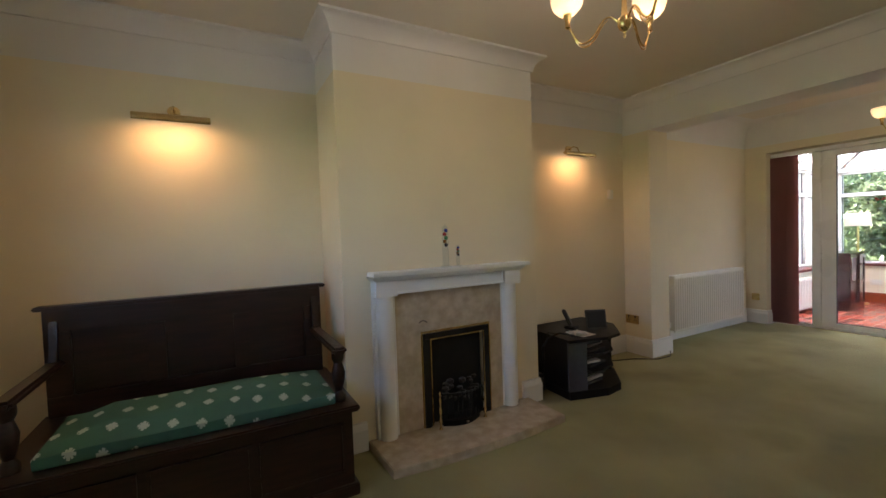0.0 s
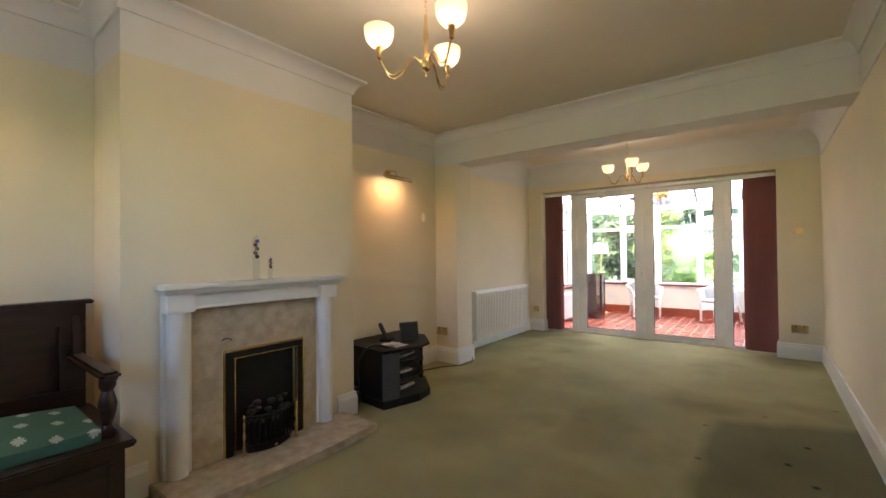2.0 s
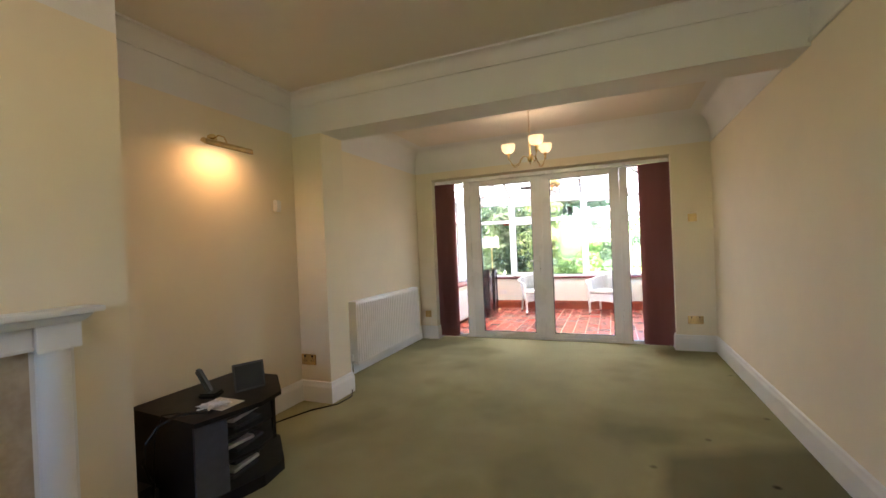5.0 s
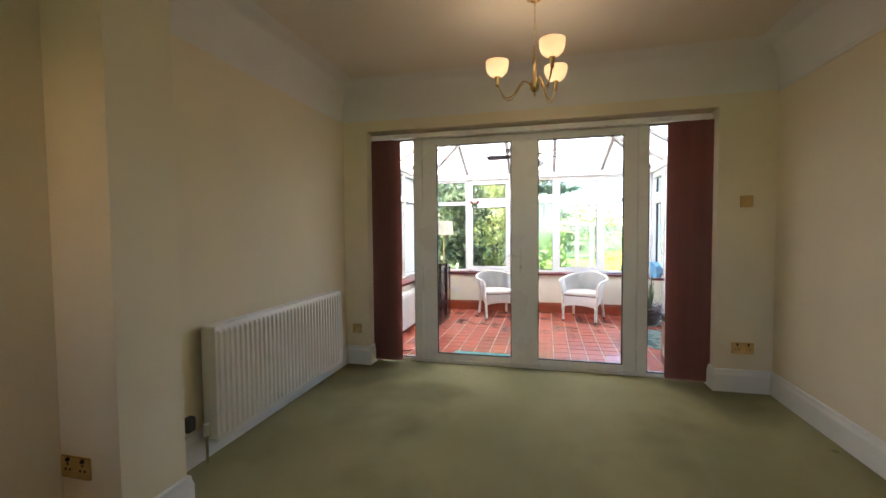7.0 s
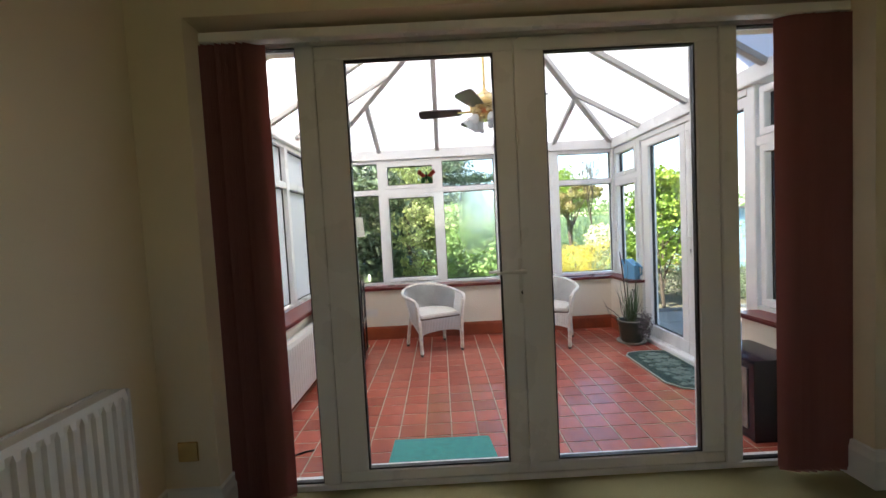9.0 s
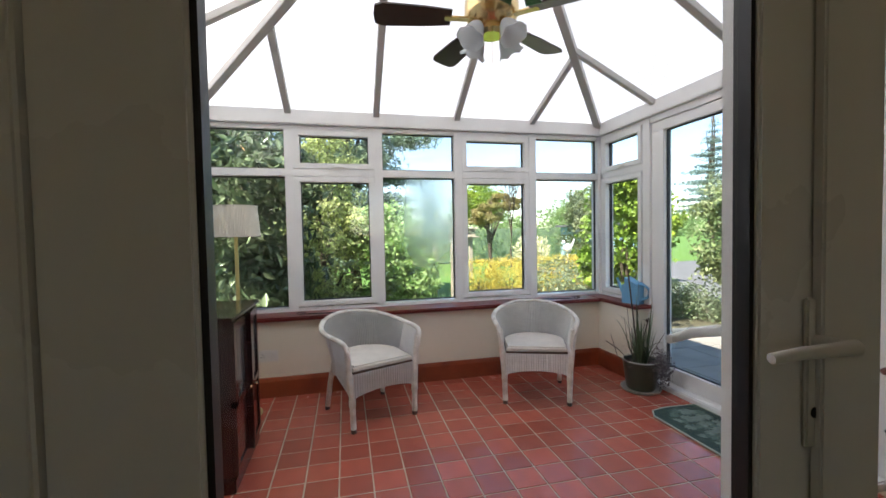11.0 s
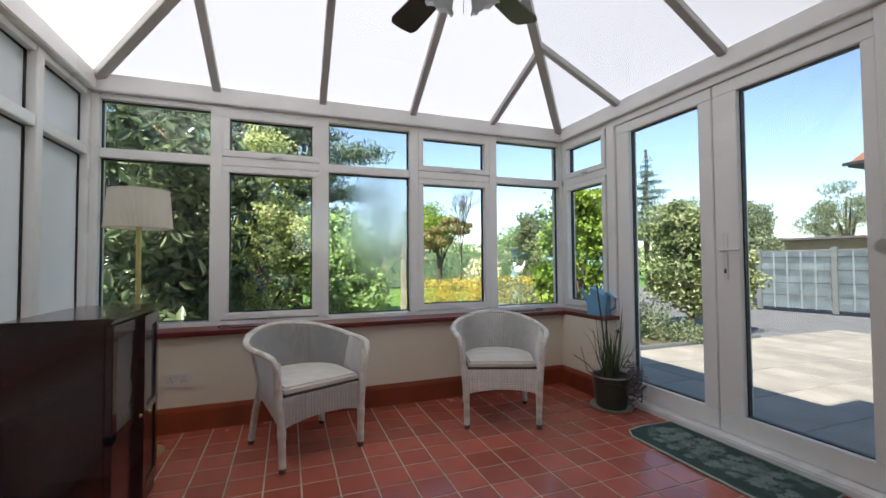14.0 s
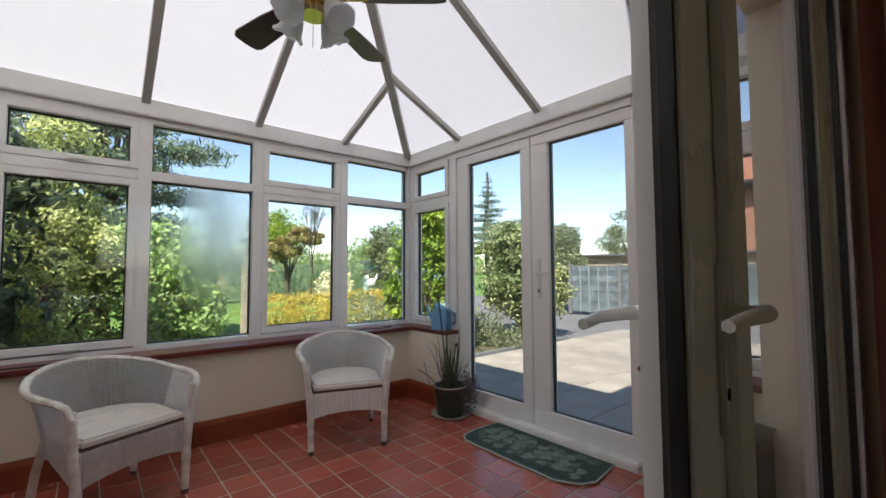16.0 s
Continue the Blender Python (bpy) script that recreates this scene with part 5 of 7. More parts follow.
# ---- wicker chairs ----
def wicker_chair():
    c = thing("wicker_chair", (0, 0, 0), "white woven tub chair with a beige cushion on red tiles", "chair", "white woven chairs in the garden room")
    seat_z, W, D = 0.375, 0.25, 0.235
    # shell outline: from front left round the back to front right
    def outline(u, z):
        a = math.pi * u          # 0 .. pi round the back
        rx = 0.235 + 0.07 * max(0, (z - seat_z)) / 0.3
        ry = 0.25 + 0.08 * max(0, (z - seat_z)) / 0.3
        return Vector((-rx * math.cos(a) if True else 0, -0.02 + ry * math.sin(a), z))
    def top(u):
        s = math.sin(math.pi * u)
        return 0.572 + 0.07 * max(0.0, s) ** 1.4
    nu, nz = 64, 15
    # ribs, woven look by bulging strakes
    bm = bmesh.new()
    grid = []
    for j in range(nz + 1):
        row = []
        for i in range(nu * 2 + 1):
            u = i / (nu * 2)
            z = 0.30 + (top(u) - 0.30) * j / nz
            p = outline(u, z)
            nrm = Vector((-math.cos(math.pi * u), math.sin(math.pi * u), 0))
            row.append(bm.verts.new(p + nrm * (0.0085 * (1 if (i // 1) % 2 else -1))))
        grid.append(row)
    for j in range(nz):
        for i in range(nu * 2):
            bm.faces.new((grid[j][i], grid[j][i + 1], grid[j + 1][i + 1], grid[j + 1][i]))
    bmesh.ops.solidify(bm, geom=bm.faces[:], thickness=0.006)
    part("shell", bm, WICKER, c, "woven fibre back and arms", smooth=False)
    # front side cheeks
    for s in (-1, 1):
        bm = bmesh.new()
        n = 22
        rows = []
        for i in range(n + 1):
            y = -0.02 - 0.215 * i / n
            f = 0.0035 * (1 if i % 2 else -1)
            zt = 0.575 - 0.01 * i / n
            rows.append([bm.verts.new((s * (0.235 + (0.07 - 0.035 * i / n) * max(0, z - seat_z) / 0.3) + f, y, z)) for z in (0.22 + 0.08 * (1 - i / n), 0.30, 0.40, 0.48, zt)])
        for a, b in zip(rows, rows[1:]):
            for k in range(4):
                bm.faces.new((a[k], b[k], b[k + 1], a[k + 1]))
        bmesh.ops.solidify(bm, geom=bm.faces[:], thickness=0.005)
        part("arm_panel", bm, WICKER, c)
    # rolled rim braid
    rim = [Vector((-0.25, -0.247, 0.46)), Vector((-0.258, -0.25, 0.515)), Vector((-0.266, -0.24, 0.548)), Vector((-0.280, -0.205, 0.566)), Vector((-0.297, -0.11, 0.574))] + [outline(i / 40, 0) * 1 + Vector((0, 0, 0)) for i in range(0)]
    for i in range(41):
        u = i / 40
        z = top(u)
        p = outline(u, z)
        nrm = Vector((-math.cos(math.pi * u), math.sin(math.pi * u), 0))
        rim.append(p + nrm * 0.018 + Vector((0, 0, 0.004)))
    rim += [Vector((0.297, -0.11, 0.574)), Vector((0.280, -0.205, 0.566)), Vector((0.266, -0.24, 0.548)), Vector((0.258, -0.25, 0.515)), Vector((0.25, -0.247, 0.46))]
    fine = []
    for a, b in zip(rim, rim[1:]):
        k = max(1, int((b - a).length / 0.012))
        fine += [a.lerp(b, i / k) for i in range(k)]
    fine.append(rim[-1])
    bm = bmesh.new()
    n = len(fine)
    seg = 8
    rings = []
    for i, p in enumerate(fine):
        d = (fine[min(i + 1, n - 1)] - fine[max(i - 1, 0)]).normalized()
        q = d.to_track_quat("Z", "Y")
        r = 0.0145 + 0.004 * (i % 2)
        rings.append([bm.verts.new(p + q @ Vector((r * math.cos(2 * math.pi * k / seg), 0.8 * r * math.sin(2 * math.pi * k / seg), 0))) for k in range(seg)])
    for a, b in zip(rings, rings[1:]):
        for k in range(seg):
            bm.faces.new((a[k], a[(k + 1) % seg], b[(k + 1) % seg], b[k]))
    bm.faces.new(rings[0][::-1])
    bm.faces.new(rings[-1])
    part("rim", bm, WICKERP, c, "rolled braided rim", smooth=True)
    # front apron with strakes
    bm = bmesh.new()
    n = 52
    rows = []
    for i in range(n + 1):
        x = -0.215 + 0.43 * i / n
        f = 0.003 * (1 if i % 2 else -1)
        zb = 0.20 + 0.035 * max(0.0, math.sin(math.pi * i / n)) ** 0.6
        rows.append([bm.verts.new((x, -0.238 + f, z)) for z in (zb, 0.30, 0.355)])
    for a, b in zip(rows, rows[1:]):
        for k in range(2):
            bm.faces.new((a[k], b[k], b[k + 1], a[k + 1]))
    bmesh.ops.solidify(bm, geom=bm.faces[:], thickness=0.005)
    part("apron", bm, WICKER, c)
    # seat board and cushion
    def seat_poly(k):
        pts = [(-0.215 * k, -0.235), (0.215 * k, -0.235)]
        pts += [(0.225 * k * math.cos(a), 0.02 + 0.21 * k * math.sin(a)) for a in [math.pi * i / 14 for i in range(15)]]
        return pts
    part("seat", prism(bmesh.new(), seat_poly(1.0), 0.335, 0.357), WICKER, c)
    cushion = part("cushion_pad", (lambda b: (bmesh.ops.bevel(b, geom=[e for e in b.edges if abs(e.verts[0].co.z - e.verts[1].co.z) < 1e-5], offset=0.012, segments=3, affect="EDGES"), b)[1])(prism(bmesh.new(), seat_poly(0.97), 0.362, 0.405)), SEATC, c, "beige seat cushion", smooth=True)
    part("piping", prism(bmesh.new(), seat_poly(0.985), 0.357, 0.368), PIPING, cushion)
    # legs
    for s in (-1, 1):
        bm = tube(bmesh.new(), [(s * 0.250, -0.236, 0.53), (s * 0.238, -0.236, 0.36), (s * 0.224, -0.238, 0.2), (s * 0.22, -0.24, 0.025)], 0.0185, 10)
        lg = part("leg", bm, WICKERP, c, smooth=True)
        part("foot", tube(bmesh.new(), [(s * 0.22, -0.24, 0.0), (s * 0.22, -0.24, 0.03)], 0.0165, 10), FOOT, lg)
        part("wrapping", tube(bmesh.new(), [(s * 0.2235, -0.238, 0.165), (s * 0.224, -0.238, 0.205)], 0.0215, 12), WICKERP, lg, smooth=True)
        bm = tube(bmesh.new(), [(s * 0.19, 0.12, 0.36), (s * 0.205, 0.17, 0.2), (s * 0.215, 0.205, 0.025)], 0.0175, 10)
        lg = part("leg", bm, WICKERP, c, smooth=True)
        part("foot", tube(bmesh.new(), [(s * 0.216, 0.208, 0.0), (s * 0.215, 0.205, 0.03)], 0.0155, 10), FOOT, lg)
        br = tube(bmesh.new(), [(s * 0.222, -0.225, 0.19), (s * 0.224, -0.20, 0.265), (s * 0.226, -0.14, 0.30)], 0.008, 8)
        part("bracket", br, WICKERP, c, smooth=True)
    return c


ch1 = wicker_chair()
ch2 = copy_thing(ch1, pose(9.524, 0.85, CF, 0, 0, -111))
ch1.location, ch1.rotation_euler = (9.52, 2.085, CF), (0, 0, radians(-67))
ch1["label"] = "white woven tub chair with a beige cushion beside the cabinet"
ch2["label"] = "white woven tub chair with a beige cushion near the plant"

# ---- cabinet ----
cb = thing("cabinet", (0, 0, CF), "dark mahogany cabinet with half glazed doors on the tiled floor", "cabinet")
bx0, bx1, by0, by1, bh = 8.755, 9.29, 2.755, 3.03, 0.815
part("top", bbox(bx0 - 0.03, bx1 + 0.03, by0 - 0.03, by1 + 0.005, bh, bh + 0.022, 0.006), MAHOG, cb)
part("side", bbox(bx0, bx0 + 0.02, by0, by1, 0.06, bh, 0.002), MAHOG, cb)
part("side", bbox(bx1 - 0.02, bx1, by0, by1, 0.06, bh, 0.002), MAHOG, cb)
part("back", bbox(bx0 + 0.02, bx1 - 0.02, by1 - 0.012, by1, 0.06, bh), MAHOG, cb)
part("plinth", bbox(bx0 - 0.012, bx1 + 0.012, by0 - 0.012, by1, 0.0, 0.07, 0.005), MAHOG, cb)
for z in (0.07, 0.42):
    part("shelf", bbox(bx0 + 0.02, bx1 - 0.02, by0 + 0.01, by1 - 0.012, z, z + 0.015), MAHOG, cb)
GREYG = mat("grey_cabinet_glass", (0.11, 0.105, 0.10), 0.12, var=0.2, scale=5)
for s, hinge, ang in ((0, bx0 + 0.002, 0), (1, bx1 - 0.002, 4)):
    w = (bx1 - bx0) / 2 - 0.004
    dirx = 1 if s == 0 else -1
    m = Matrix.Translation((hinge, by0 - 0.001, 0)) @ Matrix.Rotation(radians(ang), 4, "Z")
    def fx(a, b):
        return (min(dirx * a, dirx * b), max(dirx * a, dirx * b))
    bm = bmesh.new()
    for a, b, z0, z1 in ((0, w, 0.075, 0.12), (0, w, 0.76, 0.808), (0, w, 0.40, 0.435), (0, 0.045, 0.12, 0.76), (w - 0.045, w, 0.12, 0.76)):
        box(bm, *fx(a, b), -0.022, 0, z0 + 0.0005, z1 - 0.0005, 0.002, m=m)
    door = part("door", bm, MAHOG, cb, "dark wooden cabinet door with a glazed top half")
    part("glass", bbox(*fx(0.045, w - 0.045), -0.013, -0.009, 0.435, 0.76, m=m), GREYG, door)
    part("panel", bbox(*fx(0.045, w - 0.045), -0.015, -0.007, 0.12, 0.40, m=m), MAHOG, door)
    kb = bmesh.new()
    bmesh.ops.create_uvsphere(kb, u_segments=10, v_segments=8, radius=0.009, matrix=m @ Matrix.Translation((dirx * (w - 0.022), -0.035, 0.42)))
    part("knob", kb, BRASS, door, smooth=True)

# ---- floor lamp ----
fl = thing("floor_lamp", (9.68, 2.925, CF), "tall brass floor lamp with a pleated cream shade behind the cabinet", "floor lamp")
part("base", lathe(bmesh.new(), [(0.13, 0), (0.13, 0.012), (0.11, 0.02), (0.02, 0.035), (0.013, 0.05)], 28), POLE, fl, smooth=True)
part("pole", tube(bmesh.new(), [(0, 0, 0.04), (0, 0, 1.26)], 0.0125, 12), POLE, fl, smooth=True)
bm = bmesh.new()
n = 180
ra = [bm.verts.new(((0.152 + 0.0025 * (k % 2)) * math.cos(2 * math.pi * k / n), (0.152 + 0.0025 * (k % 2)) * math.sin(2 * math.pi * k / n), 1.215)) for k in range(n)]
rb = [bm.verts.new(((0.136 + 0.002 * (k % 2)) * math.cos(2 * math.pi * k / n), (0.136 + 0.002 * (k % 2)) * math.sin(2 * math.pi * k / n), 1.415)) for k in range(n)]
for k in range(n):
    bm.faces.new((ra[k], ra[(k + 1) % n], rb[(k + 1) % n], rb[k]))
sh = part("shade", bm, SHADEF, fl, "pleated cream fabric shade")
for r, z in ((0.1535, 1.215), (0.1375, 1.415)):
    part("binding", tube(bmesh.new(), [(r * math.cos(2 * math.pi * k / 40), r * math.sin(2 * math.pi * k / 40), z) for k in range(40)], 0.0035, 6, closed=True), SHADEF, sh, smooth=True)
part("lamp_holder", tube(bmesh.new(), [(0, 0, 1.26), (0, 0, 1.32)], 0.016, 12), BRASS, fl, smooth=True)


# ---- foliage ----
def leaves(bm_or_none, blobs, n, size, seed, shell=0.55, droop=0.0, up=0.6, asp=0.5, fold=0.25):
    """Folded pointed leaves scattered through the ellipsoids (x, y, z, rx, ry, rz), as arrays of verts and faces."""
    rng = np.random.default_rng(seed)
    B = np.array(blobs, float)
    vol = B[:, 3] * B[:, 4] + B[:, 4] * B[:, 5] + B[:, 3] * B[:, 5]
    pick = rng.choice(len(B), n, p=vol / vol.sum())
    d = rng.normal(size=(n, 3))
    d /= np.linalg.norm(d, axis=1)[:, None]
    rad = shell + (1 - shell) * rng.random(n) ** 0.6
    lump = 1 + 0.16 * np.sin(d[:, 0] * 7 + pick) * np.cos(d[:, 1] * 6 + 2 * pick) + 0.10 * np.sin(d[:, 2] * 11 + pick)
    c = B[pick, :3] + d * B[pick, 3:] * (rad * lump)[:, None]
    f = d * 0.7 + rng.normal(size=(n, 3)) * 0.6 + np.array([0, 0, up - 0.5])
    f /= np.linalg.norm(f, axis=1)[:, None]
    r = rng.normal(size=(n, 3)) + np.array([0, 0, -droop])
    t = r - (r * f).sum(1)[:, None] * f
    t /= np.linalg.norm(t, axis=1)[:, None]
    s = np.cross(f, t)
    L = (size * (0.65 + 0.7 * rng.random(n)))[:, None]
    W = L * asp
    v = np.empty((n, 6, 3))
    v[:, 0] = c - t * L * 0.5
    v[:, 1] = c + s * W * 0.5 + f * W * fold
    v[:, 2] = c + t * L * 0.22 + s * W * 0.42 + f * W * fold
    v[:, 3] = c + t * L * 0.5 - f * L * 0.06
    v[:, 4] = c + t * L * 0.22 - s * W * 0.42 + f * W * fold
    v[:, 5] = c - s * W * 0.5 + f * W * fold
    i = np.arange(n)[:, None] * 6
    fa = np.concatenate([i + np.array([[0, 1, 2, 3]]), i + np.array([[0, 3, 4, 5]])])
    return v.reshape(-1, 3), fa


def leaf_part(name, data, material, parent, label=""):
    v, f = data
    me = bpy.data.meshes.new(name)
    me.vertices.add(len(v))
    me.vertices.foreach_set("co", v.ravel())
    me.loops.add(f.size)
    me.loops.foreach_set("vertex_index", f.ravel())
    me.polygons.add(len(f))
    me.polygons.foreach_set("loop_start", np.arange(len(f)) * 4)
    me.update(calc_edges=True)
    me.materials.append(material)
    o = new(name, me)
    o.parent = parent
    return tagged(o, label)


def plant(name, at, blobs, n, size, material, label, cat="shrub", trunk=0.05, seed=1, branches=7, clump=0, fill=0.0, **k):
    if clump:
        rng = np.random.default_rng(seed + 500)
        sub = []
        for i in range(clump):
            b = blobs[int(rng.integers(len(blobs)))]
            d = rng.normal(size=3)
            d /= np.linalg.norm(d)
            u = 0.45 + 0.5 * rng.random()
            r = (0.24 + 0.16 * rng.random()) * min(b[3:])
            sub.append((b[0] + d[0] * b[3] * u, b[1] + d[1] * b[4] * u, max(r * 0.6, b[2] + d[2] * b[5] * u), r * 1.25, r * 1.25, r * 0.8))
        crown_blobs = sub
    else:
        crown_blobs = blobs
    t = thing(name, at, label, cat)
    v, f = leaves(None, crown_blobs, n, size, seed, **k)
    if fill:
        k2 = dict(k)
        k2["shell"] = 0.1
        v2, f2 = leaves(None, blobs, int(n * fill), size * 0.95, seed + 900, **k2)
        f = np.concatenate([f, f2 + len(v)])
        v = np.concatenate([v, v2])
    if 10.0 < at[0] < 13.0:
        w = v.reshape(-1, 6, 3)
        keep = ((w[:, :, 0] + at[0] > 10.36) | (w[:, :, 1] + at[1] < -0.42)).all(axis=1) & (w[:, :, 2] > 0.0).all(axis=1)
        v = w[keep].reshape(-1, 3)
        i = np.arange(int(keep.sum()))[:, None] * 6
        f = np.concatenate([i + np.array([[0, 1, 2, 3]]), i + np.array([[0, 3, 4, 5]])])
    leaf_part("crown", (v, f), material, t)
    rnd = random.Random(seed)
    bm = bmesh.new()
    zt = max(b[2] for b in blobs)
    tube(bm, [(0, 0, -0.1), (0.05 * zt * rnd.uniform(-1, 1), 0.05 * zt, zt * 0.5), (0, 0, zt)], trunk, 8, trunk * 0.35)
    for i in range(branches):
        b = blobs[i % len(blobs)]
        s = Vector((0, 0, zt * rnd.uniform(0.15, 0.6)))
        e = Vector((b[0] + b[3] * rnd.uniform(-0.7, 0.7), b[1] + b[4] * rnd.uniform(-0.7, 0.7), b[2] + b[5] * rnd.uniform(-0.2, 0.7)))
        if at[0] > 10.0 and at[1] > -0.4:
            e.x = max(e.x, 10.45 - at[0])
        tube(bm, [s, s.lerp(e, 0.5) + Vector((0, 0, 0.06 * zt)), e], trunk * 0.5, 6, trunk * 0.12)
    part("trunk", bm, BARK, t)
    return t


# ---- small things of the garden room ----
pt = thing("potted_plant", (9.345, 0.06, CF), "strappy plant in a dark green glazed pot by the patio door", "plant")
part("saucer", lathe(bmesh.new(), [(0.10, 0), (0.135, 0.004), (0.145, 0.022), (0.138, 0.022), (0.12, 0.01)], 28), SAUCER, pt, smooth=True)
pot = part("pot", lathe(bmesh.new(), [(0.095, 0.012), (0.105, 0.03), (0.128, 0.21), (0.132, 0.225), (0.122, 0.225), (0.118, 0.20)], 30), POTM, pt, smooth=True)
part("rim", tube(bmesh.new(), [(0.13 * math.cos(2 * math.pi * k / 36), 0.13 * math.sin(2 * math.pi * k / 36), 0.228) for k in range(36)], 0.006, 6, closed=True), SAUCER, pot, smooth=True)
part("soil", lathe(bmesh.new(), [(0.0, 0.205), (0.118, 0.20)], 20), SOIL, pot)
rnd = random.Random(3)
bm = bmesh.new()


def strap(bm, base, tip, w, sag):
    base, tip = Vector(base), Vector(tip)
    n = 7
    d = (tip - base)
    side = Vector((-d.y, d.x, 0))
    side = side.normalized() if side.length > 1e-3 else Vector((1, 0, 0))
    prev = None
    for i in range(n + 1):
        u = i / n
        p = base + d * u + Vector((0, 0, sag * math.sin(math.pi * u)))
        hw = w * (1 - u ** 2) + 0.0006
        a, b, c = bm.verts.new(p - side * hw), bm.verts.new(p + Vector((0, 0, -hw * 0.5))), bm.verts.new(p + side * hw)
        if prev:
            bm.faces.new((prev[0], a, b, prev[1]))
            bm.faces.new((prev[1], b, c, prev[2]))
        prev = (a, b, c)


for i in range(54):
    a, r = rnd.uniform(0, 2 * math.pi), rnd.uniform(0.06, 0.26) if i % 3 else rnd.uniform(0.02, 0.10)
    strap(bm, (rnd.uniform(-0.05, 0.05), rnd.uniform(-0.05, 0.05), 0.205), (r * math.cos(a), r * math.sin(a), 0.205 + rnd.uniform(0.02, 0.34)), rnd.uniform(0.002, 0.004), rnd.uniform(0.02, 0.10))
for x, y, z, w in ((0.02, -0.02, 0.52, 0.012), (-0.08, -0.05, 0.50, 0.010), (0.0, 0.03, 0.60, 0.010), (0.07, 0.02, 0.42, 0.010)):
    strap(bm, (x * 0.4, y * 0.4, 0.205), (x, y, z), w, 0.0)
for tip, base, w in (((-0.10, -0.02, 0.72), (-0.04, -0.01, 0.2), 0.014), ((-0.085, -0.045, 0.64), (-0.03, -0.02, 0.2), 0.012), ((0.0, 0.04, 0.72), (0.01, 0.01, 0.2), 0.010),
                     ((0.02, 0.02, 0.50), (0.02, 0.0, 0.2), 0.010), ((-0.02, 0.05, 0.46), (0.0, 0.02, 0.2), 0.009), ((-0.13, -0.03, 0.48), (-0.05, 0.0, 0.2), 0.011)):
    strap(bm, base, tip, w, 0.0)
part("leaves", bm, L_GRASSY, pt)
STALK = mat("dry_brown_stalk", (0.07, 0.045, 0.035), 0.8, var=0.3, scale=60)
part("cane", tube(bmesh.new(), [(0.0, 0.02, 0.2), (0.025, 0.045, 0.55), (0.05, 0.075, 0.92)], 0.006, 6), STALK, pt)
bm = tube(bmesh.new(), [(-0.02, 0.0, 0.2), (-0.035, 0.0, 0.42), (-0.06, -0.01, 0.52)], 0.004, 6)
for k in range(6):
    strap(bm, (-0.06, -0.01, 0.52), (-0.06 + 0.035 * math.cos(k * 1.05), -0.01 + 0.035 * math.sin(k * 1.05), 0.53 + 0.012 * (k % 3)), 0.005, 0.008)
part("dried_flower", bm, STALK, pt)
part("bent_stem", tube(bmesh.new(), [(0.03, 0.06, 0.2), (0.08, 0.14, 0.30), (0.13, 0.21, 0.355)], 0.003, 6), STALK, pt)
bm = bmesh.new()
for x, y, z in ((0.05, 0.08, 0.62), (0.0, 0.02, 0.80), (0.07, 0.03, 0.46), (-0.06, 0.30, 0.46), (-0.12, 0.16, 0.52), (-0.22, -0.02, 0.48), (-0.18, 0.24, 0.34), (0.03, 0.12, 0.55)):
    tube(bm, [(x * 0.3, y * 0.3, 0.2), (x * 0.5 + 0.02, y * 0.7, z * 0.6), (x, y, z)], 0.004, 5, 0.0015)
part("stems", bm, BARK, pt)
leaf_part("trailing_leaves", leaves(None, [(-0.13, -0.07, 0.20, 0.09, 0.08, 0.15)], 900, 0.02, 9, shell=0.1), L_GREY, pt)

wc = thing("watering_can", (9.63, -0.10, SILL), "light blue plastic watering can on the maroon sill", "watering can", rz=20)
part("body", prism(bmesh.new(), [(-0.075, -0.05), (0.075, -0.05), (0.075, 0.05), (-0.075, 0.05)], 0, 0.15), CANB, wc)
bm = bmesh.new()
tube(bm, [(0.06, 0, 0.03), (0.115, 0, 0.11), (0.15, 0, 0.20)], 0.016, 10, 0.010)
part("spout", bm, CANB, wc, smooth=True)
part("handle", tube(bmesh.new(), [(-0.07, 0, 0.03), (-0.125, 0, 0.06), (-0.13, 0, 0.13), (-0.07, 0, 0.17), (-0.01, 0, 0.15)], 0.011, 8), CANB, wc, smooth=True)
bm = prism(bmesh.new(), [(-0.06, -0.048), (0.05, -0.048), (0.05, 0.048), (-0.06, 0.048)], 0.15, 0.152)
bmesh.ops.translate(bm, verts=[v for v in bm.verts if v.co.z > 0.151 and v.co.x > 0], vec=(0, 0, 0.06))
part("hood", bm, CANB, wc)

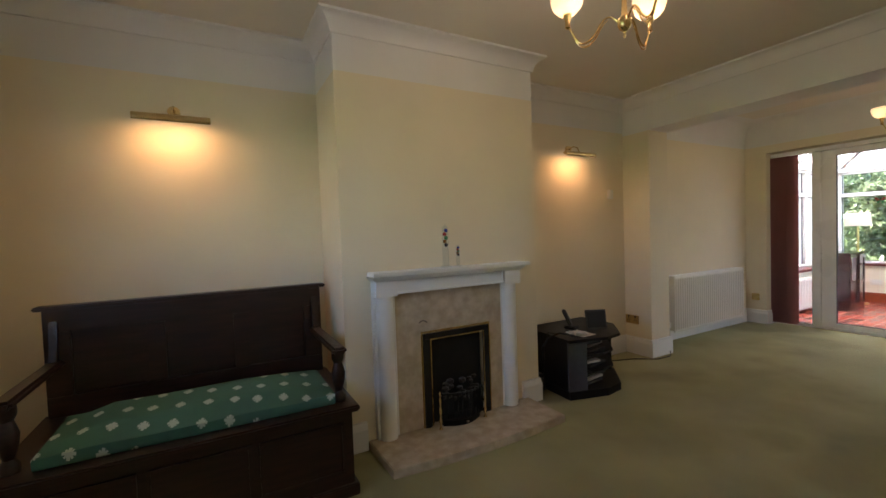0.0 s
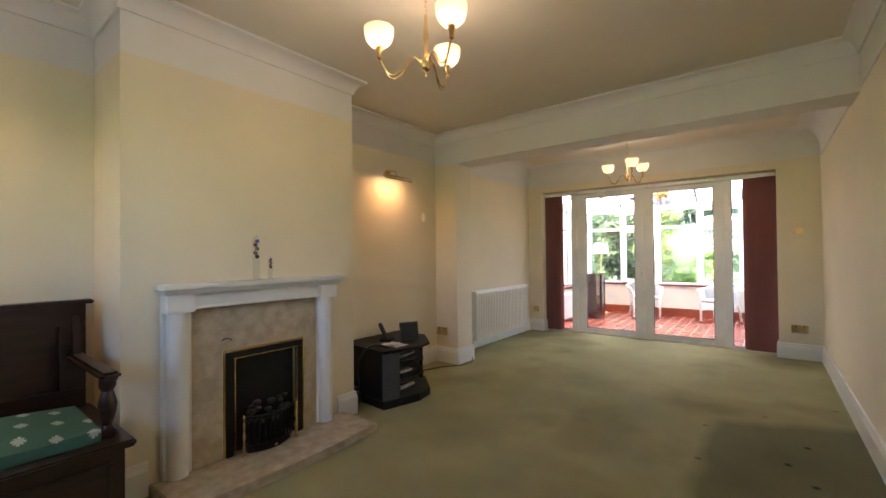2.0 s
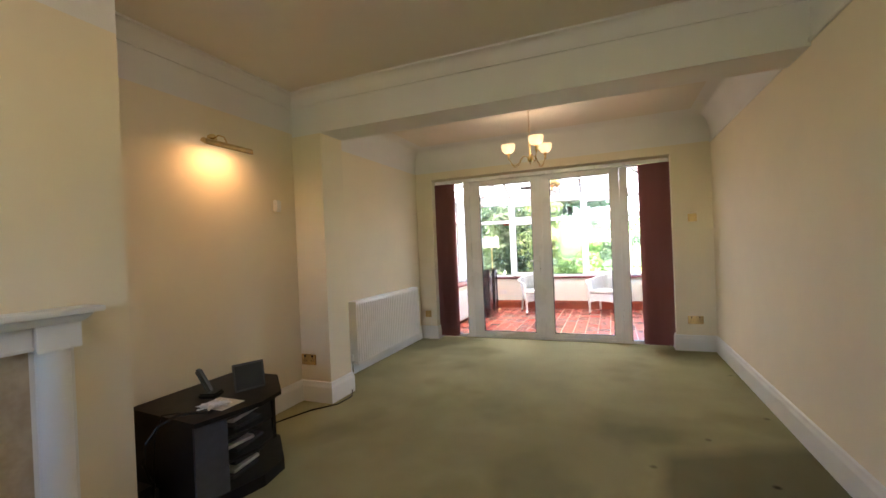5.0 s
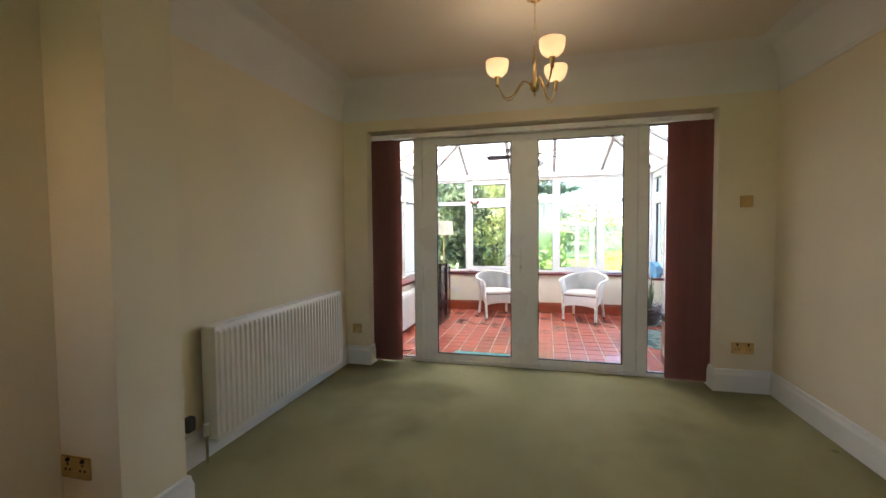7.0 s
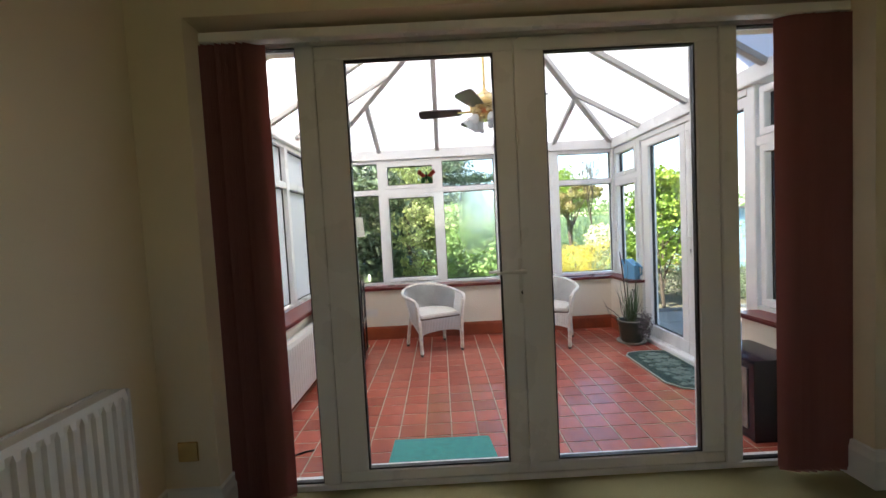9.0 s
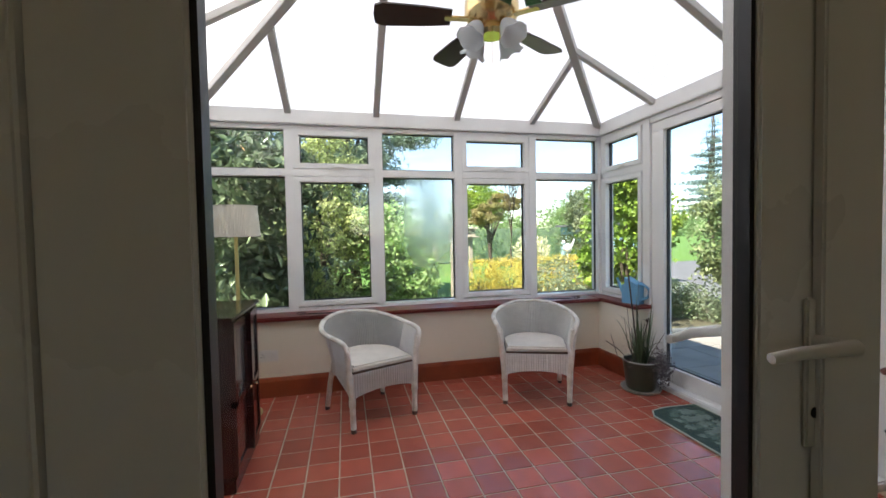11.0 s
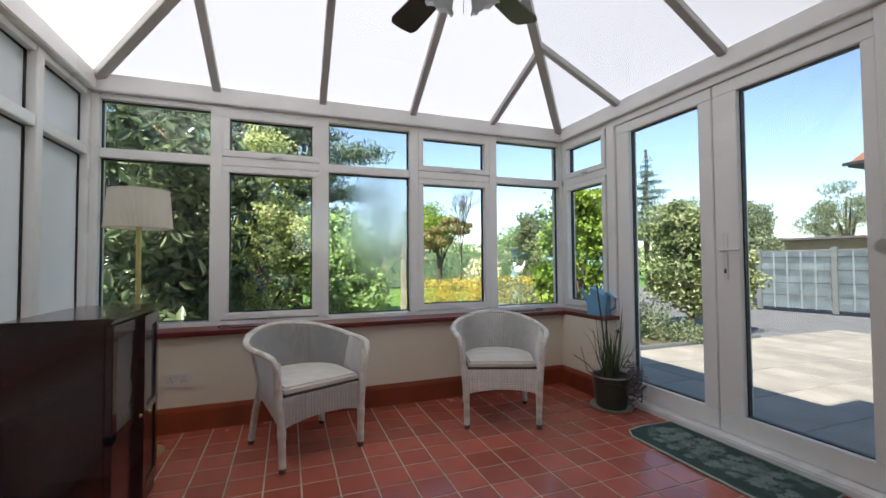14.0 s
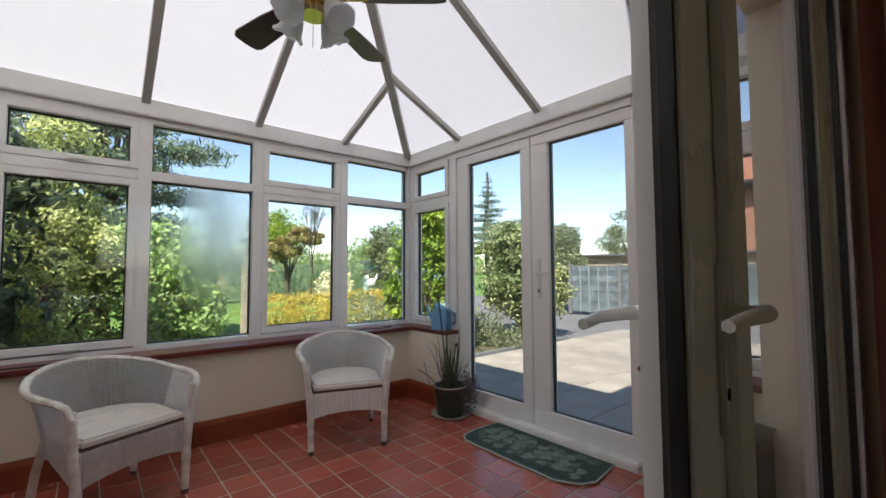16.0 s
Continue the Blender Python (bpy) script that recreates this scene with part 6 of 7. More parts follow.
# leafy rug and bath mat
def rug_mat():
    m = mat("leafy_green_rug", (0.03, 0.075, 0.055), 0.95, var=0.1, scale=30, bump=0.4, bscale=350)
    n, l = m.node_tree.nodes, m.node_tree.links
    b = n["Principled BSDF"]
    src = b.inputs["Base Color"].links[0].from_socket
    co = n.new("ShaderNodeTexCoord")
    nz = n.new("ShaderNodeTexNoise")
    nz.inputs["Scale"].default_value = 16
    l.new(co.outputs["Object"], nz.inputs[0])
    mxv = n.new("ShaderNodeVectorMath")
    mxv.operation = "MULTIPLY_ADD"
    mxv.inputs[1].default_value = (0.14, 0.14, 0)
    l.new(nz.outputs["Color"], mxv.inputs[0])
    l.new(co.outputs["Object"], mxv.inputs[2])
    v = n.new("ShaderNodeTexVoronoi")
    v.feature, v.inputs["Scale"].default_value = "F1", 17
    v.distance = "MANHATTAN"
    l.new(mxv.outputs[0], v.inputs["Vector"])
    r = n.new("ShaderNodeValToRGB")
    r.color_ramp.elements[0].position, r.color_ramp.elements[1].position = 0.52, 0.66
    r.color_ramp.elements[0].color, r.color_ramp.elements[1].color = (0.045, 0.09, 0.07, 1), (0.022, 0.05, 0.04, 1)
    l.new(v.outputs["Distance"], r.inputs[0])
    mx = n.new("ShaderNodeMix")
    mx.data_type = "RGBA"
    mx.inputs[0].default_value = 0.9
    l.new(src, mx.inputs[6])
    l.new(r.outputs[0], mx.inputs[7])
    l.new(mx.outputs[2], b.inputs["Base Color"])
    return m


rg = thing("rug", (0, 0, CF), "dark green leaf patterned rug with a pale edge on tiles", "rug")
rp = [(8.98, 0.262), (8.91, 0.31), (8.24, 0.315), (8.13, 0.25), (8.09, 0.17), (8.12, -0.08), (8.99, -0.08), (9.0, 0.16)]
part("pile", prism(bmesh.new(), rp, 0.003, 0.011), rug_mat(), rg)
rl = random.Random(31)
for tone, seed, count in (((0.13, 0.20, 0.165), 0, 34), ((0.25, 0.32, 0.27), 1, 26)):
    bm = bmesh.new()
    for k in range(count):
        cx, cy = 8.20 + 0.72 * ((k * 0.5698 + 0.31 * seed) % 1.0), -0.02 + 0.255 * ((k * 0.7549 + 0.37 * seed) % 1.0)
        turn, big = rl.uniform(0, 2 * math.pi), rl.uniform(0.06, 0.085) * (0.75 if cy > 0.2 else 1.0)
        zz = 0.0116 + 0.0006 * seed + 0.00001 * k
        for q in range(7):
            a = turn + (q - 3) * 0.52
            ln = big * (1.0 - 0.13 * abs(q - 3))
            u, w = Vector((math.cos(a), math.sin(a), 0)), Vector((-math.sin(a), math.cos(a), 0)) * big * 0.17
            c = Vector((cx, cy, zz))
            bm.faces.new([bm.verts.new(p) for p in (c, c + u * ln * 0.5 - w, c + u * ln, c + u * ln * 0.5 + w)])
    part("leaf_motifs", bm, mat("woven_leaf_green", tone, 0.95, var=0.3, scale=60), rg)
part("binding", tube(bmesh.new(), [(x, y, 0.009) for x, y in rp], 0.006, 6, closed=True), mat("pale_green_binding", (0.46, 0.50, 0.42), 0.9, var=0.1), rg)
bm = prism(bmesh.new(), [(7.29, 1.70), (7.59, 1.73), (7.60, 2.29), (7.29, 2.30)], CF + 0.003, CF + 0.015)
solid("door_mat", bm, TURQ, "turquoise mat on the red tiles at the foot of the screen", "mat")

# dark box unit with a pale picture front
tv = thing("storage_unit", (0, 0, CF), "low black unit with a glossy top beside the dwarf wall", "cabinet")
part("carcass", bbox(7.37, 7.74, 0.045, 0.30, 0.0, 0.44, 0.004), mat("black_lacquer", (0.014, 0.016, 0.025), 0.18), tv)
part("top", bbox(7.36, 7.75, 0.04, 0.31, 0.441, 0.458, 0.004), mat("glossy_black_top", (0.02, 0.025, 0.04), 0.12), tv)
part("picture_front", bbox(7.42, 7.70, 0.3005, 0.306, 0.06, 0.40), mat("faded_print", (0.42, 0.37, 0.30), 0.5, other=(0.10, 0.08, 0.07), scale=9), tv)
solid("power_cable", tube(bmesh.new(), [(7.40 + 0.16 * math.cos(a), 2.70 + 0.20 * math.sin(a), CF + 0.006) for a in [0.3 + 5.2 * i / 24 for i in range(25)]], 0.0045, 6), BLACK, "coiled black cable on the red tiles", "cable", smooth=True)
radiator((7.62, 3.12, 0.02), 1.15, 0.44, 0.085, "cream panel radiator under the opal side windows", 0.0, 24)
plate("wall_socket", (9.97, 2.80, 0.27), "x", 0.146, 0.086, SOCKET, "white double wall socket above the terracotta skirting")
solid("alarm_button", tube(bmesh.new(), [(8.60, 3.30, SILL), (8.60, 3.30, SILL + 0.03)], 0.02, 12), BLACK, "small black knob on the maroon sill", "knob", smooth=True)


def fire_iron(at, length, rz, label):
    t = thing("wrought_iron_rod", at, label, "metalwork", rz=rz)
    part("rod", tube(bmesh.new(), [(0, 0, 0.006), (length, 0, 0.006)], 0.004, 6), BLACK, t)
    for s in range(4):
        a = s * math.pi / 2
        part("basket_wire", tube(bmesh.new(), [(-0.07 * (1 - u) - 0.0, 0.016 * math.sin(math.pi * u) * math.cos(a + 2 * u), 0.014 + 0.014 * math.sin(math.pi * u) * math.sin(a + 2 * u)) for u in [i / 8 for i in range(9)]], 0.0022, 5), BLACK, t)


fire_iron((9.99, 2.52, SILL), 0.55, -92, "black wrought iron rod with a twisted basket end on the sill")
fire_iron((9.99, 0.25, SILL), 0.30, 80, "short black wrought iron rod with a twisted end on the sill")

# ---- outdoors ----
GZ = -0.2
structure("ground", (lambda bm: (bm.faces.new([bm.verts.new(c) for c in ((-300, -300, GZ - 0.06), (400, -300, GZ - 0.06), (400, 300, GZ - 0.06), (-300, 300, GZ - 0.06))]), bm)[1])(bmesh.new()), LAWN, "mown grass reaching into the distance")
structure("pavement_bed", bbox(2.0, 11.28, -6.7, -0.31, GZ - 0.05, GZ - 0.012), CONC, "patio bed")
structure("road_drive", bbox(-5.0, 22.0, -12.95, -4.52, GZ - 0.055, GZ - 0.02), TARMAC, "grey tarmac drive")
structure("pavement_edge", bbox(11.29, 11.37, -4.6, -0.5, GZ - 0.055, GZ + 0.03, 0.012), CONC, "concrete edging")
# unseen paving, added so daylight bounced indoors loses the lawn's green
structure("pavement_bounce", bbox(-12.0, -0.3, -8.0, 8.0, GZ - 0.05, GZ - 0.01), CONC, "unseen grey paving added to neutralise bounced daylight")
structure("planting_bed", bbox(11.38, 16.5, -4.6, -1.0, GZ - 0.05, GZ + 0.0), SOILBED, "planting bed")
structure("planting_bed", bbox(10.4, 17.0, 0.5, 9.0, GZ - 0.05, GZ + 0.0), SOILBED, "planting bed")

# fence with concrete posts
fn = thing("fence", (0, 0, GZ), "weathered blue grey panel fence between concrete posts across the drive", "fence")
fa, fb = Vector((13.72, -8.45, 0)), Vector((11.0, -9.05, 0))
fd = (fb - fa).normalized()
fang = math.atan2(fd.y, fd.x)
npan = 6
for i in range(npan + 1):
    p = fa + fd * 1.36 * i
    part("post", bbox(-0.05, 0.05, -0.05, 0.05, 0, 1.44, 0.01, m=Matrix.Translation(p) @ Matrix.Rotation(fang, 4, "Z")), CONC, fn)
for i in range(npan):
    p = fa + fd * (1.36 * i + 0.055)
    m = Matrix.Translation(p) @ Matrix.Rotation(fang, 4, "Z")
    for j in range(9):
        part("board", bbox(0.0, 1.25, -0.012 + 0.010 * (j % 2), -0.003 + 0.010 * (j % 2), 0.08 + j * 0.144, 0.08 + j * 0.144 + 0.146, m=m @ Matrix.Rotation(0.006 * math.sin(3.1 * i + 1.7 * j), 4, "Y")), FENCEB, fn)
    for q in (0.23, 0.48, 0.73, 0.98):
        part("batten", bbox(q, q + 0.028, -0.035, -0.013, 0.06, 1.36, m=m), BATTEN, fn)
gr = thing("garage", (0, 0, GZ), "low tan garage with a dark flat roof behind the fence", "building")
m = Matrix.Translation((17.3, -12.9, 0)) @ Matrix.Rotation(fang, 4, "Z")
part("wall", bbox(0, 12.5, 0, 4, 0, 1.80, m=m), TANW, gr)
part("roof", bbox(-0.2, 12.7, -0.25, 4.2, 1.80, 1.87, m=m), ROOFG, gr)
hs = thing("neighbour_house", (5.77, 1.2, GZ), "distant house with a clay tiled roof and white gutter", "building")
part("wall", bbox(3.0, 8.0, -22.5, -17.5, 0, 4.5), BRICK, hs)
bm = bmesh.new()
v = [bm.verts.new(c) for c in ((2.6, -17.1, 4.45), (9.7, -17.1, 4.45), (9.7, -22.9, 4.45), (2.6, -22.9, 4.45), (3.8, -20, 6.9), (8.3, -20, 6.9))]
for f in ((0, 1, 5, 4), (1, 2, 5), (2, 3, 4, 5), (3, 0, 4), (3, 2, 1, 0)):
    bm.faces.new([v[i] for i in f])
part("roof", bm, ROOFT, hs)
part("gutter", bbox(2.6, 9.75, -17.05, -16.93, 4.37, 4.48), GREYP, hs)
part("soffit", bbox(2.65, 9.65, -22.8, -17.06, 4.32, 4.42), ROOFG, hs)
sd = thing("garden_shed", (15.4, -5.6, GZ), "pale blue boarded shed behind the bushes", "shed")
part("wall", bbox(0, 2.4, 0, 1.6, 0, 1.5), SHED, sd)
for j in range(10):
    part("board", bbox(-0.02, -0.002, 0, 1.6, 0.02 + j * 0.15, 0.02 + j * 0.15 + 0.13), SHED, sd)
    part("board", bbox(0, 2.4, -0.02, -0.002, 0.02 + j * 0.15, 0.02 + j * 0.15 + 0.13), SHED, sd)
part("roof", bbox(-0.15, 2.5, -0.15, 1.75, 1.5, 1.56), ROOFG, sd)

# shrubs and trees
plant("laurel", (11.35, 3.25, GZ), [(0, 0.05, 1.75, 0.75, 1.0, 0.85), (0.05, 0.1, 2.25, 0.65, 0.8, 0.42), (0.1, 0.1, 1.1, 0.75, 1.0, 1.0), (-0.1, -0.15, 0.5, 0.6, 0.7, 0.5)], 5200, 0.13, L_LAUREL, "dark green laurel with large glossy leaves close to the glass", trunk=0.06, seed=2, droop=0.8, asp=0.42, shell=0.25, clump=34, fill=0.55)
plant("laurel", (14.3, 5.2, GZ), [(0, 0, 1.6, 1.2, 2.0, 1.7), (0, 0, 3.0, 1.0, 1.8, 1.0)], 6000, 0.14, L_LAUREL, "tall laurel behind the first one", trunk=0.08, seed=3, droop=0.8, asp=0.42, shell=0.4, clump=40, fill=0.5)
plant("evergreen_shrub", (12.75, 2.42, GZ), [(0, 0.05, 1.0, 0.75, 0.80, 1.05), (0.05, 0.05, 1.95, 0.65, 0.74, 0.8), (0, 0.0, 0.45, 0.8, 0.82, 0.5), (0.1, 0.05, 2.55, 0.5, 0.6, 0.45)], 17000, 0.058, L_SHRUB, "dense evergreen shrub with small bright leaves", trunk=0.05, seed=4, shell=0.5, clump=80, fill=0.15)
plant("evergreen_tree", (15.3, 3.3, GZ), [(0, 0, 1.6, 1.3, 1.9, 1.6), (0, 0, 3.2, 1.3, 1.6, 1.4), (0, -0.3, 4.2, 1.1, 1.3, 0.8)], 10000, 0.10, L_DARK, "tall dark evergreen behind the shrubs", "tree", trunk=0.1, seed=5, shell=0.4, clump=60, fill=0.5)
plant("fir_tree", (15.6, 1.95, GZ), [(0.25 * math.cos(i * 2.4) * (i % 4), 0.33 * math.sin(i * 2.4) * (i % 4) - 0.1, 5.0 - i * 0.24, 0.36 + 0.058 * i, 0.36 + 0.065 * i, 0.16) for i in range(18)], 26000, 0.12, L_DARK, "dark fir with drooping tiers of branches", "tree", trunk=0.12, seed=6, droop=0.6, asp=0.22, shell=0.15)
plant("bright_shrub", (12.7, 1.38, GZ), [(-0.3, 0.1, 0.8, 0.6, 0.55, 0.9), (-0.25, 0.2, 1.45, 0.5, 0.45, 0.45), (0.2, -0.15, 0.4, 0.5, 0.5, 0.5)], 8000, 0.075, L_SPRING, "bright green shrub below the misted pane", trunk=0.03, seed=7, droop=0.4, clump=40, fill=0.4)
for i, (x, y) in enumerate(((15.1, -0.55), (15.2, -1.3), (15.4, -2.1), (15.5, -2.9), (15.6, -3.7))):
    plant("golden_shrub", (x, y, GZ), [(0, 0, 0.42, 0.5, 0.6, 0.46)], 3600, 0.035, L_GOLD, "low golden yellow shrub in a row along the lawn", trunk=0.02, seed=20 + i, up=1.0)
plant("holly_bush", (16.6, -4.05, GZ), [(0, 0, 1.0, 0.72, 0.68, 1.1), (0, 0.0, 1.95, 0.58, 0.52, 0.62)], 9000, 0.07, L_HOLLY, "rounded dark green bush beyond the golden shrubs", trunk=0.05, seed=8, clump=50, fill=0.5)
plant("russet_tree", (23.0, -3.7, GZ), [(0, 0, 2.3, 1.3, 1.1, 0.6), (0.3, -0.7, 2.7, 1.0, 0.9, 0.5), (0, 0.6, 1.9, 0.7, 0.6, 0.4)], 8000, 0.09, L_RED, "small spreading tree with russet leaves", "tree", trunk=0.09, seed=9, clump=30)
plant("round_tree", (29.0, -5.6, GZ), [(0, 0.4, 3.0, 1.9, 1.8, 1.3)], 6000, 0.13, L_ACER, "rounded lime green tree further down the garden", "tree", trunk=0.15, seed=10, clump=40, fill=0.5)
plant("acer", (11.45, -1.42, GZ), [(0, 0, 1.25, 0.60, 0.60, 0.6), (0.1, 0.1, 1.85, 0.48, 0.48, 0.36), (0.1, -0.5, 1.55, 0.42, 0.42, 0.42), (0.4, 0.2, 0.9, 0.35, 0.35, 0.35)], 7000, 0.06, L_ACER, "lime green acer outside the corner window", trunk=0.03, seed=11, shell=0.3, asp=0.8, clump=40, fill=0.35)
plant("variegated_bush", (12.0, -4.05, GZ), [(0, 0.02, 1.05, 0.76, 0.74, 0.95), (0.1, 0.02, 1.75, 0.62, 0.6, 0.42), (-0.25, -0.35, 0.9, 0.52, 0.5, 0.7)], 13000, 0.075, L_VARI, "large rounded bush with cream edged leaves beside the patio", trunk=0.06, seed=12, shell=0.7, clump=80, fill=0.4)
plant("low_plants", (12.3, -2.9, GZ), [(0, 0, 0.12, 0.5, 0.5, 0.22), (0.5, -0.3, 0.2, 0.4, 0.5, 0.35), (-0.1, 0.4, 0.1, 0.3, 0.3, 0.2)], 2600, 0.06, L_BRIGHT, "low leafy plants at the edge of the paving", "plant", trunk=0.01, seed=13, asp=0.3)
plant("low_plants", (13.0, -1.9, GZ), [(0, 0, 0.35, 0.9, 0.6, 0.45), (1.2, 0, 0.4, 0.7, 0.6, 0.5)], 3600, 0.05, L_PALE, "loose flowering plants beyond the corner window", "plant", trunk=0.01, seed=14)
plant("low_plants", (11.9, -3.0, GZ), [(0, 0, 0.2, 0.45, 0.35, 0.35), (0.4, 0.5, 0.3, 0.45, 0.4, 0.4), (-0.5, -0.2, 0.12, 0.3, 0.25, 0.2)], 4200, 0.045, L_PALE, "loose low plants in front of the large bush", "plant", trunk=0.01, seed=44)
plant("willow_bush", (14.6, -9.3, GZ), [(0, 0, 1.4, 0.8, 0.8, 1.2), (0, 0, 2.2, 0.65, 0.65, 0.6)], 12000, 0.08, L_PALE, "feathery grey green bush at the end of the fence", trunk=0.03, seed=15, asp=0.3, fill=0.3)
plant("willow_tree", (17.7, -20.5, GZ), [(0, 0, 3.6, 1.25, 1.25, 1.1), (0.2, 0.2, 2.7, 1.3, 1.3, 1.3)], 9000, 0.12, L_PALE, "pale weeping willow far beyond the fence", "tree", trunk=0.15, seed=16, droop=2.0, asp=0.2, clump=40)
plant("cedar_tree", (26.3, -18.4, GZ), [(0.28 * math.sin(i * 2.1) * (0.4 + i * 0.12), 0.28 * math.cos(i * 2.6) * (0.4 + i * 0.12), 7.9 - i * 0.32, 0.10 + 0.115 * i, 0.10 + 0.115 * i, 0.10) for i in range(18)], 12000, 0.17, L_BLUE, "tall blue green conifer against the sky", "tree", trunk=0.14, seed=17, asp=0.2, shell=0.1)
plant("round_tree", (22.5, -16.0, GZ), [(0, 0, 3.0, 1.7, 1.7, 1.5)], 6500, 0.11, L_PALE, "pale feathery green tree beside the conifer", "tree", trunk=0.12, seed=18, clump=40)
plant("hedge_tree", (34.0, -15.0, GZ), [(0, 0, 2.2, 3.0, 3.5, 2.0)], 7000, 0.18, L_BRIGHT, "broad green tree at the foot of the garden", "tree", trunk=0.2, seed=19, clump=40)


def hedge(x0, x1, y0, y1, h, n, size, material, label, seed):
    t = thing("hedge", ((x0 + x1) / 2, (y0 + y1) / 2, GZ), label, "hedge")
    k = max(2, int(max(x1 - x0, y1 - y0) / 1.2))
    blobs = []
    for i in range(k):
        u = (i + 0.5) / k - 0.5
        blobs.append(((x1 - x0) * u, (y1 - y0) * u, h * 0.5, 0.9, 0.9, h * 0.55))
    leaf_part("foliage", leaves(None, blobs, n, size, seed), material, t)
    part("core", bbox(-max(0.3, (x1 - x0) / 2 - 0.4) if x1 - x0 > y1 - y0 else -0.3, max(0.3, (x1 - x0) / 2 - 0.4) if x1 - x0 > y1 - y0 else 0.3, -max(0.3, (y1 - y0) / 2 - 0.4) if y1 - y0 >= x1 - x0 else -0.3, max(0.3, (y1 - y0) / 2 - 0.4) if y1 - y0 >= x1 - x0 else 0.3, 0, h * 0.8), L_DARK, t)


hedge(26.0, 26.5, -12.0, 5.0, 2.0, 14000, 0.09, L_BRIGHT, "clipped green hedge across the garden", 31)
hedge(11.5, 24.0, 8.2, 8.6, 3.2, 12000, 0.13, L_SHRUB, "tall evergreen hedge along the boundary", 32)

# pergola frame, bird table, bare tree, white cockerel
pg = thing("timber_arch", (14.0, 0.47, GZ), "weathered timber arch frame in the garden", "arch")
for y in (-0.17, 0.17):
    part("post", bbox(-0.04, 0.04, y - 0.04, y + 0.04, 0, 1.52, 0.005), PALEWOOD, pg)
part("beam", bbox(-0.05, 0.05, -0.26, 0.26, 1.52, 1.60, 0.005), PALEWOOD, pg)
part("brace", tube(bmesh.new(), [(0, -0.55, 0.0), (0, -0.2, 1.1)], 0.03, 6), PALEWOOD, pg)
bdt = thing("bird_table", (18.6, -1.45, GZ), "timber bird table with a small roof", "bird table")
part("post", bbox(-0.05, 0.05, -0.05, 0.05, 0, 1.25, 0.005), PALEWOOD, bdt)
part("tray", bbox(-0.22, 0.22, -0.22, 0.22, 1.25, 1.29, 0.005), PALEWOOD, bdt)
part("house", bbox(-0.12, 0.12, -0.12, 0.12, 1.29, 1.5, 0.005), PALEWOOD, bdt)
part("roof", bbox(-0.2, 0.2, -0.2, 0.2, 1.5, 1.54, 0.005), PALEWOOD, bdt)
bt2 = thing("bare_tree", (22.0, -4.2, GZ), "slender bare branched tree against the sky", "tree")
rnd = random.Random(8)
bm = bmesh.new()


def grow(p, d, length, r, depth):
    e = p + d * length
    tube(bm, [p, p.lerp(e, 0.5) + Vector((rnd.uniform(-1, 1), rnd.uniform(-1, 1), 0)) * length * 0.06, e], r, 5, r * 0.6)
    if depth:
        for _ in range(3):
            nd = (d + Vector((rnd.uniform(-0.5, 0.5), rnd.uniform(-0.5, 0.5), rnd.uniform(-0.1, 0.3)))).normalized()
            grow(e, nd, length * rnd.uniform(0.6, 0.8), r * 0.6, depth - 1)


grow(Vector((0, 0, 0)), Vector((0, 0, 1)), 1.3, 0.05, 5)
part("branches", bm, BARK, bt2)
ck = bmesh.new()
bmesh.ops.create_icosphere(ck, subdivisions=2, radius=0.13, matrix=Matrix.Translation((0, 0, 1.05)) @ Matrix.Diagonal((0.7, 1.3, 0.9, 1)))
bmesh.ops.create_icosphere(ck, subdivisions=2, radius=0.06, matrix=Matrix.Translation((0, 0.15, 1.2)))
tube(ck, [(0, -0.12, 1.08), (0, -0.22, 1.2), (0, -0.24, 1.3)], 0.05, 6, 0.015)
tube(ck, [(0, 0, 0), (0, 0, 0.98)], 0.012, 6)
ck_o = solid("cockerel_statue", ck, GLOSSWHITE, "white cockerel garden ornament on a stake", "statue", smooth=True)
ck_o.location = (15.9, -3.12, GZ)
ck_o.scale = (0.72, 0.72, 0.92)
plant("white_flowers", (17.0, -2.7, GZ), [(0, 0, 0.9, 0.5, 0.5, 0.4)], 1500, 0.05, mat("cream_petal", (0.75, 0.70, 0.42), 0.7, per=0.2, island=True), "shrub covered with cream blossom", trunk=0.03, seed=41)
far = thing("far_woods", (95, -30, GZ), "distant line of trees beyond the gardens", "trees")
far["kind"] = "stuff"
_r = np.random.default_rng(60)
leaf_part("crowns", leaves(None, [(float(_r.normal() * 6), -110 + 3.4 * i, 2.2, 4.5, 3.6, 2.6 + 2.2 * float(_r.random())) for i in range(66)], 26000, 0.75, 61, shell=0.6), L_BRIGHT, far)

# ---- quarry tiles and paving, last ----
PX, PYT, JX, JY = 0.158, 0.1625, 9.072, 1.948


def slab_mesh(name, w, d, h, material, bev):
    bm = bmesh.new()
    b = bev
    lo = [bm.verts.new(c) for c in ((-w / 2, -d / 2, 0), (w / 2, -d / 2, 0), (w / 2, d / 2, 0), (-w / 2, d / 2, 0))]
    md = [bm.verts.new((v.co.x, v.co.y, h - b)) for v in lo]
    tp = [bm.verts.new((v.co.x - math.copysign(b, v.co.x), v.co.y - math.copysign(b, v.co.y), h)) for v in lo]
    for a, c in ((lo, md), (md, tp)):
        for i in range(4):
            bm.faces.new((a[i], a[(i + 1) % 4], c[(i + 1) % 4], c[i]))
    bm.faces.new(tp)
    me = bpy.data.meshes.new(name)
    bm.to_mesh(me)
    bm.free()
    me.materials.append(material)
    return me


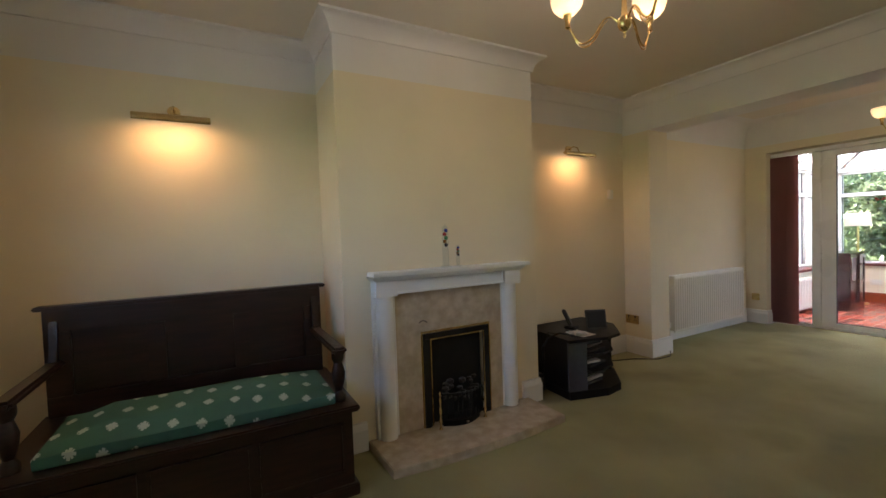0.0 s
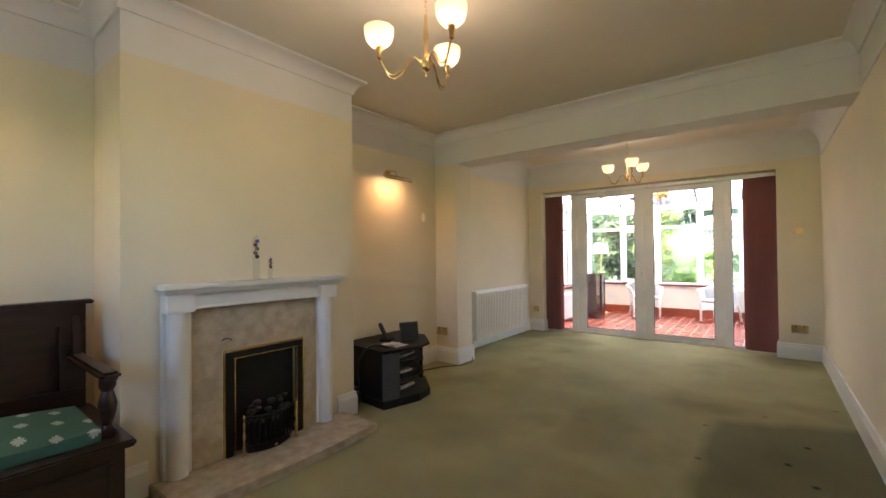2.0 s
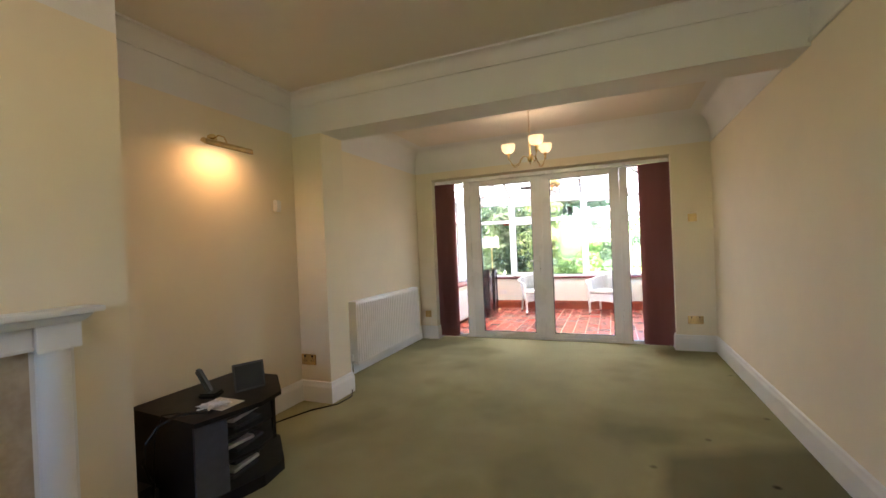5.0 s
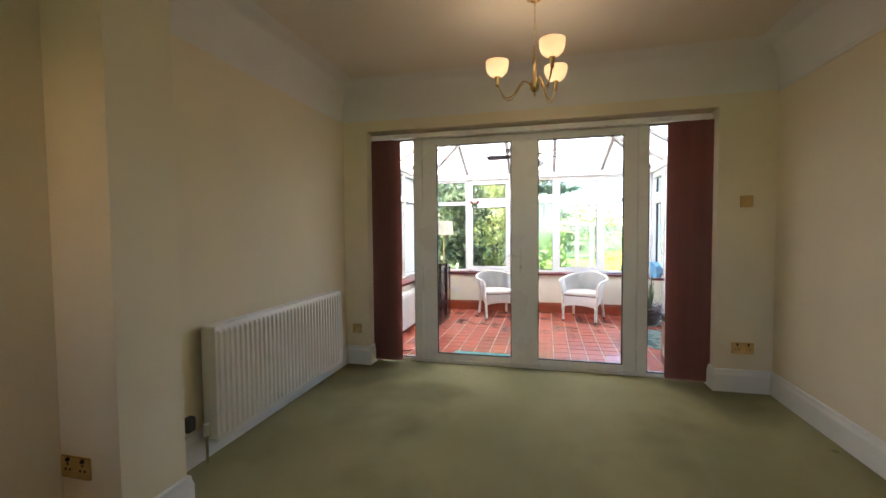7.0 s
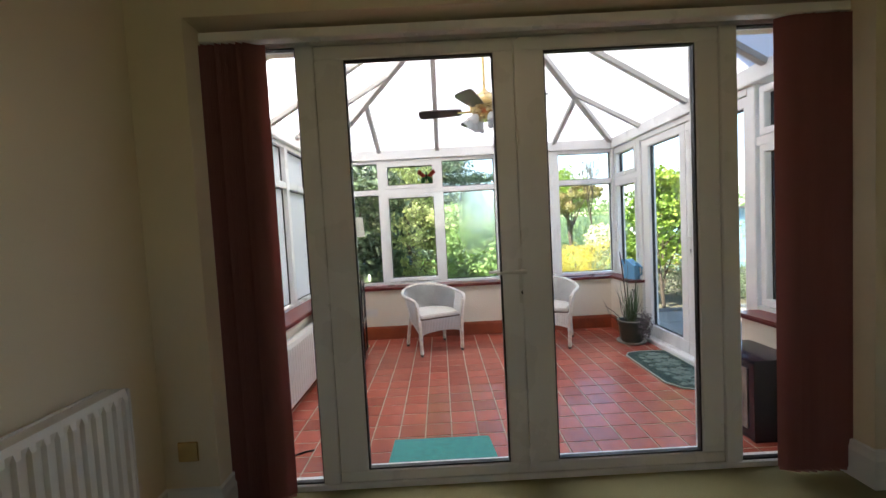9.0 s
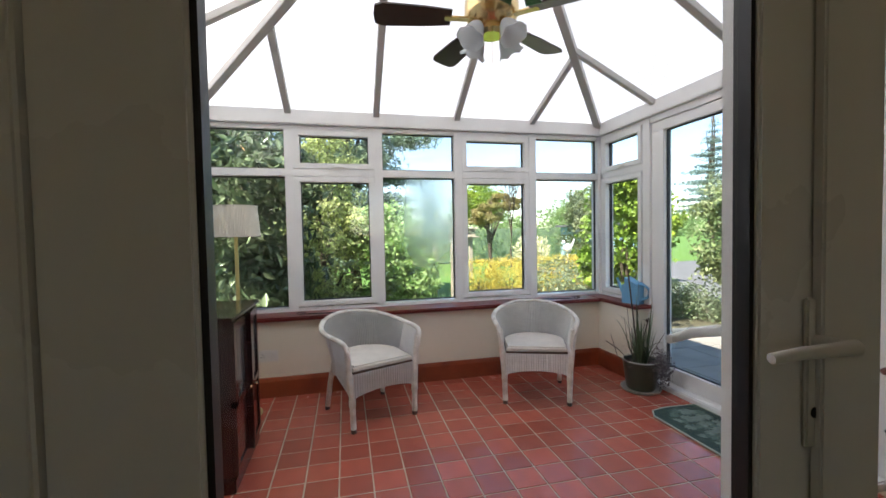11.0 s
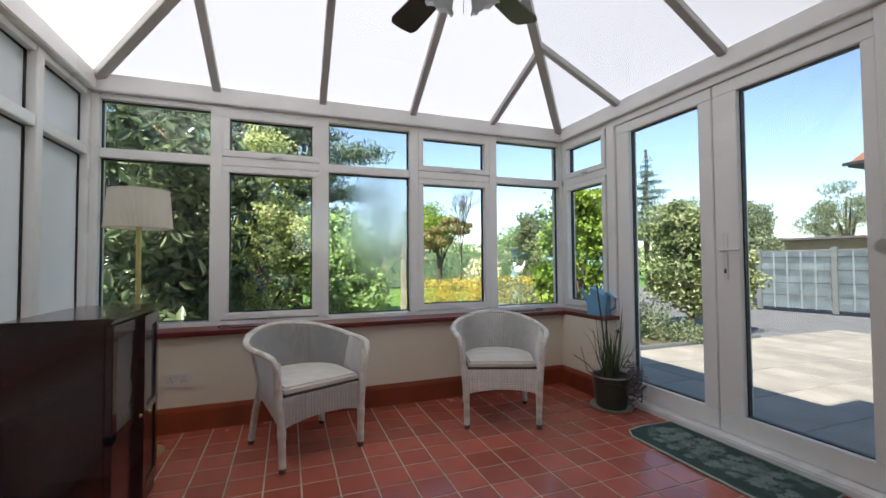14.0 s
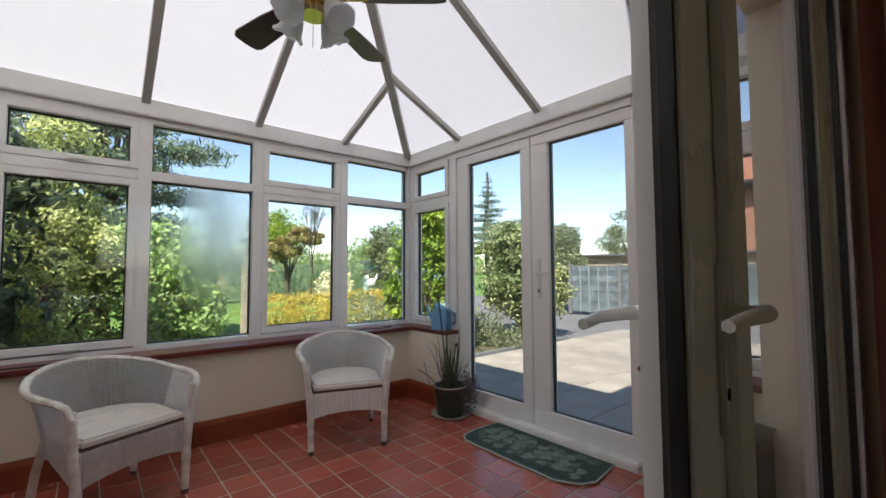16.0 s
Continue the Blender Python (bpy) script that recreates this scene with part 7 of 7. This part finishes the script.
rnd = random.Random(77)
floor = under("floor", "sealed red quarry tile floor with pale joints")
cells = []
i0, i1 = math.floor((7.20 - JX) / PX), math.ceil((9.97 - JX) / PX)
j0, j1 = math.floor((-0.20 - JY) / PYT), math.ceil((3.14 - JY) / PYT)
for i in range(i0, i1):
    for j in range(j0, j1):
        xa, xb = max(JX + i * PX + 0.004, 7.197), min(JX + (i + 1) * PX - 0.004, 9.97)
        ya, yb = max(JY + j * PYT + 0.004, -0.09 if 8.0 < JX + (i + 0.5) * PX < 9.5 else -0.02), min(JY + (j + 1) * PYT - 0.004, 3.14)
        if xb - xa > 0.02 and yb - ya > 0.02:
            cells.append((xa, xb, ya, yb))
cells.sort(key=lambda c: (abs(c[1] - c[0] - 0.15) > 0.003 or abs(c[3] - c[2] - 0.1545) > 0.003, c[0] + 0.2 * abs(c[2] - 1.6)))
tile_me = slab_mesh("tile", 0.15, 0.1545, 0.012, TILE, 0.0018)
rest = []
for k, (xa, xb, ya, yb) in enumerate(cells):
    full = abs(xb - xa - 0.15) < 0.003 and abs(yb - ya - 0.1545) < 0.003
    if k < 300 and full:
        o = new("tile", tile_me)
        o.parent = floor
        o.location = ((xa + xb) / 2, (ya + yb) / 2, CF - 0.012 + rnd.uniform(-0.0006, 0.0006))
        o.rotation_euler = (rnd.uniform(-0.002, 0.002), rnd.uniform(-0.002, 0.002), 0)
    else:
        rest.append((xa, xb, ya, yb))
TILE2 = mat("red_quarry_tile_edge", (0.46, 0.108, 0.068), 0.26, other=(0.37, 0.082, 0.054), scale=11, bump=0.12, bscale=40, per=0.2, island=True, coat=0.25)
bm = bmesh.new()
for xa, xb, ya, yb in rest:
    box(bm, xa, xb, ya, yb, CF - 0.012, CF + rnd.uniform(-0.0006, 0.0006))
if rest:
    tagged(part("cut_tiles", bm, TILE2, floor), kind="stuff")
pav = under("patio", "pale concrete paving slabs")
slab_me = slab_mesh("slab", 0.592, 0.592, 0.04, PATIO, 0.005)
for i in range(9):
    for j in range(10):
        o = new("slab", slab_me)
        o.parent = pav
        o.location = (6.14 + i * 0.6, -0.70 - j * 0.6, GZ - 0.04 + rnd.uniform(-0.003, 0.003))

# the garden room and the garden stand a little off the house's own grid
for ob in list(scene.objects):
    if ob.parent is None and ob not in INDOORS:
        ob.location = ob.location + Vector((0.081, -0.02, 0.0))
